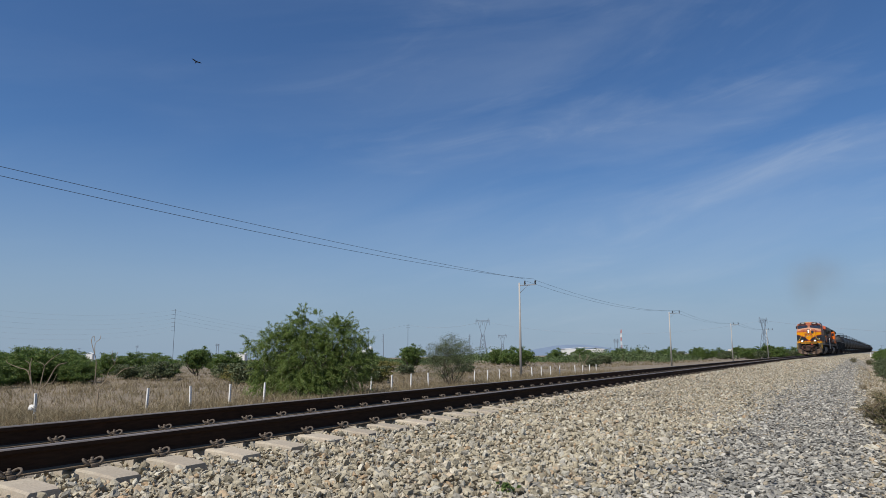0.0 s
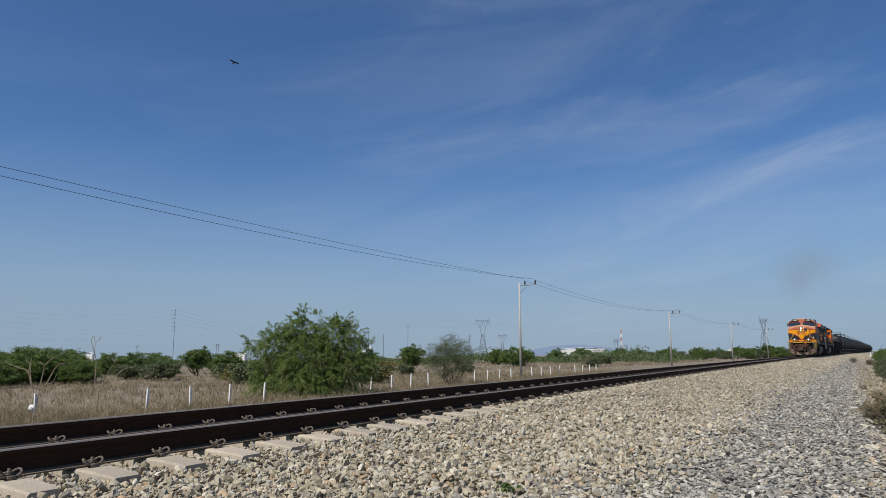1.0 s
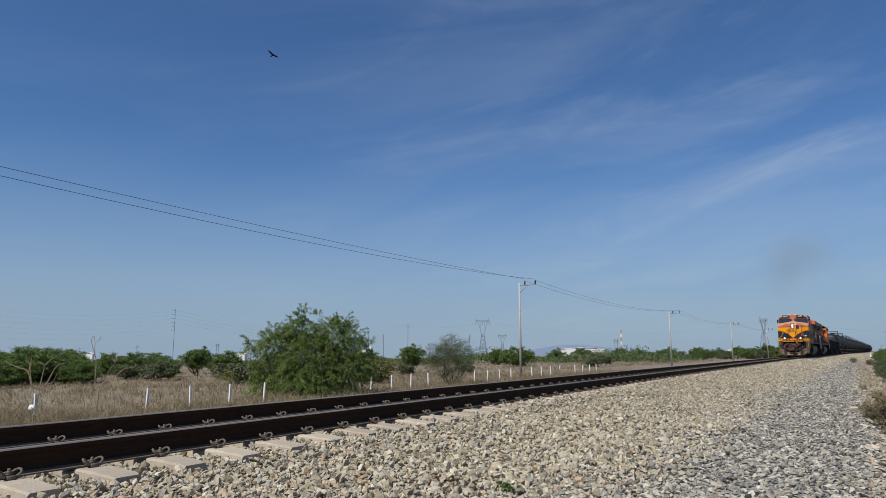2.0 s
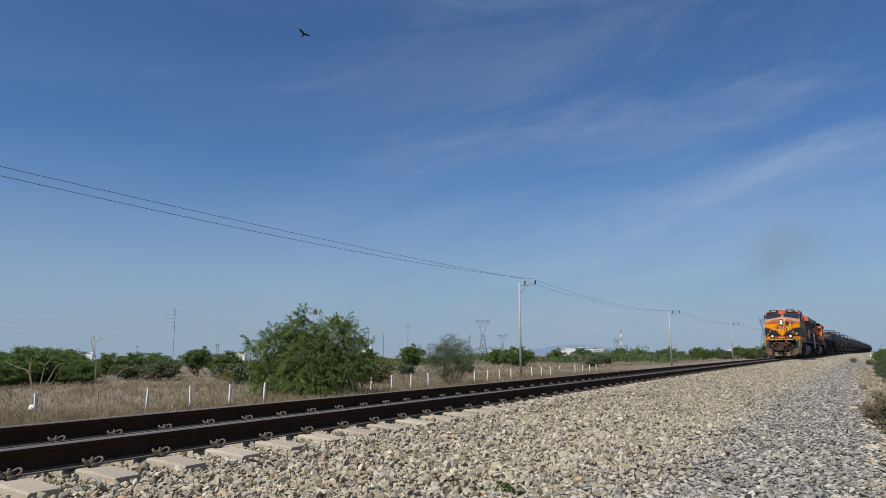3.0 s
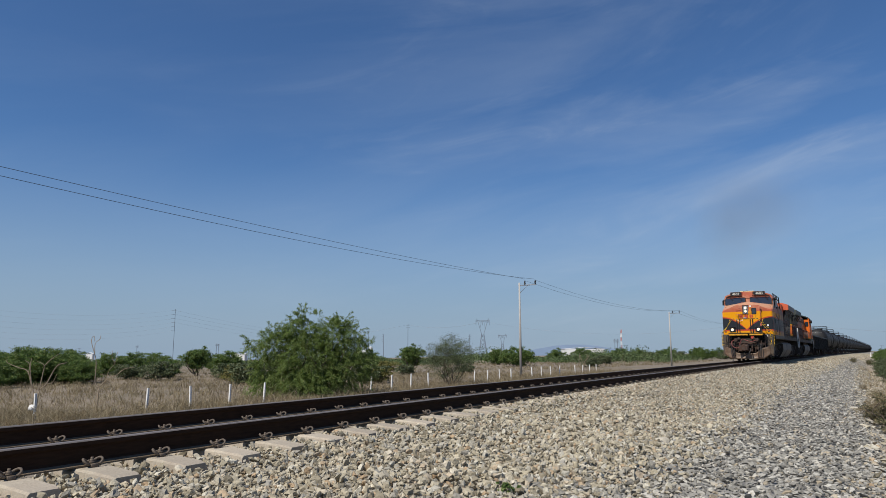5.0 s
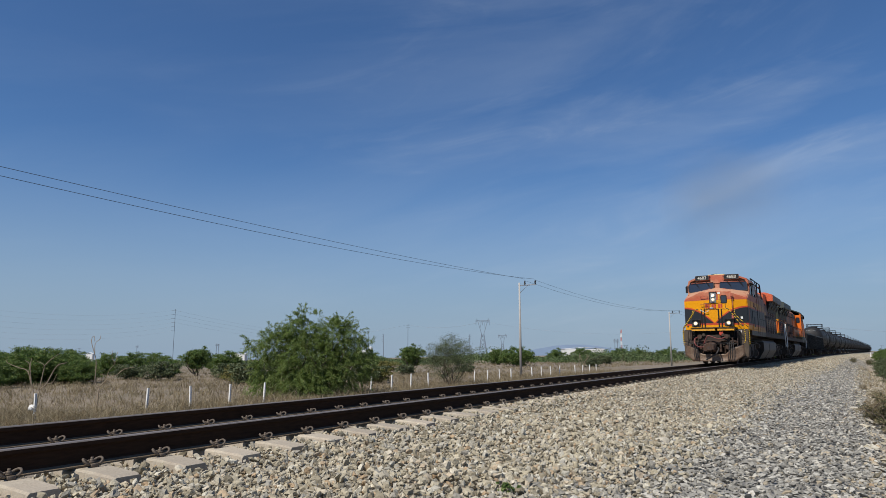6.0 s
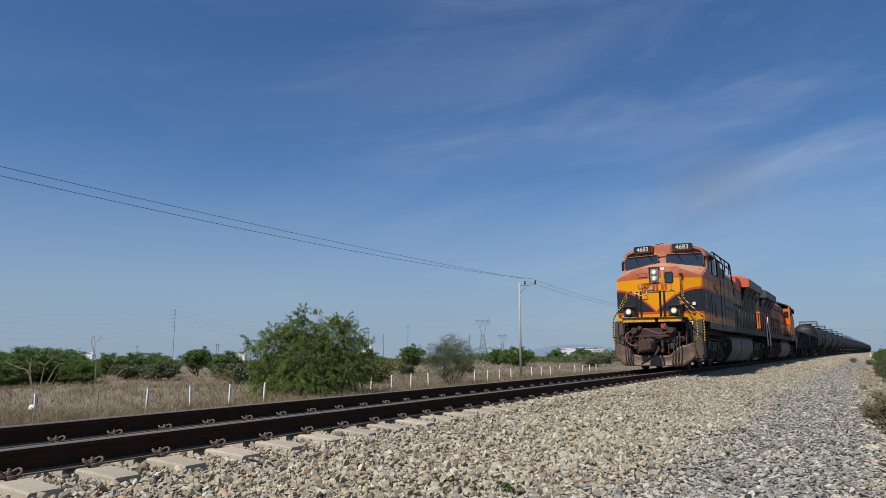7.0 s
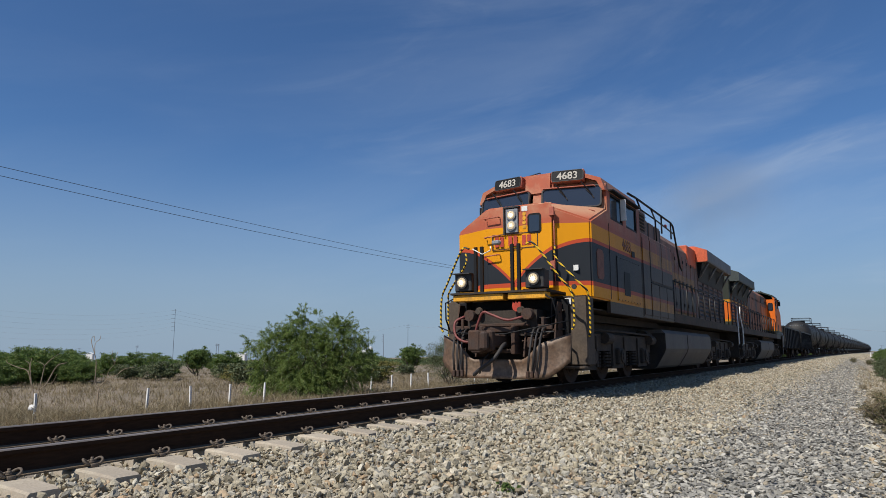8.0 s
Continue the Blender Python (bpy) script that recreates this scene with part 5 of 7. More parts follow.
def tank_car(keep):
    L = 19.6
    ob = thing("tank_car", "dusty black tank car with a railed platform on top", "tank car", "cars of the train")
    bm, rings, sides = bmesh.new(), [], 28
    for y, r in ((0.95, 0.05), (0.99, 0.5), (1.12, 0.95), (1.32, 1.28), (1.6, 1.46), (1.85, 1.5), (L / 2, 1.5), (L - 1.85, 1.5), (L - 1.6, 1.46), (L - 1.32, 1.28), (L - 1.12, 0.95), (L - 0.99, 0.5), (L - 0.95, 0.05)):
        rings.append([bm.verts.new((r * math.cos(2 * math.pi * k / sides), y, 2.62 + r * math.sin(2 * math.pi * k / sides))) for k in range(sides)])
    for a, b in zip(rings, rings[1:]):
        for k in range(sides):
            bm.faces.new((a[k], b[k], b[(k + 1) % sides], a[(k + 1) % sides]))
    bm.faces.new(rings[0]), bm.faces.new(rings[-1][::-1])
    bmesh.ops.recalc_face_normals(bm, faces=bm.faces[:])
    shell = part("tank_shell", bm, M["tank_black"], ob, "cylindrical tank with domed ends", True)
    for y in (1.85, 5.2, 8.0, L - 8.0, L - 5.2, L - 1.9):
        bm, ring = bmesh.new(), []
        for d, r in ((-0.05, 1.503), (-0.05, 1.525), (0.05, 1.525), (0.05, 1.503)):
            ring.append([bm.verts.new((r * math.cos(2 * math.pi * k / sides), y + d, 2.62 + r * math.sin(2 * math.pi * k / sides))) for k in range(sides)])
        for a, b in zip(ring, ring[1:]):
            for k in range(sides):
                bm.faces.new((a[k], b[k], b[(k + 1) % sides], a[(k + 1) % sides]))
        part("weld_band", bm, M["tank_black"], shell)
    mid = L / 2
    part("manway", disc(bmesh.new(), (0, mid, 4.22), 0.42, 0.36, "z", 18, 0.92), M["tank_black"], ob)
    part("manway_lid", disc(bmesh.new(), (0, mid, 4.43), 0.46, 0.06, "z", 18), M["dark_metal"], ob)
    part("platform", boxes((-1.05, 1.05, mid - 1.2, mid + 1.2, 4.04, 4.08)), M["tank_black"], ob)
    for side in (-1, 1):
        bar("platform_rail", [(side * 1.05, mid - 1.2, 4.06), (side * 1.05, mid - 1.2, 4.72), (side * 1.05, mid + 1.2, 4.72), (side * 1.05, mid + 1.2, 4.06)], 0.035, M["black"], ob)
        bar("platform_rail", [(-1.05, mid + side * 1.2, 4.72), (1.05, mid + side * 1.2, 4.72)], 0.035, M["black"], ob)
        bar("platform_rail", [(-1.05, mid + side * 1.2, 4.42), (1.05, mid + side * 1.2, 4.42)], 0.025, M["black"], ob)
        ld = bar("ladder", [(side * 1.1, mid - 0.25, 4.1), (side * 1.56, mid - 0.25, 3.2), (side * 1.58, mid - 0.25, 1.0)], 0.022, M["black"], ob)
        bar("rail", [(side * 1.1, mid + 0.25, 4.1), (side * 1.56, mid + 0.25, 3.2), (side * 1.58, mid + 0.25, 1.0)], 0.022, M["black"], ld)
        for k in range(6):
            bar("rung", [(side * 1.58, mid - 0.25, 1.2 + 0.36 * k), (side * 1.58, mid + 0.25, 1.2 + 0.36 * k)], 0.014, M["black"], ld)
        bar("side_rail", [(side * 1.5, 1.0, 1.7), (side * 1.52, mid, 1.72), (side * 1.5, L - 1.0, 1.7)], 0.022, M["black"], ob)
        for y in (0.3, L - 1.9):
            part("sill", boxes((side * 0.32 - 0.06, side * 0.32 + 0.06, y, y + 1.6 + 1.2 * (y < 1), 0.75, 1.15)), M["under"], ob)
    for y in (0.55, L - 1.55):
        part("end_platform", boxes((-1.45, 1.45, y, y + 1.0, 1.1, 1.16)), M["under"], ob)
        part("saddle", prism(bmesh.new(), [(-1.0, 1.1), (1.0, 1.1), (1.3, 1.9), (0.7, 1.35), (-0.7, 1.35), (-1.3, 1.9)], y + 1.4 if y < 2 else y - 0.9, y + 1.7 if y < 2 else y - 0.6), M["under"], ob)
    for y in (0.0, L - 0.75):
        part("coupler", boxes((-0.15, 0.15, y - 0.1, y + 0.85, 0.7, 0.98), bevel=0.03), M["rusty"], ob)
    bar("end_rail", [(-1.4, 0.6, 1.16), (-1.4, 0.6, 2.0), (1.4, 0.6, 2.0), (1.4, 0.6, 1.16)], 0.02, M["black"], ob)
    for i in range(8):
        x = -0.62 + i * 0.16 + (0.1 if i > 3 else 0)
        bm = boxes((x, x + 0.1, -0.012, 0.0, -0.07, 0.07))
        q = part("stencil_bar", bm, M["white"], shell)
        q.matrix_basis = pose(0, 1.17, 3.55, 38, 0, 0)
    part("bottom_outlet", disc(bmesh.new(), (0, mid, 0.95), 0.16, 0.4, "z", 12), M["under"], ob)
    freight_truck(ob, 2.3, keep)
    freight_truck(ob, L - 2.3, keep)
    return ob, L


TRAIN.append((locomotive(True), 0.0, 20.0, None))
TRAIN.append((locomotive(False), 20.4, 22.2, pose(0, 22.2, 0, 0, 0, 180)))
car, L = gondola()
TRAIN.append((car, 43.5, L, None))
TRAIN.append((copy_thing(car, pose(0, 0, 0)), 43.5 + L + 0.1, L, None))
car, L = tank_car(False)
for k in range(27):
    TRAIN.append((car if k == 0 else copy_thing(car, pose(0, 0, 0)), 42.9 + 2 * 16.2 + 0.2 + k * (L + 0.35), L, None))
NOSE = 12.56

# ---- loose stones of the ballast and of the gravel road ----
ICO = bmesh.new()
bmesh.ops.create_icosphere(ICO, subdivisions=1, radius=1.0)
ICO_V = np.array([v.co[:] for v in ICO.verts])
ICO_F = np.array([[v.index for v in f.verts] for f in ICO.faces])
ICO.free()
OCT_V = np.array([(1, 0, 0), (-1, 0, 0), (0, 1, 0), (0, -1, 0), (0, 0, 1), (0, 0, -1)], float)
OCT_F = np.array([(0, 2, 4), (2, 1, 4), (1, 3, 4), (3, 0, 4), (2, 0, 5), (1, 2, 5), (3, 1, 5), (0, 3, 5)])
RNG = np.random.default_rng(7)


def stones(name, places, sizes, base_v, base_f, material, label, flat=0.62, tilt=0.9):
    n, k = len(places), len(base_v)
    v = base_v[None] * (1 + RNG.uniform(-0.45, 0.35, (n, k, 1))) + RNG.normal(0, 0.14, (n, k, 3))
    v *= np.stack([np.ones(n), RNG.uniform(0.5, 0.95, n), RNG.uniform(0.30, flat + 0.1, n)], -1)[:, None]
    a, b, c = RNG.uniform(0, 2 * np.pi, n), RNG.normal(0, tilt, n), RNG.normal(0, tilt, n)
    o, i = np.zeros(n), np.ones(n)
    rz = np.stack([np.stack([np.cos(a), -np.sin(a), o], -1), np.stack([np.sin(a), np.cos(a), o], -1), np.stack([o, o, i], -1)], -2)
    rx = np.stack([np.stack([i, o, o], -1), np.stack([o, np.cos(b), -np.sin(b)], -1), np.stack([o, np.sin(b), np.cos(b)], -1)], -2)
    ry = np.stack([np.stack([np.cos(c), o, np.sin(c)], -1), np.stack([o, i, o], -1), np.stack([-np.sin(c), o, np.cos(c)], -1)], -2)
    v = np.einsum("nij,nkj->nki", rz @ rx @ ry, v)
    v = v * sizes[:, None, None] + places[:, None]
    f = base_f[None] + (np.arange(n) * k)[:, None, None]
    return mesh_stuff(name, v.reshape(-1, 3), f.reshape(-1, 3), material, label, "gravel")


def scatter(u0, u1, s0, s1, per_m2, small, large, lift=0.0, skip_sleepers=False, fade=0.0):
    n = int((u1 - u0) * (s1 - s0) * per_m2)
    u, s = RNG.uniform(u0, u1, n), RNG.uniform(s0, s1, n)
    size = small * (large / small) ** (RNG.random(n) ** 1.5) / 2
    if fade:
        ok = RNG.random(n) * fade < u1 - u
        u, s, size = u[ok], s[ok], size[ok]
        n = len(u)
    if skip_sleepers:
        off = np.abs((s - FIRST + STEP / 2) % STEP - STEP / 2)
        ok = (u > 1.36) | (off > 0.16)
        u, s, size = u[ok], s[ok], size[ok]
        n = len(u)
    x = np.interp(s, S_TABLE, X_TABLE) + u
    z = np.interp(u, U_PROFILE, Z_PROFILE) + size * RNG.uniform(-0.35, 0.7, n) + lift * RNG.random(n) ** 2
    z += np.where(u > 1.4, ripple(u, s), 0.0) + 0.006
    return np.stack([x, s, z], -1), size


BALLAST = "loose tan and grey crushed stone ballast beside the track"
GRAVEL = "grey crushed gravel of the service road beside the ballast"
stones("ballast_stones", *scatter(0.84, 4.7, 0.4, 10, 980, 0.03, 0.088, 0.04, True, 0.9), ICO_V, ICO_F, M["ballast"], BALLAST)
stones("ballast_stones_mid", *scatter(0.84, 4.7, 10, 14, 900, 0.032, 0.088, 0.04, True, 0.9), OCT_V, OCT_F, M["ballast"], BALLAST)
stones("ballast_stones_far", *scatter(0.84, 4.8, 14, 36, 480, 0.036, 0.08, 0.045, True, 0.9), OCT_V, OCT_F, M["ballast"], BALLAST)
stones("ballast_stones_distant", *scatter(1.3, 5.0, 36, 95, 70, 0.07, 0.13, 0.07), OCT_V, OCT_F, M["ballast"], BALLAST)
stones("shoulder_stones", *scatter(0.90, 1.62, 9.5, 20, 620, 0.045, 0.09, 0.075), OCT_V, OCT_F, M["ballast"], "crushed stone heaped over the sleeper ends")
stones("shoulder_stones_far", *scatter(0.90, 1.62, 20, 75, 330, 0.05, 0.10, 0.09), OCT_V, OCT_F, M["ballast"], "crushed stone heaped over the far sleeper ends")
stones("ballast_between_rails", *scatter(-2.4, 0.66, -3, 30, 130, 0.05, 0.09, 0.02), OCT_V, OCT_F, M["ballast"], "crushed stone ballast between the rails")
stones("ballast_behind", *scatter(0.84, 4.6, -7, 0.4, 260, 0.05, 0.1, 0.03, True), OCT_V, OCT_F, M["ballast"], BALLAST)
stones("gravel_behind", *scatter(4.0, 6.2, -7, 0.4, 260, 0.04, 0.09, 0.02), OCT_V, OCT_F, M["road_stone"], GRAVEL, 0.5, 0.3)
stones("road_gravel", *scatter(3.6, 6.3, 0.4, 8.5, 880, 0.024, 0.078, 0.015), ICO_V, ICO_F, M["road_stone"], GRAVEL, 0.5, 0.32)
stones("road_gravel_mid", *scatter(3.6, 6.3, 8.5, 13, 850, 0.026, 0.078, 0.015), OCT_V, OCT_F, M["road_stone"], GRAVEL, 0.5, 0.32)
stones("bank_stones", *scatter(5.85, 7.6, 4, 60, 170, 0.03, 0.12, 0.02), OCT_V, OCT_F, M["ballast"], "stones scattered over the soil of the road bank", 0.5, 0.4)
stones("road_gravel_far", *scatter(3.9, 6.1, 13, 36, 380, 0.035, 0.085, 0.02), OCT_V, OCT_F, M["road_stone"], GRAVEL, 0.5, 0.3)
stones("far_track_stones", *scatter(1.3, 6.4, 95, 230, 22, 0.10, 0.18, 0.06), OCT_V, OCT_F, M["ballast"], BALLAST)
stones("road_gravel_distant", *scatter(4.4, 6.6, 36, 95, 70, 0.06, 0.11, 0.05), OCT_V, OCT_F, M["road_stone"], GRAVEL)


def boulder(name, at, size, label, seed):
    bm = bmesh.new()
    bmesh.ops.create_icosphere(bm, subdivisions=2, radius=1.0)
    for v in bm.verts:
        v.co *= 1 + 0.35 * noise.noise(v.co * 1.3 + Vector((seed, 0, 0)))
        v.co = Vector((v.co.x * size[0], v.co.y * size[1], v.co.z * size[2]))
    ob = tagged(part(name, bm, M["white_stone"]), label, "stone")
    ob.matrix_basis = pose(*at, 0, 0, seed * 40)
    return ob


M["white_stone"] = surface("pale_stone", (0.47, 0.42, 0.33), 0.9, spread=0.2, scale=8, fine=50, bump=0.3)
boulder("stone", (4.03, 7.47, -0.29), (0.10, 0.075, 0.055), "pale stone larger than the gravel round it", 2)
boulder("stone", (5.82, 14.2, -0.37), (0.10, 0.07, 0.05), "flat pale stone at the road's edge", 5)

# ---- plants ----
def limb(bm, start, way, length, radius, depth, tips, rnd, bend=0.35, forks=3, min_radius=0.006):
    """A bending tapered branch that forks; the ends are noted in tips."""
    pts, d = [Vector(start)], Vector(way).normalized()
    for _ in range(4):
        d = (d + Vector((rnd.uniform(-bend, bend), rnd.uniform(-bend, bend), rnd.uniform(-bend * 0.6, bend)))).normalized()
        pts.append(pts[-1] + d * length / 4)
    tube(bm, pts, radius, 6 if radius > 0.03 else 4, max(radius * 0.5, min_radius), caps=False)
    tips.append((pts[2], depth))
    tips.append((pts[-1], depth))
    if depth > 0:
        for k in range(forks):
            q = pts[-1 - (k % 2)]
            turn = Vector((rnd.uniform(-1, 1), rnd.uniform(-1, 1), rnd.uniform(-0.2, 0.9)))
            limb(bm, q, d * 0.7 + turn, length * rnd.uniform(0.55, 0.8), max(radius * 0.52, min_radius), depth - 1, tips, rnd, bend, forks, min_radius)


def leaves(name, centres, spread, per, long, wide, material, parent, rng, droop=0.25):
    """A crown of single leaves round the branch ends."""
    c = np.repeat(np.asarray(centres), per, 0)
    n = len(c)
    p = c + rng.normal(0, 1, (n, 3)) * spread
    a = rng.normal(0, 1, (n, 3))
    a[:, 2] = a[:, 2] * 0.6 - droop
    a /= np.linalg.norm(a, axis=1)[:, None]
    face = rng.normal(0, 0.65, (n, 3))
    face[:, 2] += 0.75
    b = np.cross(a, face)
    b /= np.linalg.norm(b, axis=1)[:, None]
    s = rng.uniform(0.6, 1.3, (n, 1))
    a, b = a * long * s, b * wide * s
    v = np.stack([p - a * 0.5, p + b * 0.5, p + a * 0.5, p - b * 0.5], 1).reshape(-1, 3)
    f = np.arange(n * 4).reshape(n, 4)
    me = bpy.data.meshes.new(name)
    me.from_pydata(v.tolist(), [], f.tolist())
    me.materials.append(material)
    ob = new(name, me)
    ob.parent = parent
    return ob


def shrub(name, label, category, height, width, clumps, per, long, wide, material, seed, stems=5, trunk=0.07, low=0.12, group="", shape=0.75, tight=0.036, lobes=()):
    """A bush or small tree: stems from the ground, leaf clumps over an uneven dome with gaps."""
    rnd, rng = random.Random(seed), np.random.default_rng(seed)
    ob = thing(name, label, category, group)
    bm, tips = bmesh.new(), []
    for k in range(stems):
        a = 2 * math.pi * (k + rnd.random() * 0.6) / stems
        limb(bm, (0.12 * math.cos(a), 0.12 * math.sin(a), -0.1), (math.cos(a) * 0.55, math.sin(a) * 0.55, 1.0), height * 0.42, trunk, 2, tips, rnd, forks=2)
    part("trunk", bm, M["bark"], ob, smooth=True)
    pts = []
    sizes = [rx * rx * rz for _, _, _, rx, rz in lobes]
    while lobes and len(pts) < clumps:
        x, y, z, rx, rz = rnd.choices(lobes, sizes)[0]
        v = Vector((rnd.gauss(0, 1), rnd.gauss(0, 1), rnd.gauss(0, 1))).normalized() * rnd.random() ** 0.28
        q = Vector((x + v.x * rx, y + v.y * rx, z + v.z * rz))
        if q.z > 0.15 and noise.noise(q * 1.1) > -0.32:
            pts.append(q[:])
    while len(pts) < clumps:
        v = Vector((rnd.gauss(0, 1), rnd.gauss(0, 1), rnd.gauss(0, 1))).normalized()
        r = rnd.random() ** 0.4
        q = Vector((v.x * r, v.y * r, v.z * r))
        lump = 0.84 + 0.55 * noise.noise(v * 2.3 + Vector((seed * 3.1, 0, 0))) + 0.2 * noise.noise(v * 5.5 + Vector((0, seed, 0)))
        z = (low + (1 - low) * (0.5 + 0.5 * q.z * lump)) * height
        wide_at = width / 2 * lump * (0.72 + 0.28 * min(1.0, (1 - abs(z / height - 0.45) * shape)))
        if noise.noise(q * 3.4 + Vector((seed, seed, 0))) < -0.16 or rnd.random() < 0.35 * (q.length < 0.5):
            continue
        pts.append((q.x * wide_at, q.y * wide_at, z))
    leaves("crown", pts, (tight * width, tight * width, 0.75 * tight * height), per, long, wide, material, ob, rng)
    return ob


def at_ground(u, s, turn=0.0, scale=1.0, sink=0.0):
    q = on_track(s, u)
    return pose(q.x, q.y, ground_z(u, s) - sink, 0, 0, turn) @ Matrix.Scale(scale, 4)


def spot(bearing, depth):
    """Track coordinates (u, s) of what stands at that bearing (in thousandths off the aim's axis) and depth."""
    k = bearing / 1000.0
    x = EYE.x + depth * (k * math.cos(YAW) - math.sin(YAW))
    y = depth * (math.cos(YAW) + k * math.sin(YAW))
    return x - float(track_x(y)), y


def place(ob, bearing, depth, turn=0.0, scale=1.0, sink=0.0):
    ob.matrix_basis = at_ground(*spot(bearing, depth), turn, scale, sink)
    return ob


def place_copy(ob, bearing, depth, turn=0.0, scale=1.0, label=""):
    c = copy_thing(ob, at_ground(*spot(bearing, depth), turn, scale))
    return tagged(c, label) if label else c


def feathery_tree(name, label, lobes, count, per, material, seed, stems):
    """A mesquite: leaning stems that fork, and thin drooping sprays of small leaflets over uneven lobes (x, y, z, rx, rz)."""
    rnd, rng = random.Random(seed), np.random.default_rng(seed)
    ob = thing(name, label, "tree")
    bm, tips = bmesh.new(), []
    for lean_x, lean_y, long in stems:
        limb(bm, (0.14 * lean_x, 0.14 * lean_y, -0.1), (lean_x, lean_y, 1.0), long, 0.10, 3, tips, rnd, 0.3, 2)
    part("trunk", bm, M["bark"], ob, smooth=True)
    weight = np.array([rx * rx * rz for *_, rx, rz in lobes]) ** 0.72
    pick = rng.choice(len(lobes), count, p=weight / weight.sum())
    box_of = np.array(lobes)[pick]
    v = rng.normal(0, 1, (count, 3))
    v /= np.linalg.norm(v, axis=1)[:, None]
    start = box_of[:, :3] + v * (rng.random((count, 1)) ** 0.3) * box_of[:, [3, 3, 4]]
    start[:, 2] = np.maximum(start[:, 2], 0.1)
    way = v * 0.9 + rng.normal(0, 0.5, (count, 3))
    way[:, 2] += 0.1
    way /= np.linalg.norm(way, axis=1)[:, None]
    long = rng.uniform(0.45, 1.0, count)
    t = rng.random((count, per, 1))
    p = start[:, None] + way[:, None] * t * long[:, None, None]
    p[:, :, 2] -= 0.42 * (t[:, :, 0] ** 2) * long[:, None]
    p += rng.normal(0, 0.045, p.shape)
    p = p.reshape(-1, 3)
    p[:, 2] = np.maximum(p[:, 2], 0.03)
    n = len(p)
    a = np.repeat(way, per, 0) * 1.0 + rng.normal(0, 0.42, (n, 3))
    a[:, 2] -= 0.45
    a /= np.linalg.norm(a, axis=1)[:, None]
    b = np.cross(a, rng.normal(0, 0.6, (n, 3)) + (0, 0, 0.8))
    b /= np.linalg.norm(b, axis=1)[:, None]
    size = rng.uniform(0.6, 1.3, (n, 1))
    a, b = a * 0.17 * size, b * 0.026 * size
    q = np.stack([p - a * 0.5, p + b * 0.5, p + a * 0.5, p - b * 0.5], 1).reshape(-1, 3)
    me = bpy.data.meshes.new("crown")
    me.from_pydata(q.tolist(), [], np.arange(n * 4).reshape(n, 4).tolist())
    me.materials.append(material)
    crown = new("crown", me)
    crown.parent = ob
    return ob


# the large mesquite by the fence: wide feathery crown over several stems, an arm that reaches out on one side
mesquite = feathery_tree("mesquite_tree", "wide feathery green mesquite tree with low branches, by the fence",
                         [(0.0, 0, 2.1, 1.9, 1.5), (-0.35, 0, 3.75, 0.8, 0.8), (-0.45, 0, 4.75, 0.32, 0.5), (0.45, 0, 4.7, 0.26, 0.45), (-1.15, 0, 4.15, 0.45, 0.4), (1.4, 0.2, 3.7, 1.0, 0.9), (2.0, 0, 4.35, 0.34, 0.55), (2.55, 0, 3.7, 0.5, 0.6),
                          (-2.0, 0, 3.1, 0.95, 0.8), (-2.2, 0, 3.85, 0.28, 0.35), (-3.1, 0.1, 3.05, 0.5, 0.22), (-3.6, 0.1, 3.05, 0.25, 0.3), (3.05, -0.2, 3.1, 0.4, 0.3), (3.6, 0, 3.0, 0.24, 0.2), (-2.5, 0, 1.4, 0.85, 1.0), (-2.8, 0, 0.7, 0.5, 0.5), (2.3, 0, 1.7, 1.1, 1.1), (3.3, 0, 2.0, 0.45, 0.45), (0.3, -0.7, 0.9, 1.7, 0.7)],
                         2100, 62, M["leaf_mesquite"], 11, [(-0.9, 0.1, 2.0), (-0.45, -0.3, 2.1), (0.0, 0.2, 2.2), (0.4, -0.2, 2.0), (0.9, 0.2, 1.9), (1.3, -0.2, 1.6)])
place(mesquite, -200, 42.0, 30, 1.04)

grey = shrub("thorn_shrub", "grey-green thorn shrub with fine upright twigs in dry grass", "shrub", 4.2, 4.9, 300, 70, 0.12, 0.028, M["leaf_grey"], 23, 8, 0.045, 0.10)
place(grey, 5, 54, 0)
round_tree = shrub("round_tree", "small round green tree standing in the dry field", "tree", 3.8, 3.9, 210, 80, 0.17, 0.07, M["leaf"], 31, 3, 0.09, 0.16, "trees of the field")
place(round_tree, -370, 85)
place_copy(round_tree, -52, 95, 70, 1.08)
bush = shrub("bush", "dense dark green bush in the dry field", "bush", 2.4, 4.4, 200, 85, 0.15, 0.055, M["leaf"], 41, 5, 0.05, -0.1, "bushes of the field")
place(bush, -655, 62, 0, 1.25)
for b, d, turn, size in ((-690, 64, 20, 1.3), (-632, 66, 140, 1.25), (-612, 63, 250, 1.15), (-585, 66, 70, 1.15), (-566, 70, 190, 1.1), (-668, 56, 100, 0.8)):
    place_copy(bush, b, d, turn, size)
dense = shrub("bush", "spreading green bush with an uneven top in the field", "bush", 3.0, 5.2, 230, 85, 0.15, 0.055, M["leaf"], 47, 6, 0.05, -0.1, "bushes of the field")
place(dense, -600, 70, 0, 1.1)
pale = shrub("bush", "yellowish green low bush among dry grass", "bush", 1.9, 3.6, 140, 32, 0.2, 0.075, M["leaf_yellow"], 53, 5, 0.04, -0.1, "bushes of the field")
place(pale, -533, 66, 0, 0.95)
olive = shrub("bush", "low grey-green bush among dry grass", "bush", 1.7, 3.4, 140, 32, 0.2, 0.07, M["leaf_grey"], 59, 6, 0.035, -0.1, "bushes of the field")
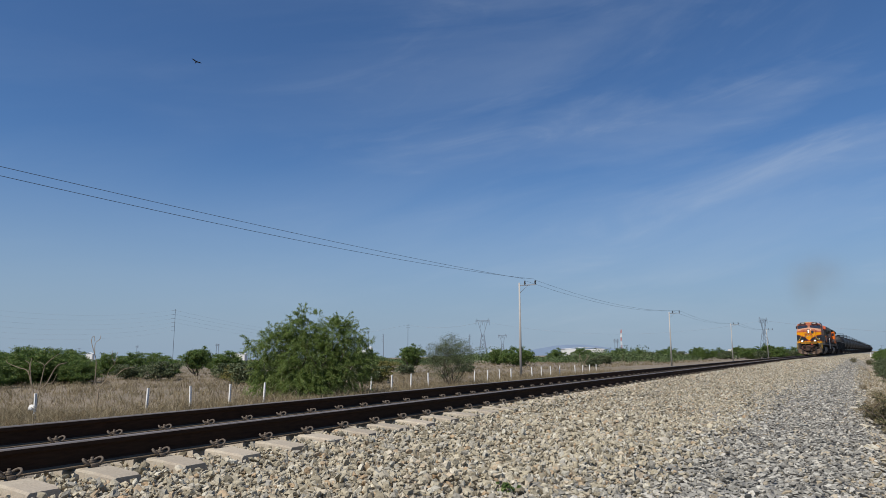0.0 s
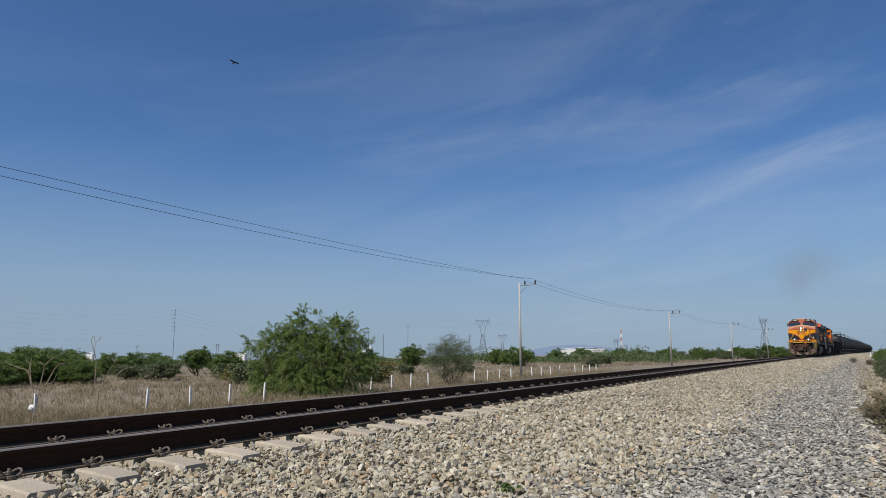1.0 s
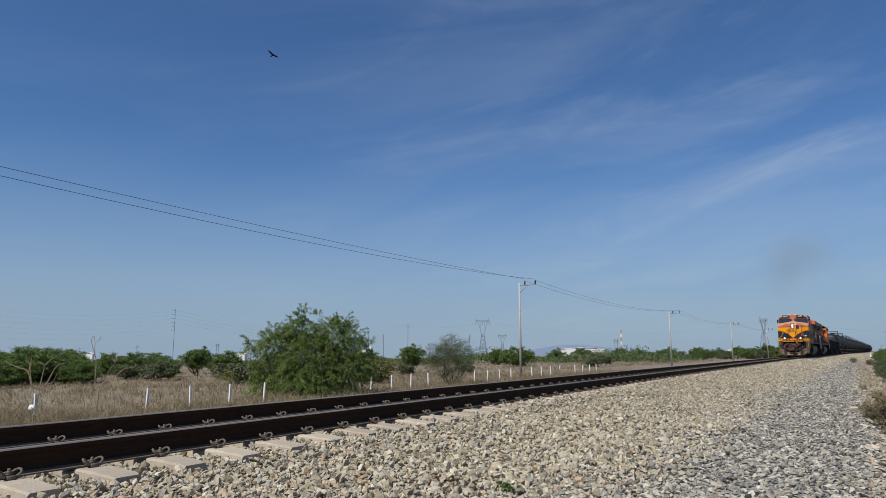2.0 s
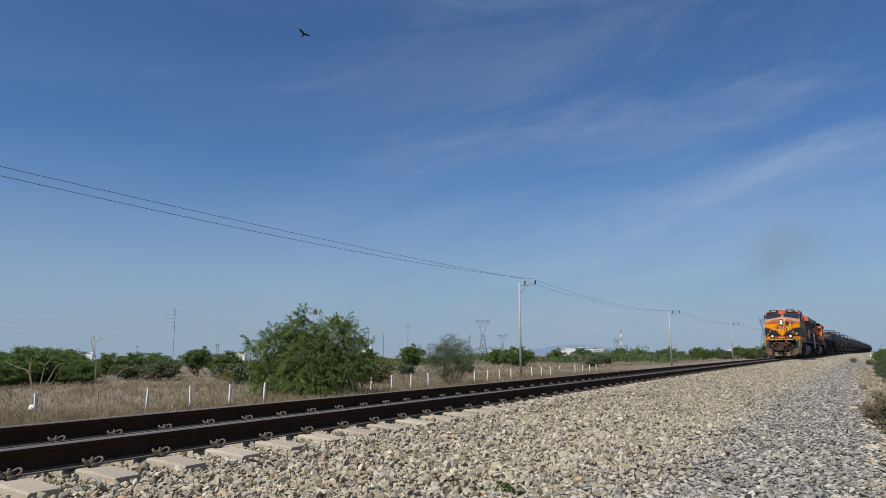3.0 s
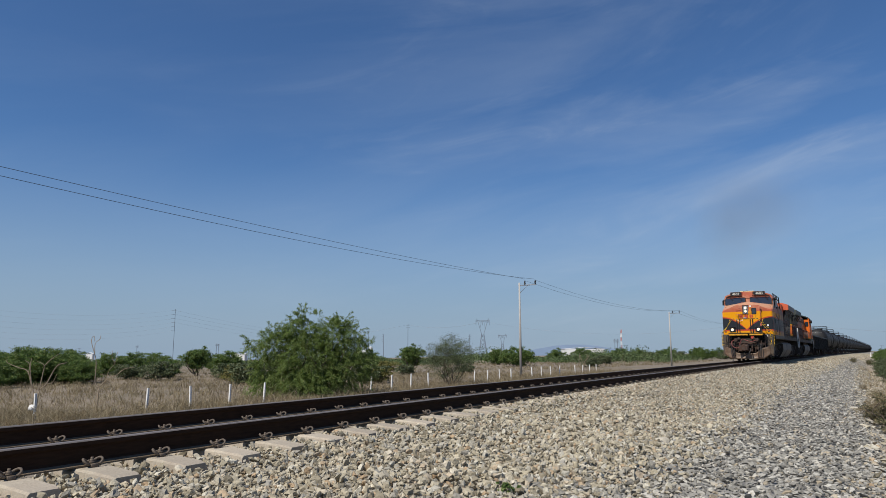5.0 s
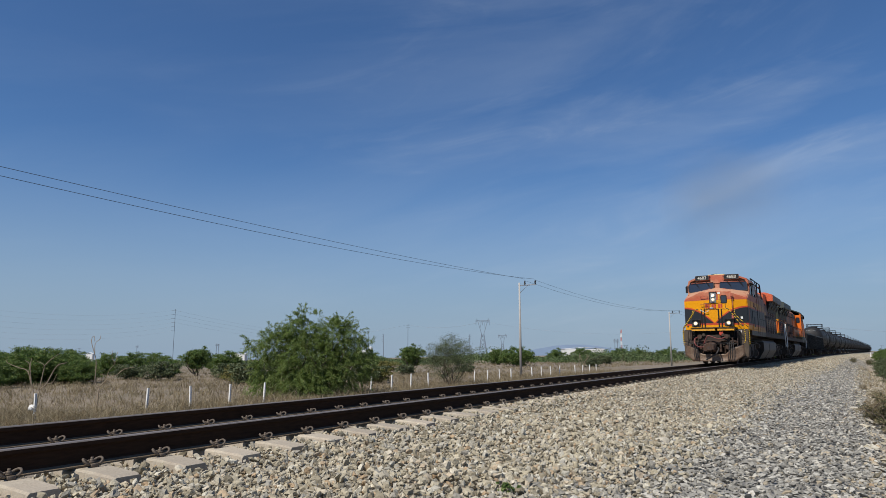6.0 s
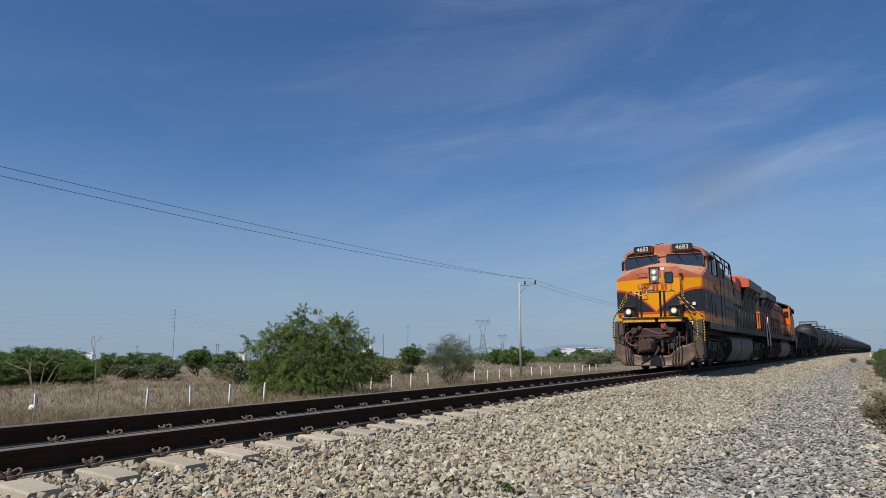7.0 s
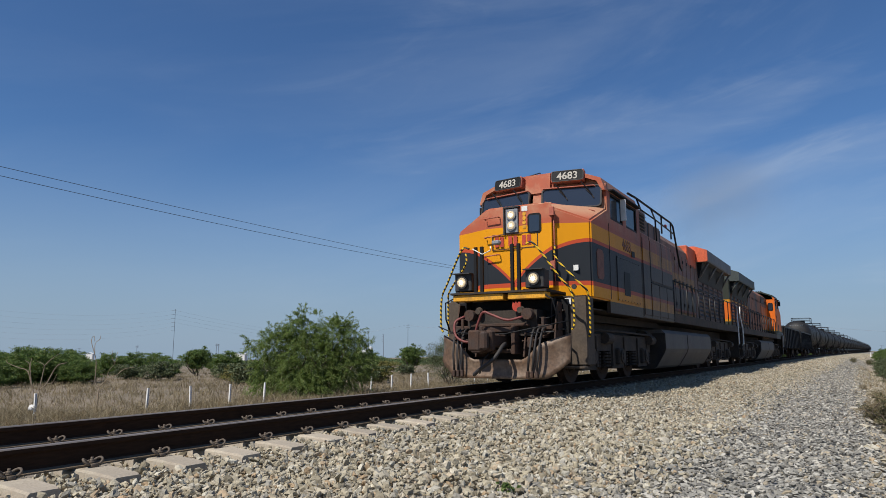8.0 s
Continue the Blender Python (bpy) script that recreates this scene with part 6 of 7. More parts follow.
place(olive, -470, 72, 0, 1.1)
for ob, b, d, turn, size in ((dense, -560, 82, 80, 1.05), (dense, -545, 64, 200, 0.8), (bush, -500, 105, 40, 1.2), (bush, -470, 110, 120, 1.25), (olive, -424, 70, 90, 1.2), (bush, -415, 78, 300, 0.7), (bush, -430, 115, 10, 1.2), (bush, -330, 95, 150, 1.1),
                             (olive, -322, 72, 30, 1.1), (pale, -300, 62, 60, 1.1), (olive, -285, 60, 240, 1.2), (pale, -100, 60, 130, 0.85), (pale, -88, 92, 10, 1.1), (olive, -60, 82, 10, 0.8), (dense, -118, 110, 70, 1.0), (olive, -115, 60, 70, 1.05), (olive, 30, 88, 33, 0.7),
                             (bush, 75, 150, 15, 1.2), (bush, 102, 135, 215, 1.35), (olive, 215, 118, 80, 1.1), (olive, 232, 150, 10, 1.3), (round_tree, 118, 170, 40, 1.0), (dense, 160, 190, 140, 1.2), (bush, 200, 200, 10, 1.4),
                             (bush, 255, 195, 80, 1.3), (dense, 285, 215, 10, 1.2), (dense, 330, 230, 190, 1.3), (bush, 372, 240, 60, 1.4), (dense, 405, 250, 20, 1.25), (round_tree, 432, 250, 20, 1.3), (dense, 458, 245, 100, 1.35), (round_tree, 478, 240, 140, 1.45), (dense, 500, 255, 10, 1.3), (bush, 520, 260, 10, 1.5), (dense, 545, 280, 100, 1.3), (dense, 567, 290, 200, 1.4)):
    place_copy(ob, b, d, turn, size)


def far_woods():
    """The low wood on the horizon: many leaf clumps of uneven height."""
    rng = np.random.default_rng(3)
    n = 1700
    bearing, depth = rng.uniform(-760, 640, n), rng.uniform(140, 620, n)
    k = bearing / 1000
    x = EYE.x + depth * (k * math.cos(YAW) - math.sin(YAW))
    y = depth * (math.cos(YAW) + k * math.sin(YAW))
    keep = (x - track_x(y) < -32)
    x, y, depth = x[keep], y[keep], depth[keep]
    n, per = len(x), 150
    h = rng.uniform(1.8, 4.0, n) * (0.8 + 0.35 * np.sin(bearing[keep] * 0.03))
    w = rng.uniform(2.0, 4.5, n)
    d = rng.normal(0, 1, (n, per, 3))
    d /= np.linalg.norm(d, axis=2)[:, :, None]
    d *= rng.random((n, per, 1)) ** 0.4
    p = np.stack([x[:, None] + d[:, :, 0] * w[:, None], y[:, None] + d[:, :, 1] * w[:, None], np.interp(x - track_x(y), U_PROFILE, Z_PROFILE)[:, None] + h[:, None] * (0.55 + 0.5 * d[:, :, 2])], -1).reshape(-1, 3)
    m = len(p)
    a, b = rng.normal(0, 1, (m, 3)), rng.normal(0, 1, (m, 3))
    a /= np.linalg.norm(a, axis=1)[:, None]
    b = np.cross(a, b)
    b /= np.linalg.norm(b, axis=1)[:, None]
    s = rng.uniform(0.12, 0.27, (m, 1))
    v = np.stack([p - a * s, p + b * s * 0.6, p + a * s, p - b * s * 0.6], 1).reshape(-1, 3)
    return mesh_stuff("far_woods", v, np.arange(m * 4).reshape(m, 4), M["far_leaf"], "low green thorn wood along the horizon", "woods")


far_woods()


def tufts(name, u_range, s_range, count, blades, tall, wide, lean, material, label, seed, power=1.0):
    """Tufts of dry grass: single curved blades in two pieces."""
    rng = np.random.default_rng(seed)
    u = u_range[0] + (u_range[1] - u_range[0]) * rng.random(count) ** power
    s = rng.uniform(*s_range, count)
    x = np.interp(s, S_TABLE, X_TABLE) + u
    z = np.array([ground_z(a, b) for a, b in zip(u, s)])
    n = count * blades
    size = np.repeat(rng.uniform(0.5, 1.15, count), blades) * rng.uniform(0.6, 1.2, n) * tall
    base = np.repeat(np.stack([x, s, z], -1), blades, 0)
    base[:, :2] += rng.normal(0, 0.13, (n, 2))
    way = rng.normal(0, lean, (n, 3))
    way[:, 2] = 1
    tip = base + way * size[:, None]
    bow = way.copy()
    bow[:, :2] *= 0.45
    mid = base + bow * size[:, None] * 0.55
    side = rng.normal(0, 1, (n, 3))
    side[:, 2] = 0
    side *= wide / np.linalg.norm(side, axis=1)[:, None]
    v = np.stack([base - side, base + side, mid + side * 0.8, mid - side * 0.8, tip], 1).reshape(-1, 3)
    o = np.arange(n)[:, None] * 5
    f = np.concatenate([o + [0, 1, 2], o + [0, 2, 3], o + [3, 2, 4]], 1).reshape(-1, 3)
    return mesh_stuff(name, v, f, material, label, "grass")


DRY = "dry straw-coloured grass of the field"
tufts("dry_grass", (-20, -62), (4, 75), 5200, 9, 0.42, 0.010, 0.75, M["dry"], DRY, 1, 1.3)
tufts("dry_grass_far", (-30, -130), (20, 210), 4200, 8, 0.45, 0.022, 0.75, M["dry"], DRY, 2, 1.3)
tufts("tall_dry_grass", (-11, -25), (-2, 16), 1100, 16, 0.85, 0.009, 0.62, M["dry"], "tall reddish dry grass on the bank beyond the track", 3)
tufts("bank_grass", (-12, -24), (14, 90), 3000, 10, 0.66, 0.010, 0.6, M["dry"], "tall dry grass along the fence", 4)
tufts("fence_grass", (-18.5, -22.4), (13, 62), 1500, 10, 0.46, 0.009, 0.6, M["dry"], "dense dry grass hiding the foot of the fence", 8)
tufts("verge_grass", (5.95, 8.5), (11, 60), 380, 10, 0.20, 0.005, 0.5, M["dry"], "dry grass on the road's edge", 6)


def bare_tree(name, label, height, seed, at, spread=0.5):
    rnd = random.Random(seed)
    bm, tips = bmesh.new(), []
    tube(bm, [(0, 0, -0.1), (0.03, 0.02, height * 0.25), (-0.02, 0.0, height * 0.45)], 0.045, 6, 0.034)
    for k in range(5):
        a = 2 * math.pi * (k + rnd.random() * 0.5) / 4
        limb(bm, (-0.02 + 0.01 * k, 0, height * (0.40 - 0.04 * k)), (math.cos(a) * spread, math.sin(a) * spread, 1), height * 0.36, 0.024, 2, tips, rnd, 0.32, 2, 0.009)
    ob = tagged(part(name, bm, M["dead_wood"], smooth=True), label, "tree")
    place(ob, *at)
    return ob


def sapling(label, lines, at):
    """A leafless sapling of a few crooked tapering branches: (start and end radius, points of x and z)."""
    bm = bmesh.new()
    for thick, thin, points in lines:
        tube(bm, smooth_line([(0.72 * x, 0.15 * x, z) for x, z in points], 4), 0.72 * thick, 6, 0.62 * thin)
    ob = tagged(part("bare_sapling", bm, M["dead_wood"], smooth=True), label, "tree")
    place(ob, *at)
    ob.matrix_basis = ob.matrix_basis @ pose(0, 0, 0, 0, 0, math.degrees(YAW))
    return ob


sapling("leafless pale sapling with a hooked top, in dry grass", [(0.06, 0.045, [(-0.08, -0.2), (0.04, 0.5), (0.08, 1.25)]), (0.042, 0.02, [(0.08, 1.2), (-0.16, 1.45), (-0.18, 2.3), (-0.3, 2.7)]), (0.024, 0.012, [(-0.25, 2.6), (-0.55, 3.3), (-0.42, 3.55), (-0.36, 3.3)]), (0.022, 0.012, [(-0.3, 2.7), (-0.32, 3.2), (-0.06, 3.4), (-0.05, 3.55)]),
        (0.036, 0.012, [(0.1, 1.25), (0.55, 1.6), (1.0, 1.75), (1.5, 2.05), (2.1, 2.1)]), (0.018, 0.010, [(0.45, 1.55), (0.6, 2.0), (0.9, 2.3), (1.0, 2.8)]), (0.016, 0.010, [(0.9, 2.3), (0.7, 2.6), (0.72, 2.9)]), (0.024, 0.012, [(0.0, 0.35), (0.4, 0.6), (0.9, 0.8)])], (-508, 31))
sapling("leafless spreading sapling beside a white fence post", [(0.055, 0.04, [(0.0, -0.2), (0.0, 0.6), (-0.14, 1.1)]), (0.045, 0.018, [(0.02, 0.5), (0.12, 1.2), (0.45, 1.5), (0.9, 2.2), (1.4, 2.35)]), (0.036, 0.014, [(-0.1, 1.0), (-0.3, 1.5), (-0.45, 2.2), (-0.4, 2.55)]), (0.032, 0.012, [(-0.3, 1.4), (-0.55, 2.0), (-1.0, 2.15), (-1.6, 2.35), (-1.65, 2.5)]),
        (0.03, 0.012, [(0.1, 1.2), (0.22, 1.9), (0.25, 2.25), (-0.1, 2.4)]), (0.022, 0.012, [(0.24, 2.2), (0.6, 2.5), (0.95, 2.7)]), (0.022, 0.012, [(-0.5, 1.9), (-0.5, 2.3), (-0.75, 2.45)]), (0.02, 0.01, [(0.45, 1.5), (0.75, 1.55), (0.95, 1.9)])], (-596, 28))
bare_tree("bare_sapling", "dry leafless bush in the far grass", 2.6, 12, (203, 96), 0.9)

# weeds and shrubs along the road's edge
verge = shrub("verge_shrub", "low grey-green shrub on the bank of the gravel road", "shrub", 0.95, 1.3, 110, 40, 0.07, 0.014, M["leaf_olive"], 61, 7, 0.012, 0.04, "shrubs of the verge")
verge.matrix_basis = at_ground(6.42, 12.4, 0, 0.9)
dry_verge = shrub("verge_shrub", "dry reddish brown shrub on the bank of the gravel road", "shrub", 0.85, 1.3, 100, 40, 0.075, 0.013, M["dry"], 63, 8, 0.012, 0.04, "shrubs of the verge")
dry_verge.matrix_basis = at_ground(6.85, 12.0, 0, 0.85)
green = shrub("verge_shrub", "low grey-green leafy shrub on the bank of the gravel road", "shrub", 1.2, 1.9, 110, 32, 0.10, 0.03, M["leaf_grey"], 67, 6, 0.015, 0.03, "shrubs of the verge")
green.matrix_basis = at_ground(8.0, 36, 0, 0.9)
for ob, u, s, turn, size in ((dry_verge, 6.12, 13.4, 60, 0.62), (verge, 6.62, 13.2, 120, 0.95), (dry_verge, 6.30, 14.6, 10, 0.7), (dry_verge, 6.55, 11.3, 200, 0.7), (dry_verge, 6.35, 21.5, 40, 0.42), (dry_verge, 6.05, 23.0, 90, 0.32), (dry_verge, 6.6, 23.0, 140, 0.5), (dry_verge, 7.0, 26.5, 10, 0.6), (green, 7.6, 41, 130, 1.0), (green, 7.7, 47, 200, 1.0), (green, 7.4, 53, 20, 0.8), (green, 8.3, 58, 120, 1.2),
                             (green, 8.6, 68, 10, 1.3), (green, 9.6, 85, 90, 1.6), (green, 10.5, 110, 20, 1.9), (green, 12, 140, 60, 2.1), (green, 14, 180, 10, 2.4), (verge, 5.7, 70, 0, 0.6), (verge, 5.75, 66, 80, 0.45), (verge, 6.9, 84, 90, 0.8), (green, 7.0, 90, 30, 0.6), (green, 16, 230, 70, 2.8)):
    copy_thing(ob, at_ground(u, s, turn, size))
edge_rnd = random.Random(17)
for k in range(34):
    s = 44 + 3.6 * k + edge_rnd.uniform(-2, 2)
    copy_thing(green if k % 4 else verge, at_ground(5.95 + 0.032 * (s - 15) + edge_rnd.random() * (0.5 + 0.012 * s), s, edge_rnd.uniform(0, 360), edge_rnd.uniform(0.5, 0.9) * (1 + 0.006 * s)))
for ob, b, d, turn, size in ((olive, 270, 185, 10, 1.5), (olive, 300, 200, 80, 1.6), (bush, 318, 205, 10, 1.1), (olive, 345, 215, 140, 1.7), (bush, 385, 225, 20, 1.2), (olive, 415, 225, 60, 1.7), (bush, 445, 232, 230, 1.3), (olive, 468, 228, 10, 1.7), (bush, 490, 236, 110, 1.4), (olive, 510, 240, 10, 1.8), (bush, 532, 250, 70, 1.4), (olive, 555, 262, 10, 1.9)):
    place_copy(ob, b, d, turn, size)
for u, s, turn, size in ((9.0, 104, 10, 0.5), (9.4, 118, 80, 0.55), (8.5, 136, 200, 0.55), (9.8, 150, 130, 0.7), (8.7, 166, 20, 0.65), (10.2, 184, 250, 0.8), (8.9, 200, 300, 0.75), (10.6, 222, 61, 0.9), (9.2, 240, 151, 0.85), (11.0, 262, 40, 1.0), (9.6, 290, 100, 1.0)):
    copy_thing(bush if turn % 3 else dense, at_ground(u, s, turn, size))
weed = shrub("weed", "small green weed growing out of the gravel", "weed", 0.10, 0.16, 24, 14, 0.028, 0.012, M["leaf"], 71, 4, 0.002, 0.1)
weed.matrix_basis = pose(3.72, 4.29, -0.31)


def twig(at, points, label):
    bm = bmesh.new()
    for line, r in points:
        tube(bm, line, r, 5, r * 0.5)
    ob = tagged(part("twig", bm, M["dead_wood"]), label, "twig")
    ob.matrix_basis = pose(*at)


twig((4.02, 5.27, -0.33), [([(0, 0, 0), (0.01, 0.02, 0.12), (0.03, 0.03, 0.22)], 0.004), ([(0.01, 0.02, 0.10), (-0.02, 0.05, 0.2)], 0.003)], "thin upright dry twig in the gravel")
twig((3.83, 7.7, -0.33), [([(0, 0, 0), (-0.03, 0.04, 0.12), (-0.14, 0.06, 0.3)], 0.004), ([(0, 0, 0), (0.04, 0.02, 0.16), (0.05, 0.04, 0.3)], 0.004), ([(-0.03, 0.04, 0.12), (0.0, 0.06, 0.22)], 0.003)], "forked dry twig in the gravel")
twig((3.78, 4.55, -0.275), [([(0, 0, 0.01), (-0.10, 0.05, 0.03), (-0.2, 0.08, 0.02)], 0.007)], "pale dry stick lying on the gravel")
twig((4.22, 9.1, -0.27), [([(0, 0, 0.01), (-0.10, 0.04, 0.02), (-0.24, 0.07, 0.015)], 0.008)], "pale dry stick lying on the gravel")
twig((3.86, 4.62, -0.31), [([(0, 0, 0), (0.03, 0.0, 0.05), (0.08, 0.02, 0.09)], 0.002), ([(0, 0, 0), (-0.02, 0.02, 0.06), (-0.05, 0.02, 0.10)], 0.002), ([(0.02, 0, 0), (0.05, -0.02, 0.04), (0.12, -0.02, 0.06)], 0.002)], "small dry weed stalks in the gravel")

# ---- fence, poles, wires, towers, far buildings ----
def fence():
    ob = thing("fence", "row of short white concrete fence posts in dry grass", "fence")
    first = None
    for s in [15.1] + [20.05 + 2.4 * k for k in range(27) if k < 4 or k in (7, 8, 9, 10) or (k > 12 and k % 5 != 2)]:
        u = -22.0
        if first is None:
            bm = bmesh.new()
            prism(bm, [(-0.042, -0.04), (0.042, -0.04), (0.046, 0.04), (-0.046, 0.04)], -0.25, 1.16, "z")
            first = q = part("post", bm, M["white_post"], ob)
        else:
            q = new("post", first.data)
            q.parent = ob
        p = on_track(s, u)
        q.matrix_basis = pose(p.x, p.y, ground_z(u, s), random.uniform(-3, 3), random.uniform(-3, 3), random.uniform(-10, 10))
    return ob


fence()
bm = bmesh.new()
bmesh.ops.create_icosphere(bm, subdivisions=2, radius=0.13)
for v in bm.verts:
    v.co *= 1 + 0.5 * noise.noise(v.co * 6)
bag = tagged(part("plastic_bag", bm, M["white_post"]), "crumpled white bag caught by a fence post", "bag")
bag.matrix_basis = at_ground(-22.12, 15.02) @ pose(0, 0, 0.6)

POLE_S = [1.8, 63.6, 126.1, 186.0, 243.6]
POLE_U = -23.4


def pole_foot(s):
    """The row of poles keeps bending where the track runs straight."""
    return on_track(s, POLE_U + 0.000125 * s * s - float(track_x(s)))


POLE_TOP = 9.75


def utility_pole(s):
    ob = thing("utility_pole", "slender pale concrete utility pole with a steel crossarm", "utility pole", "poles along the track")
    part("shaft", tube(bmesh.new(), [(0, 0, -0.3), (0, 0, 5), (0, 0, POLE_TOP)], 0.14, 10, 0.085), M["pole_concrete"], ob, smooth=True)
    part("crossarm", boxes((-0.12, 1.85, -0.05, 0.05, POLE_TOP - 0.32, POLE_TOP - 0.22), bevel=0.01), M["galv"], ob)
    bar("arm_brace", [(0.08, 0, POLE_TOP - 1.05), (0.95, 0, POLE_TOP - 0.3)], 0.02, M["galv"], ob)
    for x in (0.62, 1.78):
        bm = bmesh.new()
        for k, r in enumerate((0.07, 0.11, 0.08, 0.10, 0.06)):
            disc(bm, (x, 0, POLE_TOP - 0.18 + 0.085 * k), r, 0.08, "z", 10, 0.8)
        part("insulator", bm, M["dark_metal"], ob)
    p = pole_foot(s)
    ob.matrix_basis = pose(p.x, p.y, ground_z(POLE_U, s))
    return ob


for s in POLE_S:
    utility_pole(s)


def span(name, label, a, b, sag, radius, material):
    """A wire that hangs between two points."""
    a, b = Vector(a), Vector(b)
    pts = [a.lerp(b, t / 24) - Vector((0, 0, 4 * sag * (t / 24) * (1 - t / 24))) for t in range(25)]
    return tagged(part(name, tube(bmesh.new(), pts, radius, 4), material), label, "wire")


for sa, sb in zip(POLE_S, POLE_S[1:]):
    for x in (0.62, 1.78):
        a, b = pole_foot(sa), pole_foot(sb)
        a.z, b.z = ground_z(POLE_U, sa) + POLE_TOP + 0.2, ground_z(POLE_U, sb) + POLE_TOP + 0.2
        a.x, b.x = a.x + x, b.x + x
        sag = 1.0
        if sa < 10:
            a.z, b.z, sag = (8.24, 8.05, 0.37) if x < 1 else (7.68, 7.97, 0.70)
        span("power_line", "thin dark power line hanging between the utility poles", a, b, sag, 0.011, M["wire"])

# distance haze is mixed into these colours: bluish steel, still paler wire
M["haze_steel"] = surface("haze_tinted_steel", (0.15, 0.175, 0.21), 0.8, 0.0, spread=0.1, bump=0)
M["haze_wire"] = surface("haze_tinted_wire", (0.30, 0.34, 0.40), 0.8, 0.0, spread=0.1, bump=0)
M["mast_red"] = surface("mast_red", (0.5, 0.2, 0.17), 0.8, 0.0, spread=0.1, bump=0)


def far_place(bearing, depth, z=-2.3):
    k = bearing / 1000
    return Vector((EYE.x + depth * (k * math.cos(YAW) - math.sin(YAW)), depth * (math.cos(YAW) + k * math.sin(YAW)), z))


def footing(bearing, depth):
    """A far place on the ground, and how much deeper it lies than the near field."""
    p = far_place(bearing, depth)
    p.z = ground_z(p.x - float(track_x(p.y)), p.y) - 0.3
    return p, -2.3 - p.z


def lattice_tower(bearing, depth, height, turn):
    """Steel pylon: four legs to a waist, a V head, a crossbeam with peaks."""
    ob = thing("lattice_tower", "grey lattice steel power pylon far across the plain", "pylon", "far power pylons")
    p, deeper = footing(bearing, depth)
    height += deeper
    r = 0.00016 * depth + 0.06
    bm = bmesh.new()
    w, waist, top = height * 0.11, height * 0.62, height * 0.92
    for sx in (-1, 1):
        for sy in (-1, 1):
            tube(bm, [(sx * w, sy * w, 0), (sx * w * 0.28, sy * w * 0.28, waist)], r, 4)
    for k in range(6):
        z0, z1 = waist * k / 6, waist * (k + 1) / 6
        a0, a1 = w * (1 - 0.72 * k / 6), w * (1 - 0.72 * (k + 1) / 6)
        for sy in (-1, 1):
            tube(bm, [(-a0, sy * a0, z0), (a1, sy * a1, z1)], r * 0.6, 4)
            tube(bm, [(a0, sy * a0, z0), (-a1, sy * a1, z1)], r * 0.6, 4)
            tube(bm, [(sy * a0, -a0, z0), (sy * a1, a1, z1)], r * 0.6, 4)
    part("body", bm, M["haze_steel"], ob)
    bm = bmesh.new()
    for sx in (-1, 1):
        for d in (-0.3, 0.3):
            tube(bm, [(sx * w * 0.25, d, waist), (sx * w * 1.05, d, top)], r, 4)
            tube(bm, [(sx * w * 0.6, d, waist + (top - waist) * 0.45), (sx * w * 0.3, d, top)], r * 0.6, 4)
        tube(bm, [(sx * w * 1.05, 0, top), (sx * w * 1.3, 0, height)], r * 0.8, 4)
        tube(bm, [(sx * w * 1.3, 0, height), (sx * w * 1.6, 0, top)], r * 0.6, 4)
    part("head", bm, M["haze_steel"], ob)
    bm = bmesh.new()
    for z in (top, top + height * 0.03):
        tube(bm, [(-w * 1.6, 0, z), (w * 1.6, 0, z)], r, 4)
    for k in range(8):
        x = -w * 1.6 + w * 0.4 * k
        tube(bm, [(x, 0, top), (x + w * 0.4, 0, top + height * 0.03)], r * 0.6, 4)
    part("crossbeam", bm, M["haze_steel"], ob)
    for x in (-w * 1.5, 0, w * 1.5):
        bar("insulator_string", [(x, 0, top), (x, 0, top - height * 0.08)], r, M["haze_steel"], ob)
    ob.matrix_basis = pose(p.x, p.y, p.z, 0, 0, turn)
    return ob


lattice_tower(58.5, 640, 33.5, 20)
lattice_tower(87.5, 1080, 30.0, 20)
lattice_tower(474, 610, 33.0, 60)
lattice_tower(-291, 1300, 21.0, 30)


def steel_pole(bearing, depth, height, arms, turn=30, arm=2.0):
    ob = thing("transmission_pole", "tall thin steel transmission pole on the far plain", "transmission pole", "far transmission poles")
    p, deeper = footing(bearing, depth)
    height += deeper
    r = 0.00045 * depth
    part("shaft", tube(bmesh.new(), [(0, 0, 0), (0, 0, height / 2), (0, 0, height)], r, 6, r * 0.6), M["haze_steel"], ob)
    for k in range(arms):
        z = height - (height - deeper) * (0.03 + 0.085 * k)
        bar("arm", [(-arm, 0, z), (arm if arms < 5 else 0, 0, z)], r * 0.45, M["haze_steel"], ob)
    ob.matrix_basis = pose(p.x, p.y, p.z, 0, 0, turn)
    return ob


for b, d, h, n in ((-397.5, 370, 26.2, 6), (-88, 820, 23.5, 5), (-52, 760, 33.0, 2), (-334, 900, 13.5, 3), (-331, 900, 13.0, 3), (-451, 900, 11.0, 3), (-536, 1000, 8.5, 2), (-567, 900, 5.5, 2), (39, 900, 25.0, 4), (253, 900, 19, 4), (257, 900, 19, 4), (-110, 800, 27, 1), (646, 700, 8, 1)):
    steel_pole(b, d, h, n)
mast = thing("radio_mast", "red and white banded lattice radio mast far off", "mast")
for k in range(7):
    bm = bmesh.new()
    for sx, sy in ((-1, -1), (1, -1), (0, 1)):
        tube(bm, [(sx * 0.7, sy * 0.7, 4 * k), (sx * 0.7, sy * 0.7, 4 * k + 4)], 0.22, 4)
    tube(bm, [(-0.7, -0.7, 4 * k), (0.7, -0.7, 4 * k + 4)], 0.15, 4)
    part("section", bm, M["white_post"] if k % 2 else M["mast_red"], mast)
foot, deeper = footing(263, 800)
mast.matrix_basis = Matrix.Translation(foot) @ Matrix.Diagonal((1, 1, (28 + deeper) / 28, 1))

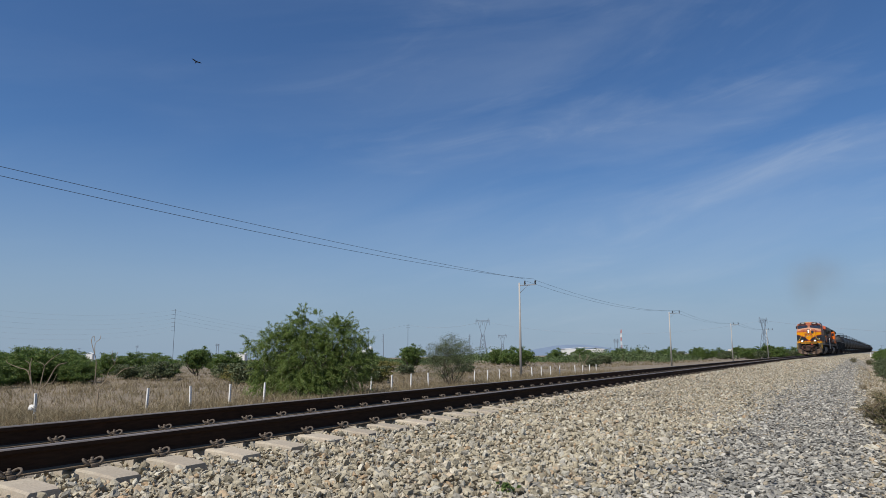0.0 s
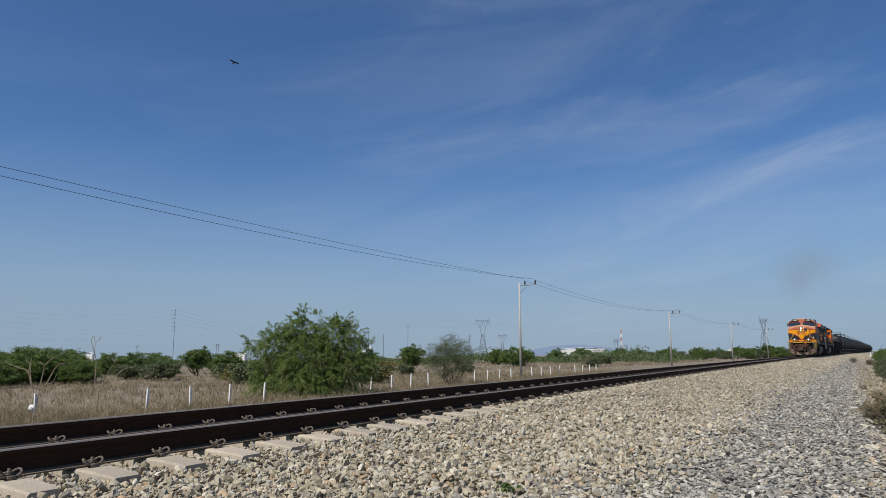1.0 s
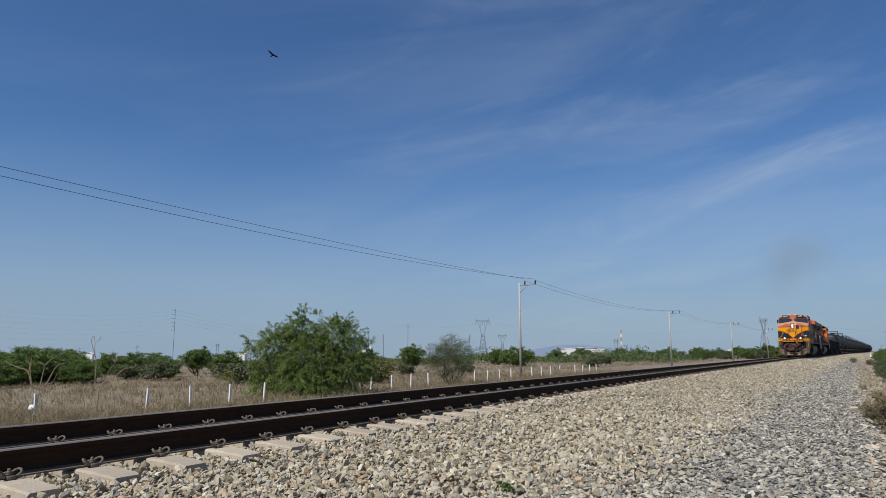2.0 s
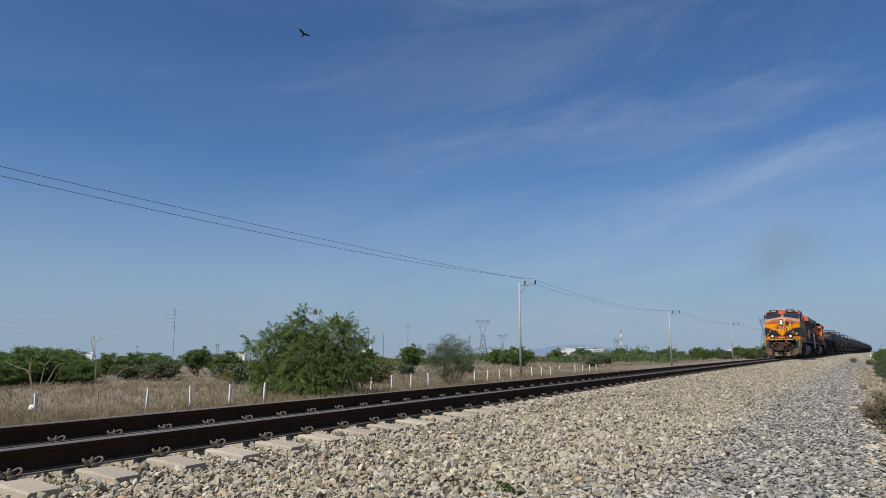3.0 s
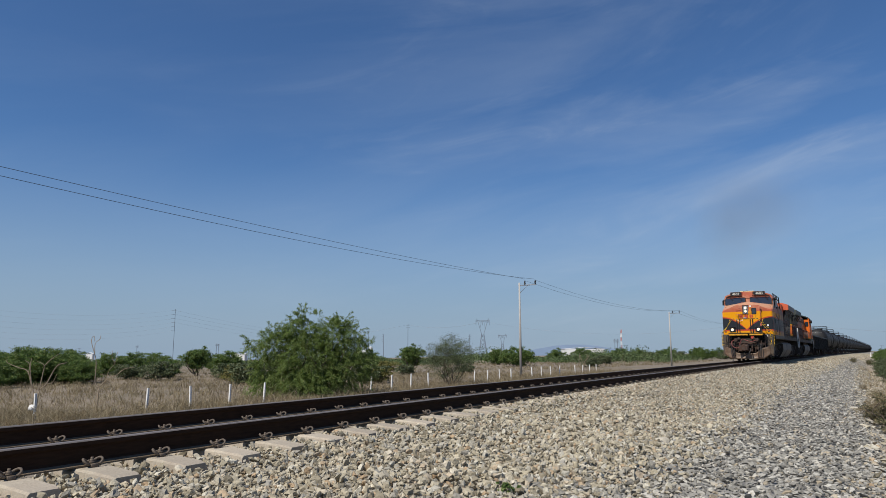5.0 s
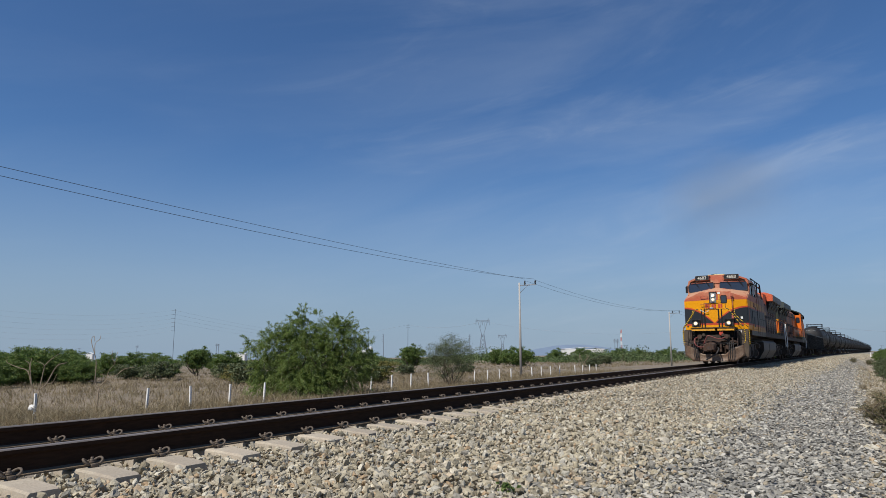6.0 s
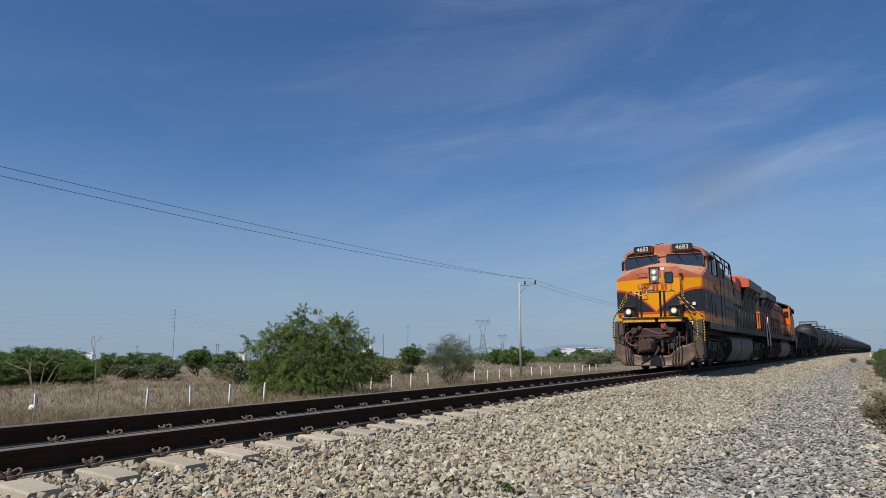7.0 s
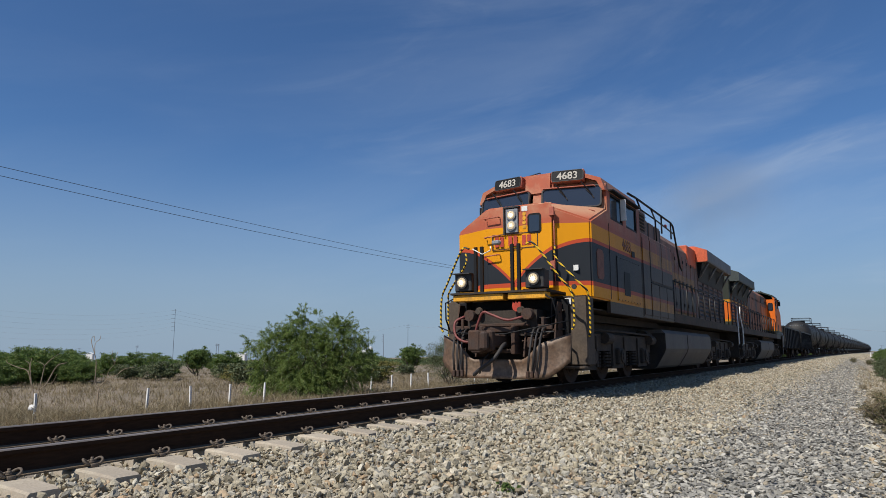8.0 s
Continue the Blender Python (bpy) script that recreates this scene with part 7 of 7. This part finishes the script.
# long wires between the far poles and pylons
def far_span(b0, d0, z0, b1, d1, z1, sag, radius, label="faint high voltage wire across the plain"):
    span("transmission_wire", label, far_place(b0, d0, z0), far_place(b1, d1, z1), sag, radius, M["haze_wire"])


for k in range(6):
    z = -2.3 + 26.2 * (0.97 - 0.085 * k)
    far_span(-397.5, 370, z, -760, 300, z + 0.3 - 0.4 * k, 4.5, 0.022)
    if k < 4:
        far_span(-397.5, 370, z, -88, 820, -2.3 + 23.5 * (0.97 - 0.085 * k), 7.0, 0.026)
far_span(58.5, 640, 28.4, 474, 610, 27.6, 12.0, 0.06)
far_span(58.5, 640, 28.4, -52, 760, 30.2, 4.5, 0.08)
far_span(474, 610, 27.6, 700, 560, 15.0, 1.5, 0.08)
far_span(-52, 760, 30.2, -291, 1300, 16.0, 7.0, 0.08)


def warehouse(bearing, depth, width, height, label, roof_rise=0.12, turn=30):
    ob = thing("warehouse", label, "building", "far buildings")
    p, deeper = footing(bearing, depth)
    w, d, h = width / 2, width * 0.3, height + deeper
    part("wall", boxes((-w, w, -d, d, 0, h)), M["white_post"], ob)
    part("roof", prism(bmesh.new(), [(-w * 1.02, h), (0, h * (1 + roof_rise)), (w * 1.02, h), (w * 1.02, h + 0.25), (0, h * (1 + roof_rise) + 0.25), (-w * 1.02, h + 0.25)], -d * 1.02, d * 1.02), M["white"], ob)
    for k in range(3):
        x = -w * 0.6 + k * w * 0.6
        part("door", boxes((x - w * 0.1, x + w * 0.1, -d - 0.06, -d + 0.02, 0.0, h * 0.6)), M["galv"], ob)
    ob.matrix_basis = pose(p.x, p.y, p.z, 0, 0, turn)
    return ob


warehouse(205, 620, 36, 4.6, "long white warehouse behind the far trees", 0.18)
warehouse(-519, 520, 5, 1.2, "small white house behind the bushes")
warehouse(-118, 640, 8, 4.0, "white building beside a water tank behind the trees")
warehouse(-300, 700, 14, 0.3, "long low white building behind the trees")
warehouse(78, 800, 14, 3.6, "low white building among far trees")
warehouse(437, 420, 12, 3.6, "white shed among the trees by the track")
tankb = bmesh.new()
foot, deeper = footing(-107, 640)
disc(tankb, (0, 0, (7 + deeper) / 2), 1.9, 7.0 + deeper, "z", 16)
disc(tankb, (0, 0, 7.2 + deeper), 1.9, 0.5, "z", 16, 0.3)
water = tagged(part("water_tank", tankb, M["white"]), "white upright water tank beside a far building", "tank")
water.matrix_basis = Matrix.Translation(foot)

# white marker posts beside the road
for u, s, h in ((6.6, 178, 0.95), (7.6, 160, 0.3)):
    bm = boxes((-0.1, 0.1, -0.06, 0.06, -0.2, h), bevel=0.02)
    box(bm, -0.18, 0.18, -0.08, 0.08, -0.2, 0.05, 0.02)
    q = tagged(part("marker_post", bm, M["white_post"]), "white concrete marker post beside the gravel road", "post", "marker posts")
    q.matrix_basis = at_ground(u, s)


def hills():
    """Pale hills on the horizon; the haze before them is painted into their blue."""
    bm, row = bmesh.new(), []
    for k in range(121):
        b = -900 + 15 * k
        p = far_place(b, 4300)
        h = -48 + 14 * noise.noise(Vector((b * 0.006, 2.0, 0))) + 88 * math.exp(-((b - 190) / 90) ** 2) + 68 * math.exp(-((b - 480) / 120) ** 2)
        row.append((bm.verts.new((p.x, p.y, -90)), bm.verts.new((p.x, p.y, h)), bm.verts.new((p.x - 120, p.y + 200, -90))))
    for a, b in zip(row, row[1:]):
        bm.faces.new((a[0], b[0], b[1], a[1]))
        bm.faces.new((a[1], b[1], b[2], a[2]))
    return tagged(part("backdrop_hills", bm, surface("hazy_hills", (0.27, 0.36, 0.50), 1.0, spread=0.08, scale=0.002, fine=0.01, bump=0)), "pale haze-blue hills on the horizon", "hills", kind="structure")


hills()


# ---- the bird ----
def bird():
    ob = thing("bird", "dark soaring bird with spread wings high in the sky", "bird")
    bm = bmesh.new()
    bmesh.ops.create_uvsphere(bm, u_segments=10, v_segments=8, radius=1.0, matrix=Matrix.Diagonal((0.13, 0.32, 0.11, 1)))
    bmesh.ops.create_uvsphere(bm, u_segments=8, v_segments=6, radius=0.065, matrix=Matrix.Translation((0, 0.36, 0.02)))
    part("body", bm, M["black"], ob)
    part("tail", prism(bmesh.new(), [(-0.05, -0.25), (0.05, -0.25), (0.13, -0.58), (-0.13, -0.58)], -0.012, 0.012, "z"), M["black"], ob)
    wings = []
    for side in (-1, 1):
        bm = bmesh.new()
        prism(bm, [(0, 0.16), (side * 0.42, 0.22), (side * 0.8, 0.10), (side * 0.92, -0.06), (side * 0.74, -0.10), (side * 0.4, -0.16), (0, -0.2)], -0.012, 0.014, "z")
        w = part("wing", bm, M["black"], ob)
        w.location = (side * 0.09, 0.03, 0.05)
        wings.append((w, side))
    return ob, wings


BIRD, WINGS = bird()


# ---- exhaust over the locomotive ----
def smoke_material(name, thickness):
    """Thin brown-grey haze: most light passes, least at the middle of a puff."""
    m = bpy.data.materials.new(name)
    m.use_nodes = True
    n, l = m.node_tree.nodes, m.node_tree.links
    n.remove(n["Principled BSDF"])
    co, ln = n.new("ShaderNodeTexCoord"), n.new("ShaderNodeVectorMath")
    flat = n.new("ShaderNodeVectorMath")
    flat.operation, flat.inputs[1].default_value = "MULTIPLY", (1.0, 0.0, 1.0)
    ln.operation = "LENGTH"
    l.new(co.outputs["Object"], flat.inputs[0])
    l.new(flat.outputs["Vector"], ln.inputs[0])
    fall = n.new("ShaderNodeMapRange")
    fall.interpolation_type = "SMOOTHSTEP"
    fall.inputs["From Min"].default_value, fall.inputs["From Max"].default_value = 0.1, 0.95
    fall.inputs["To Min"].default_value, fall.inputs["To Max"].default_value = thickness, 0.0
    l.new(ln.outputs["Value"], fall.inputs["Value"])
    ns, mul = n.new("ShaderNodeTexNoise"), n.new("ShaderNodeMath")
    ns.inputs["Scale"].default_value, ns.inputs["Detail"].default_value, ns.inputs["Roughness"].default_value = 1.5, 6.0, 0.6
    mul.operation = "MULTIPLY"
    l.new(co.outputs["Object"], ns.inputs["Vector"])
    l.new(ns.outputs["Fac"], mul.inputs[0])
    l.new(fall.outputs["Result"], mul.inputs[1])
    tr, df, mx = n.new("ShaderNodeBsdfTransparent"), n.new("ShaderNodeBsdfDiffuse"), n.new("ShaderNodeMixShader")
    df.inputs["Color"].default_value = (0.22, 0.185, 0.12, 1)
    l.new(mul.outputs["Value"], mx.inputs["Fac"])
    l.new(tr.outputs["BSDF"], mx.inputs[1])
    l.new(df.outputs["BSDF"], mx.inputs[2])
    l.new(mx.outputs["Shader"], n["Material Output"].inputs["Surface"])
    return m


M["smoke"] = smoke_material("exhaust_haze", 0.105)
M["smoke_thin"] = smoke_material("thin_exhaust_haze", 0.065)
SMOKE = thing("exhaust_smoke", "thin brown-grey diesel exhaust haze above the locomotive", "smoke")
for x, y, z, sx, sz in ((0.3, 13.0, 8.8, 3.2, 4.2), (1.2, 17.0, 11.4, 5.4, 4.6), (3.4, 22.0, 12.0, 5.6, 4.6), (1.6, 29.0, 14.4, 7.0, 5.0)):
    bm = bmesh.new()
    bmesh.ops.create_uvsphere(bm, u_segments=24, v_segments=16, radius=1.0)
    q = part("puff", bm, M["smoke"] if y < 20 else M["smoke_thin"], SMOKE, smooth=True)
    q.matrix_basis = Matrix.Translation((x, y, z)) @ Matrix.Diagonal((sx, 5.0, sz, 1))

# ---- what moves ----
SPEED = 12.01


def head_s(t):
    return NOSE + SPEED * (8.0 - t)


def motions():
    for car, back, length, turn in TRAIN:
        rows = [(t / 2, track_pose(head_s(t / 2) + back, length)) for t in range(17)]
        walk(car, [(t, m @ turn) for t, m in rows] if turn else rows)
    for wheel, radius in WHEELS:
        sign = -1 if wheel.parent.parent == TRAIN[1][0] else 1
        spot = wheel.location.copy()
        rows = []
        for k in range(0, 241, 2 if radius > 0.5 else 1):
            rows.append((k / 30, pose(*spot) @ Matrix.Rotation(sign * SPEED * k / 30 / radius, 4, "X")))
        walk(wheel, rows)
    # the bird glides to the right and climbs out of sight, rocking a little
    rows = []
    for t, b, up, depth in ((0.0, -366.7, 279.2, 130), (0.5, -338.9, 278.4, 125), (1.0, -310.3, 278.4, 120), (1.5, -280.9, 281.7, 113), (2.0, -253.0, 289.0, 106), (2.5, -227.5, 301.5, 99), (3.0, -206.1, 319.6, 92), (3.5, -189.2, 353.2, 86), (4.0, -178.0, 395.0, 80), (5.0, -165.0, 500.0, 72), (6.0, -150.0, 620.0, 66), (8.0, -120.0, 860.0, 60)):
        ahead = AIM - EYE
        right = Vector((math.cos(YAW), math.sin(YAW), 0))
        p = EYE + depth * (ahead + right * b / 1000 + right.cross(ahead) * up / 1000)
        rows.append((t, Matrix.Translation(p) @ pose(0, 0, 0, 6, -14 + 5 * math.sin(2.3 * t), -112 + 3 * t)))
    walk(BIRD, rows)
    for wing, side in WINGS:
        spot_at = wing.location.copy()
        walk(wing, [(k * 0.25, pose(*spot_at, 0, -side * (10 + 9 * math.sin(k * 1.15)), 0)) for k in range(33)])
    # the haze rises from the stack, drifts with the wind, and is left behind
    walk(SMOKE, [(t / 2, Matrix.Translation(on_track(head_s(t / 2) + 0.4 * t + 1.1 * max(0, t - 11) ** 2, -0.9 - 0.26 * t, 0.8 + 0.14 * t))) for t in range(17)])


motions()
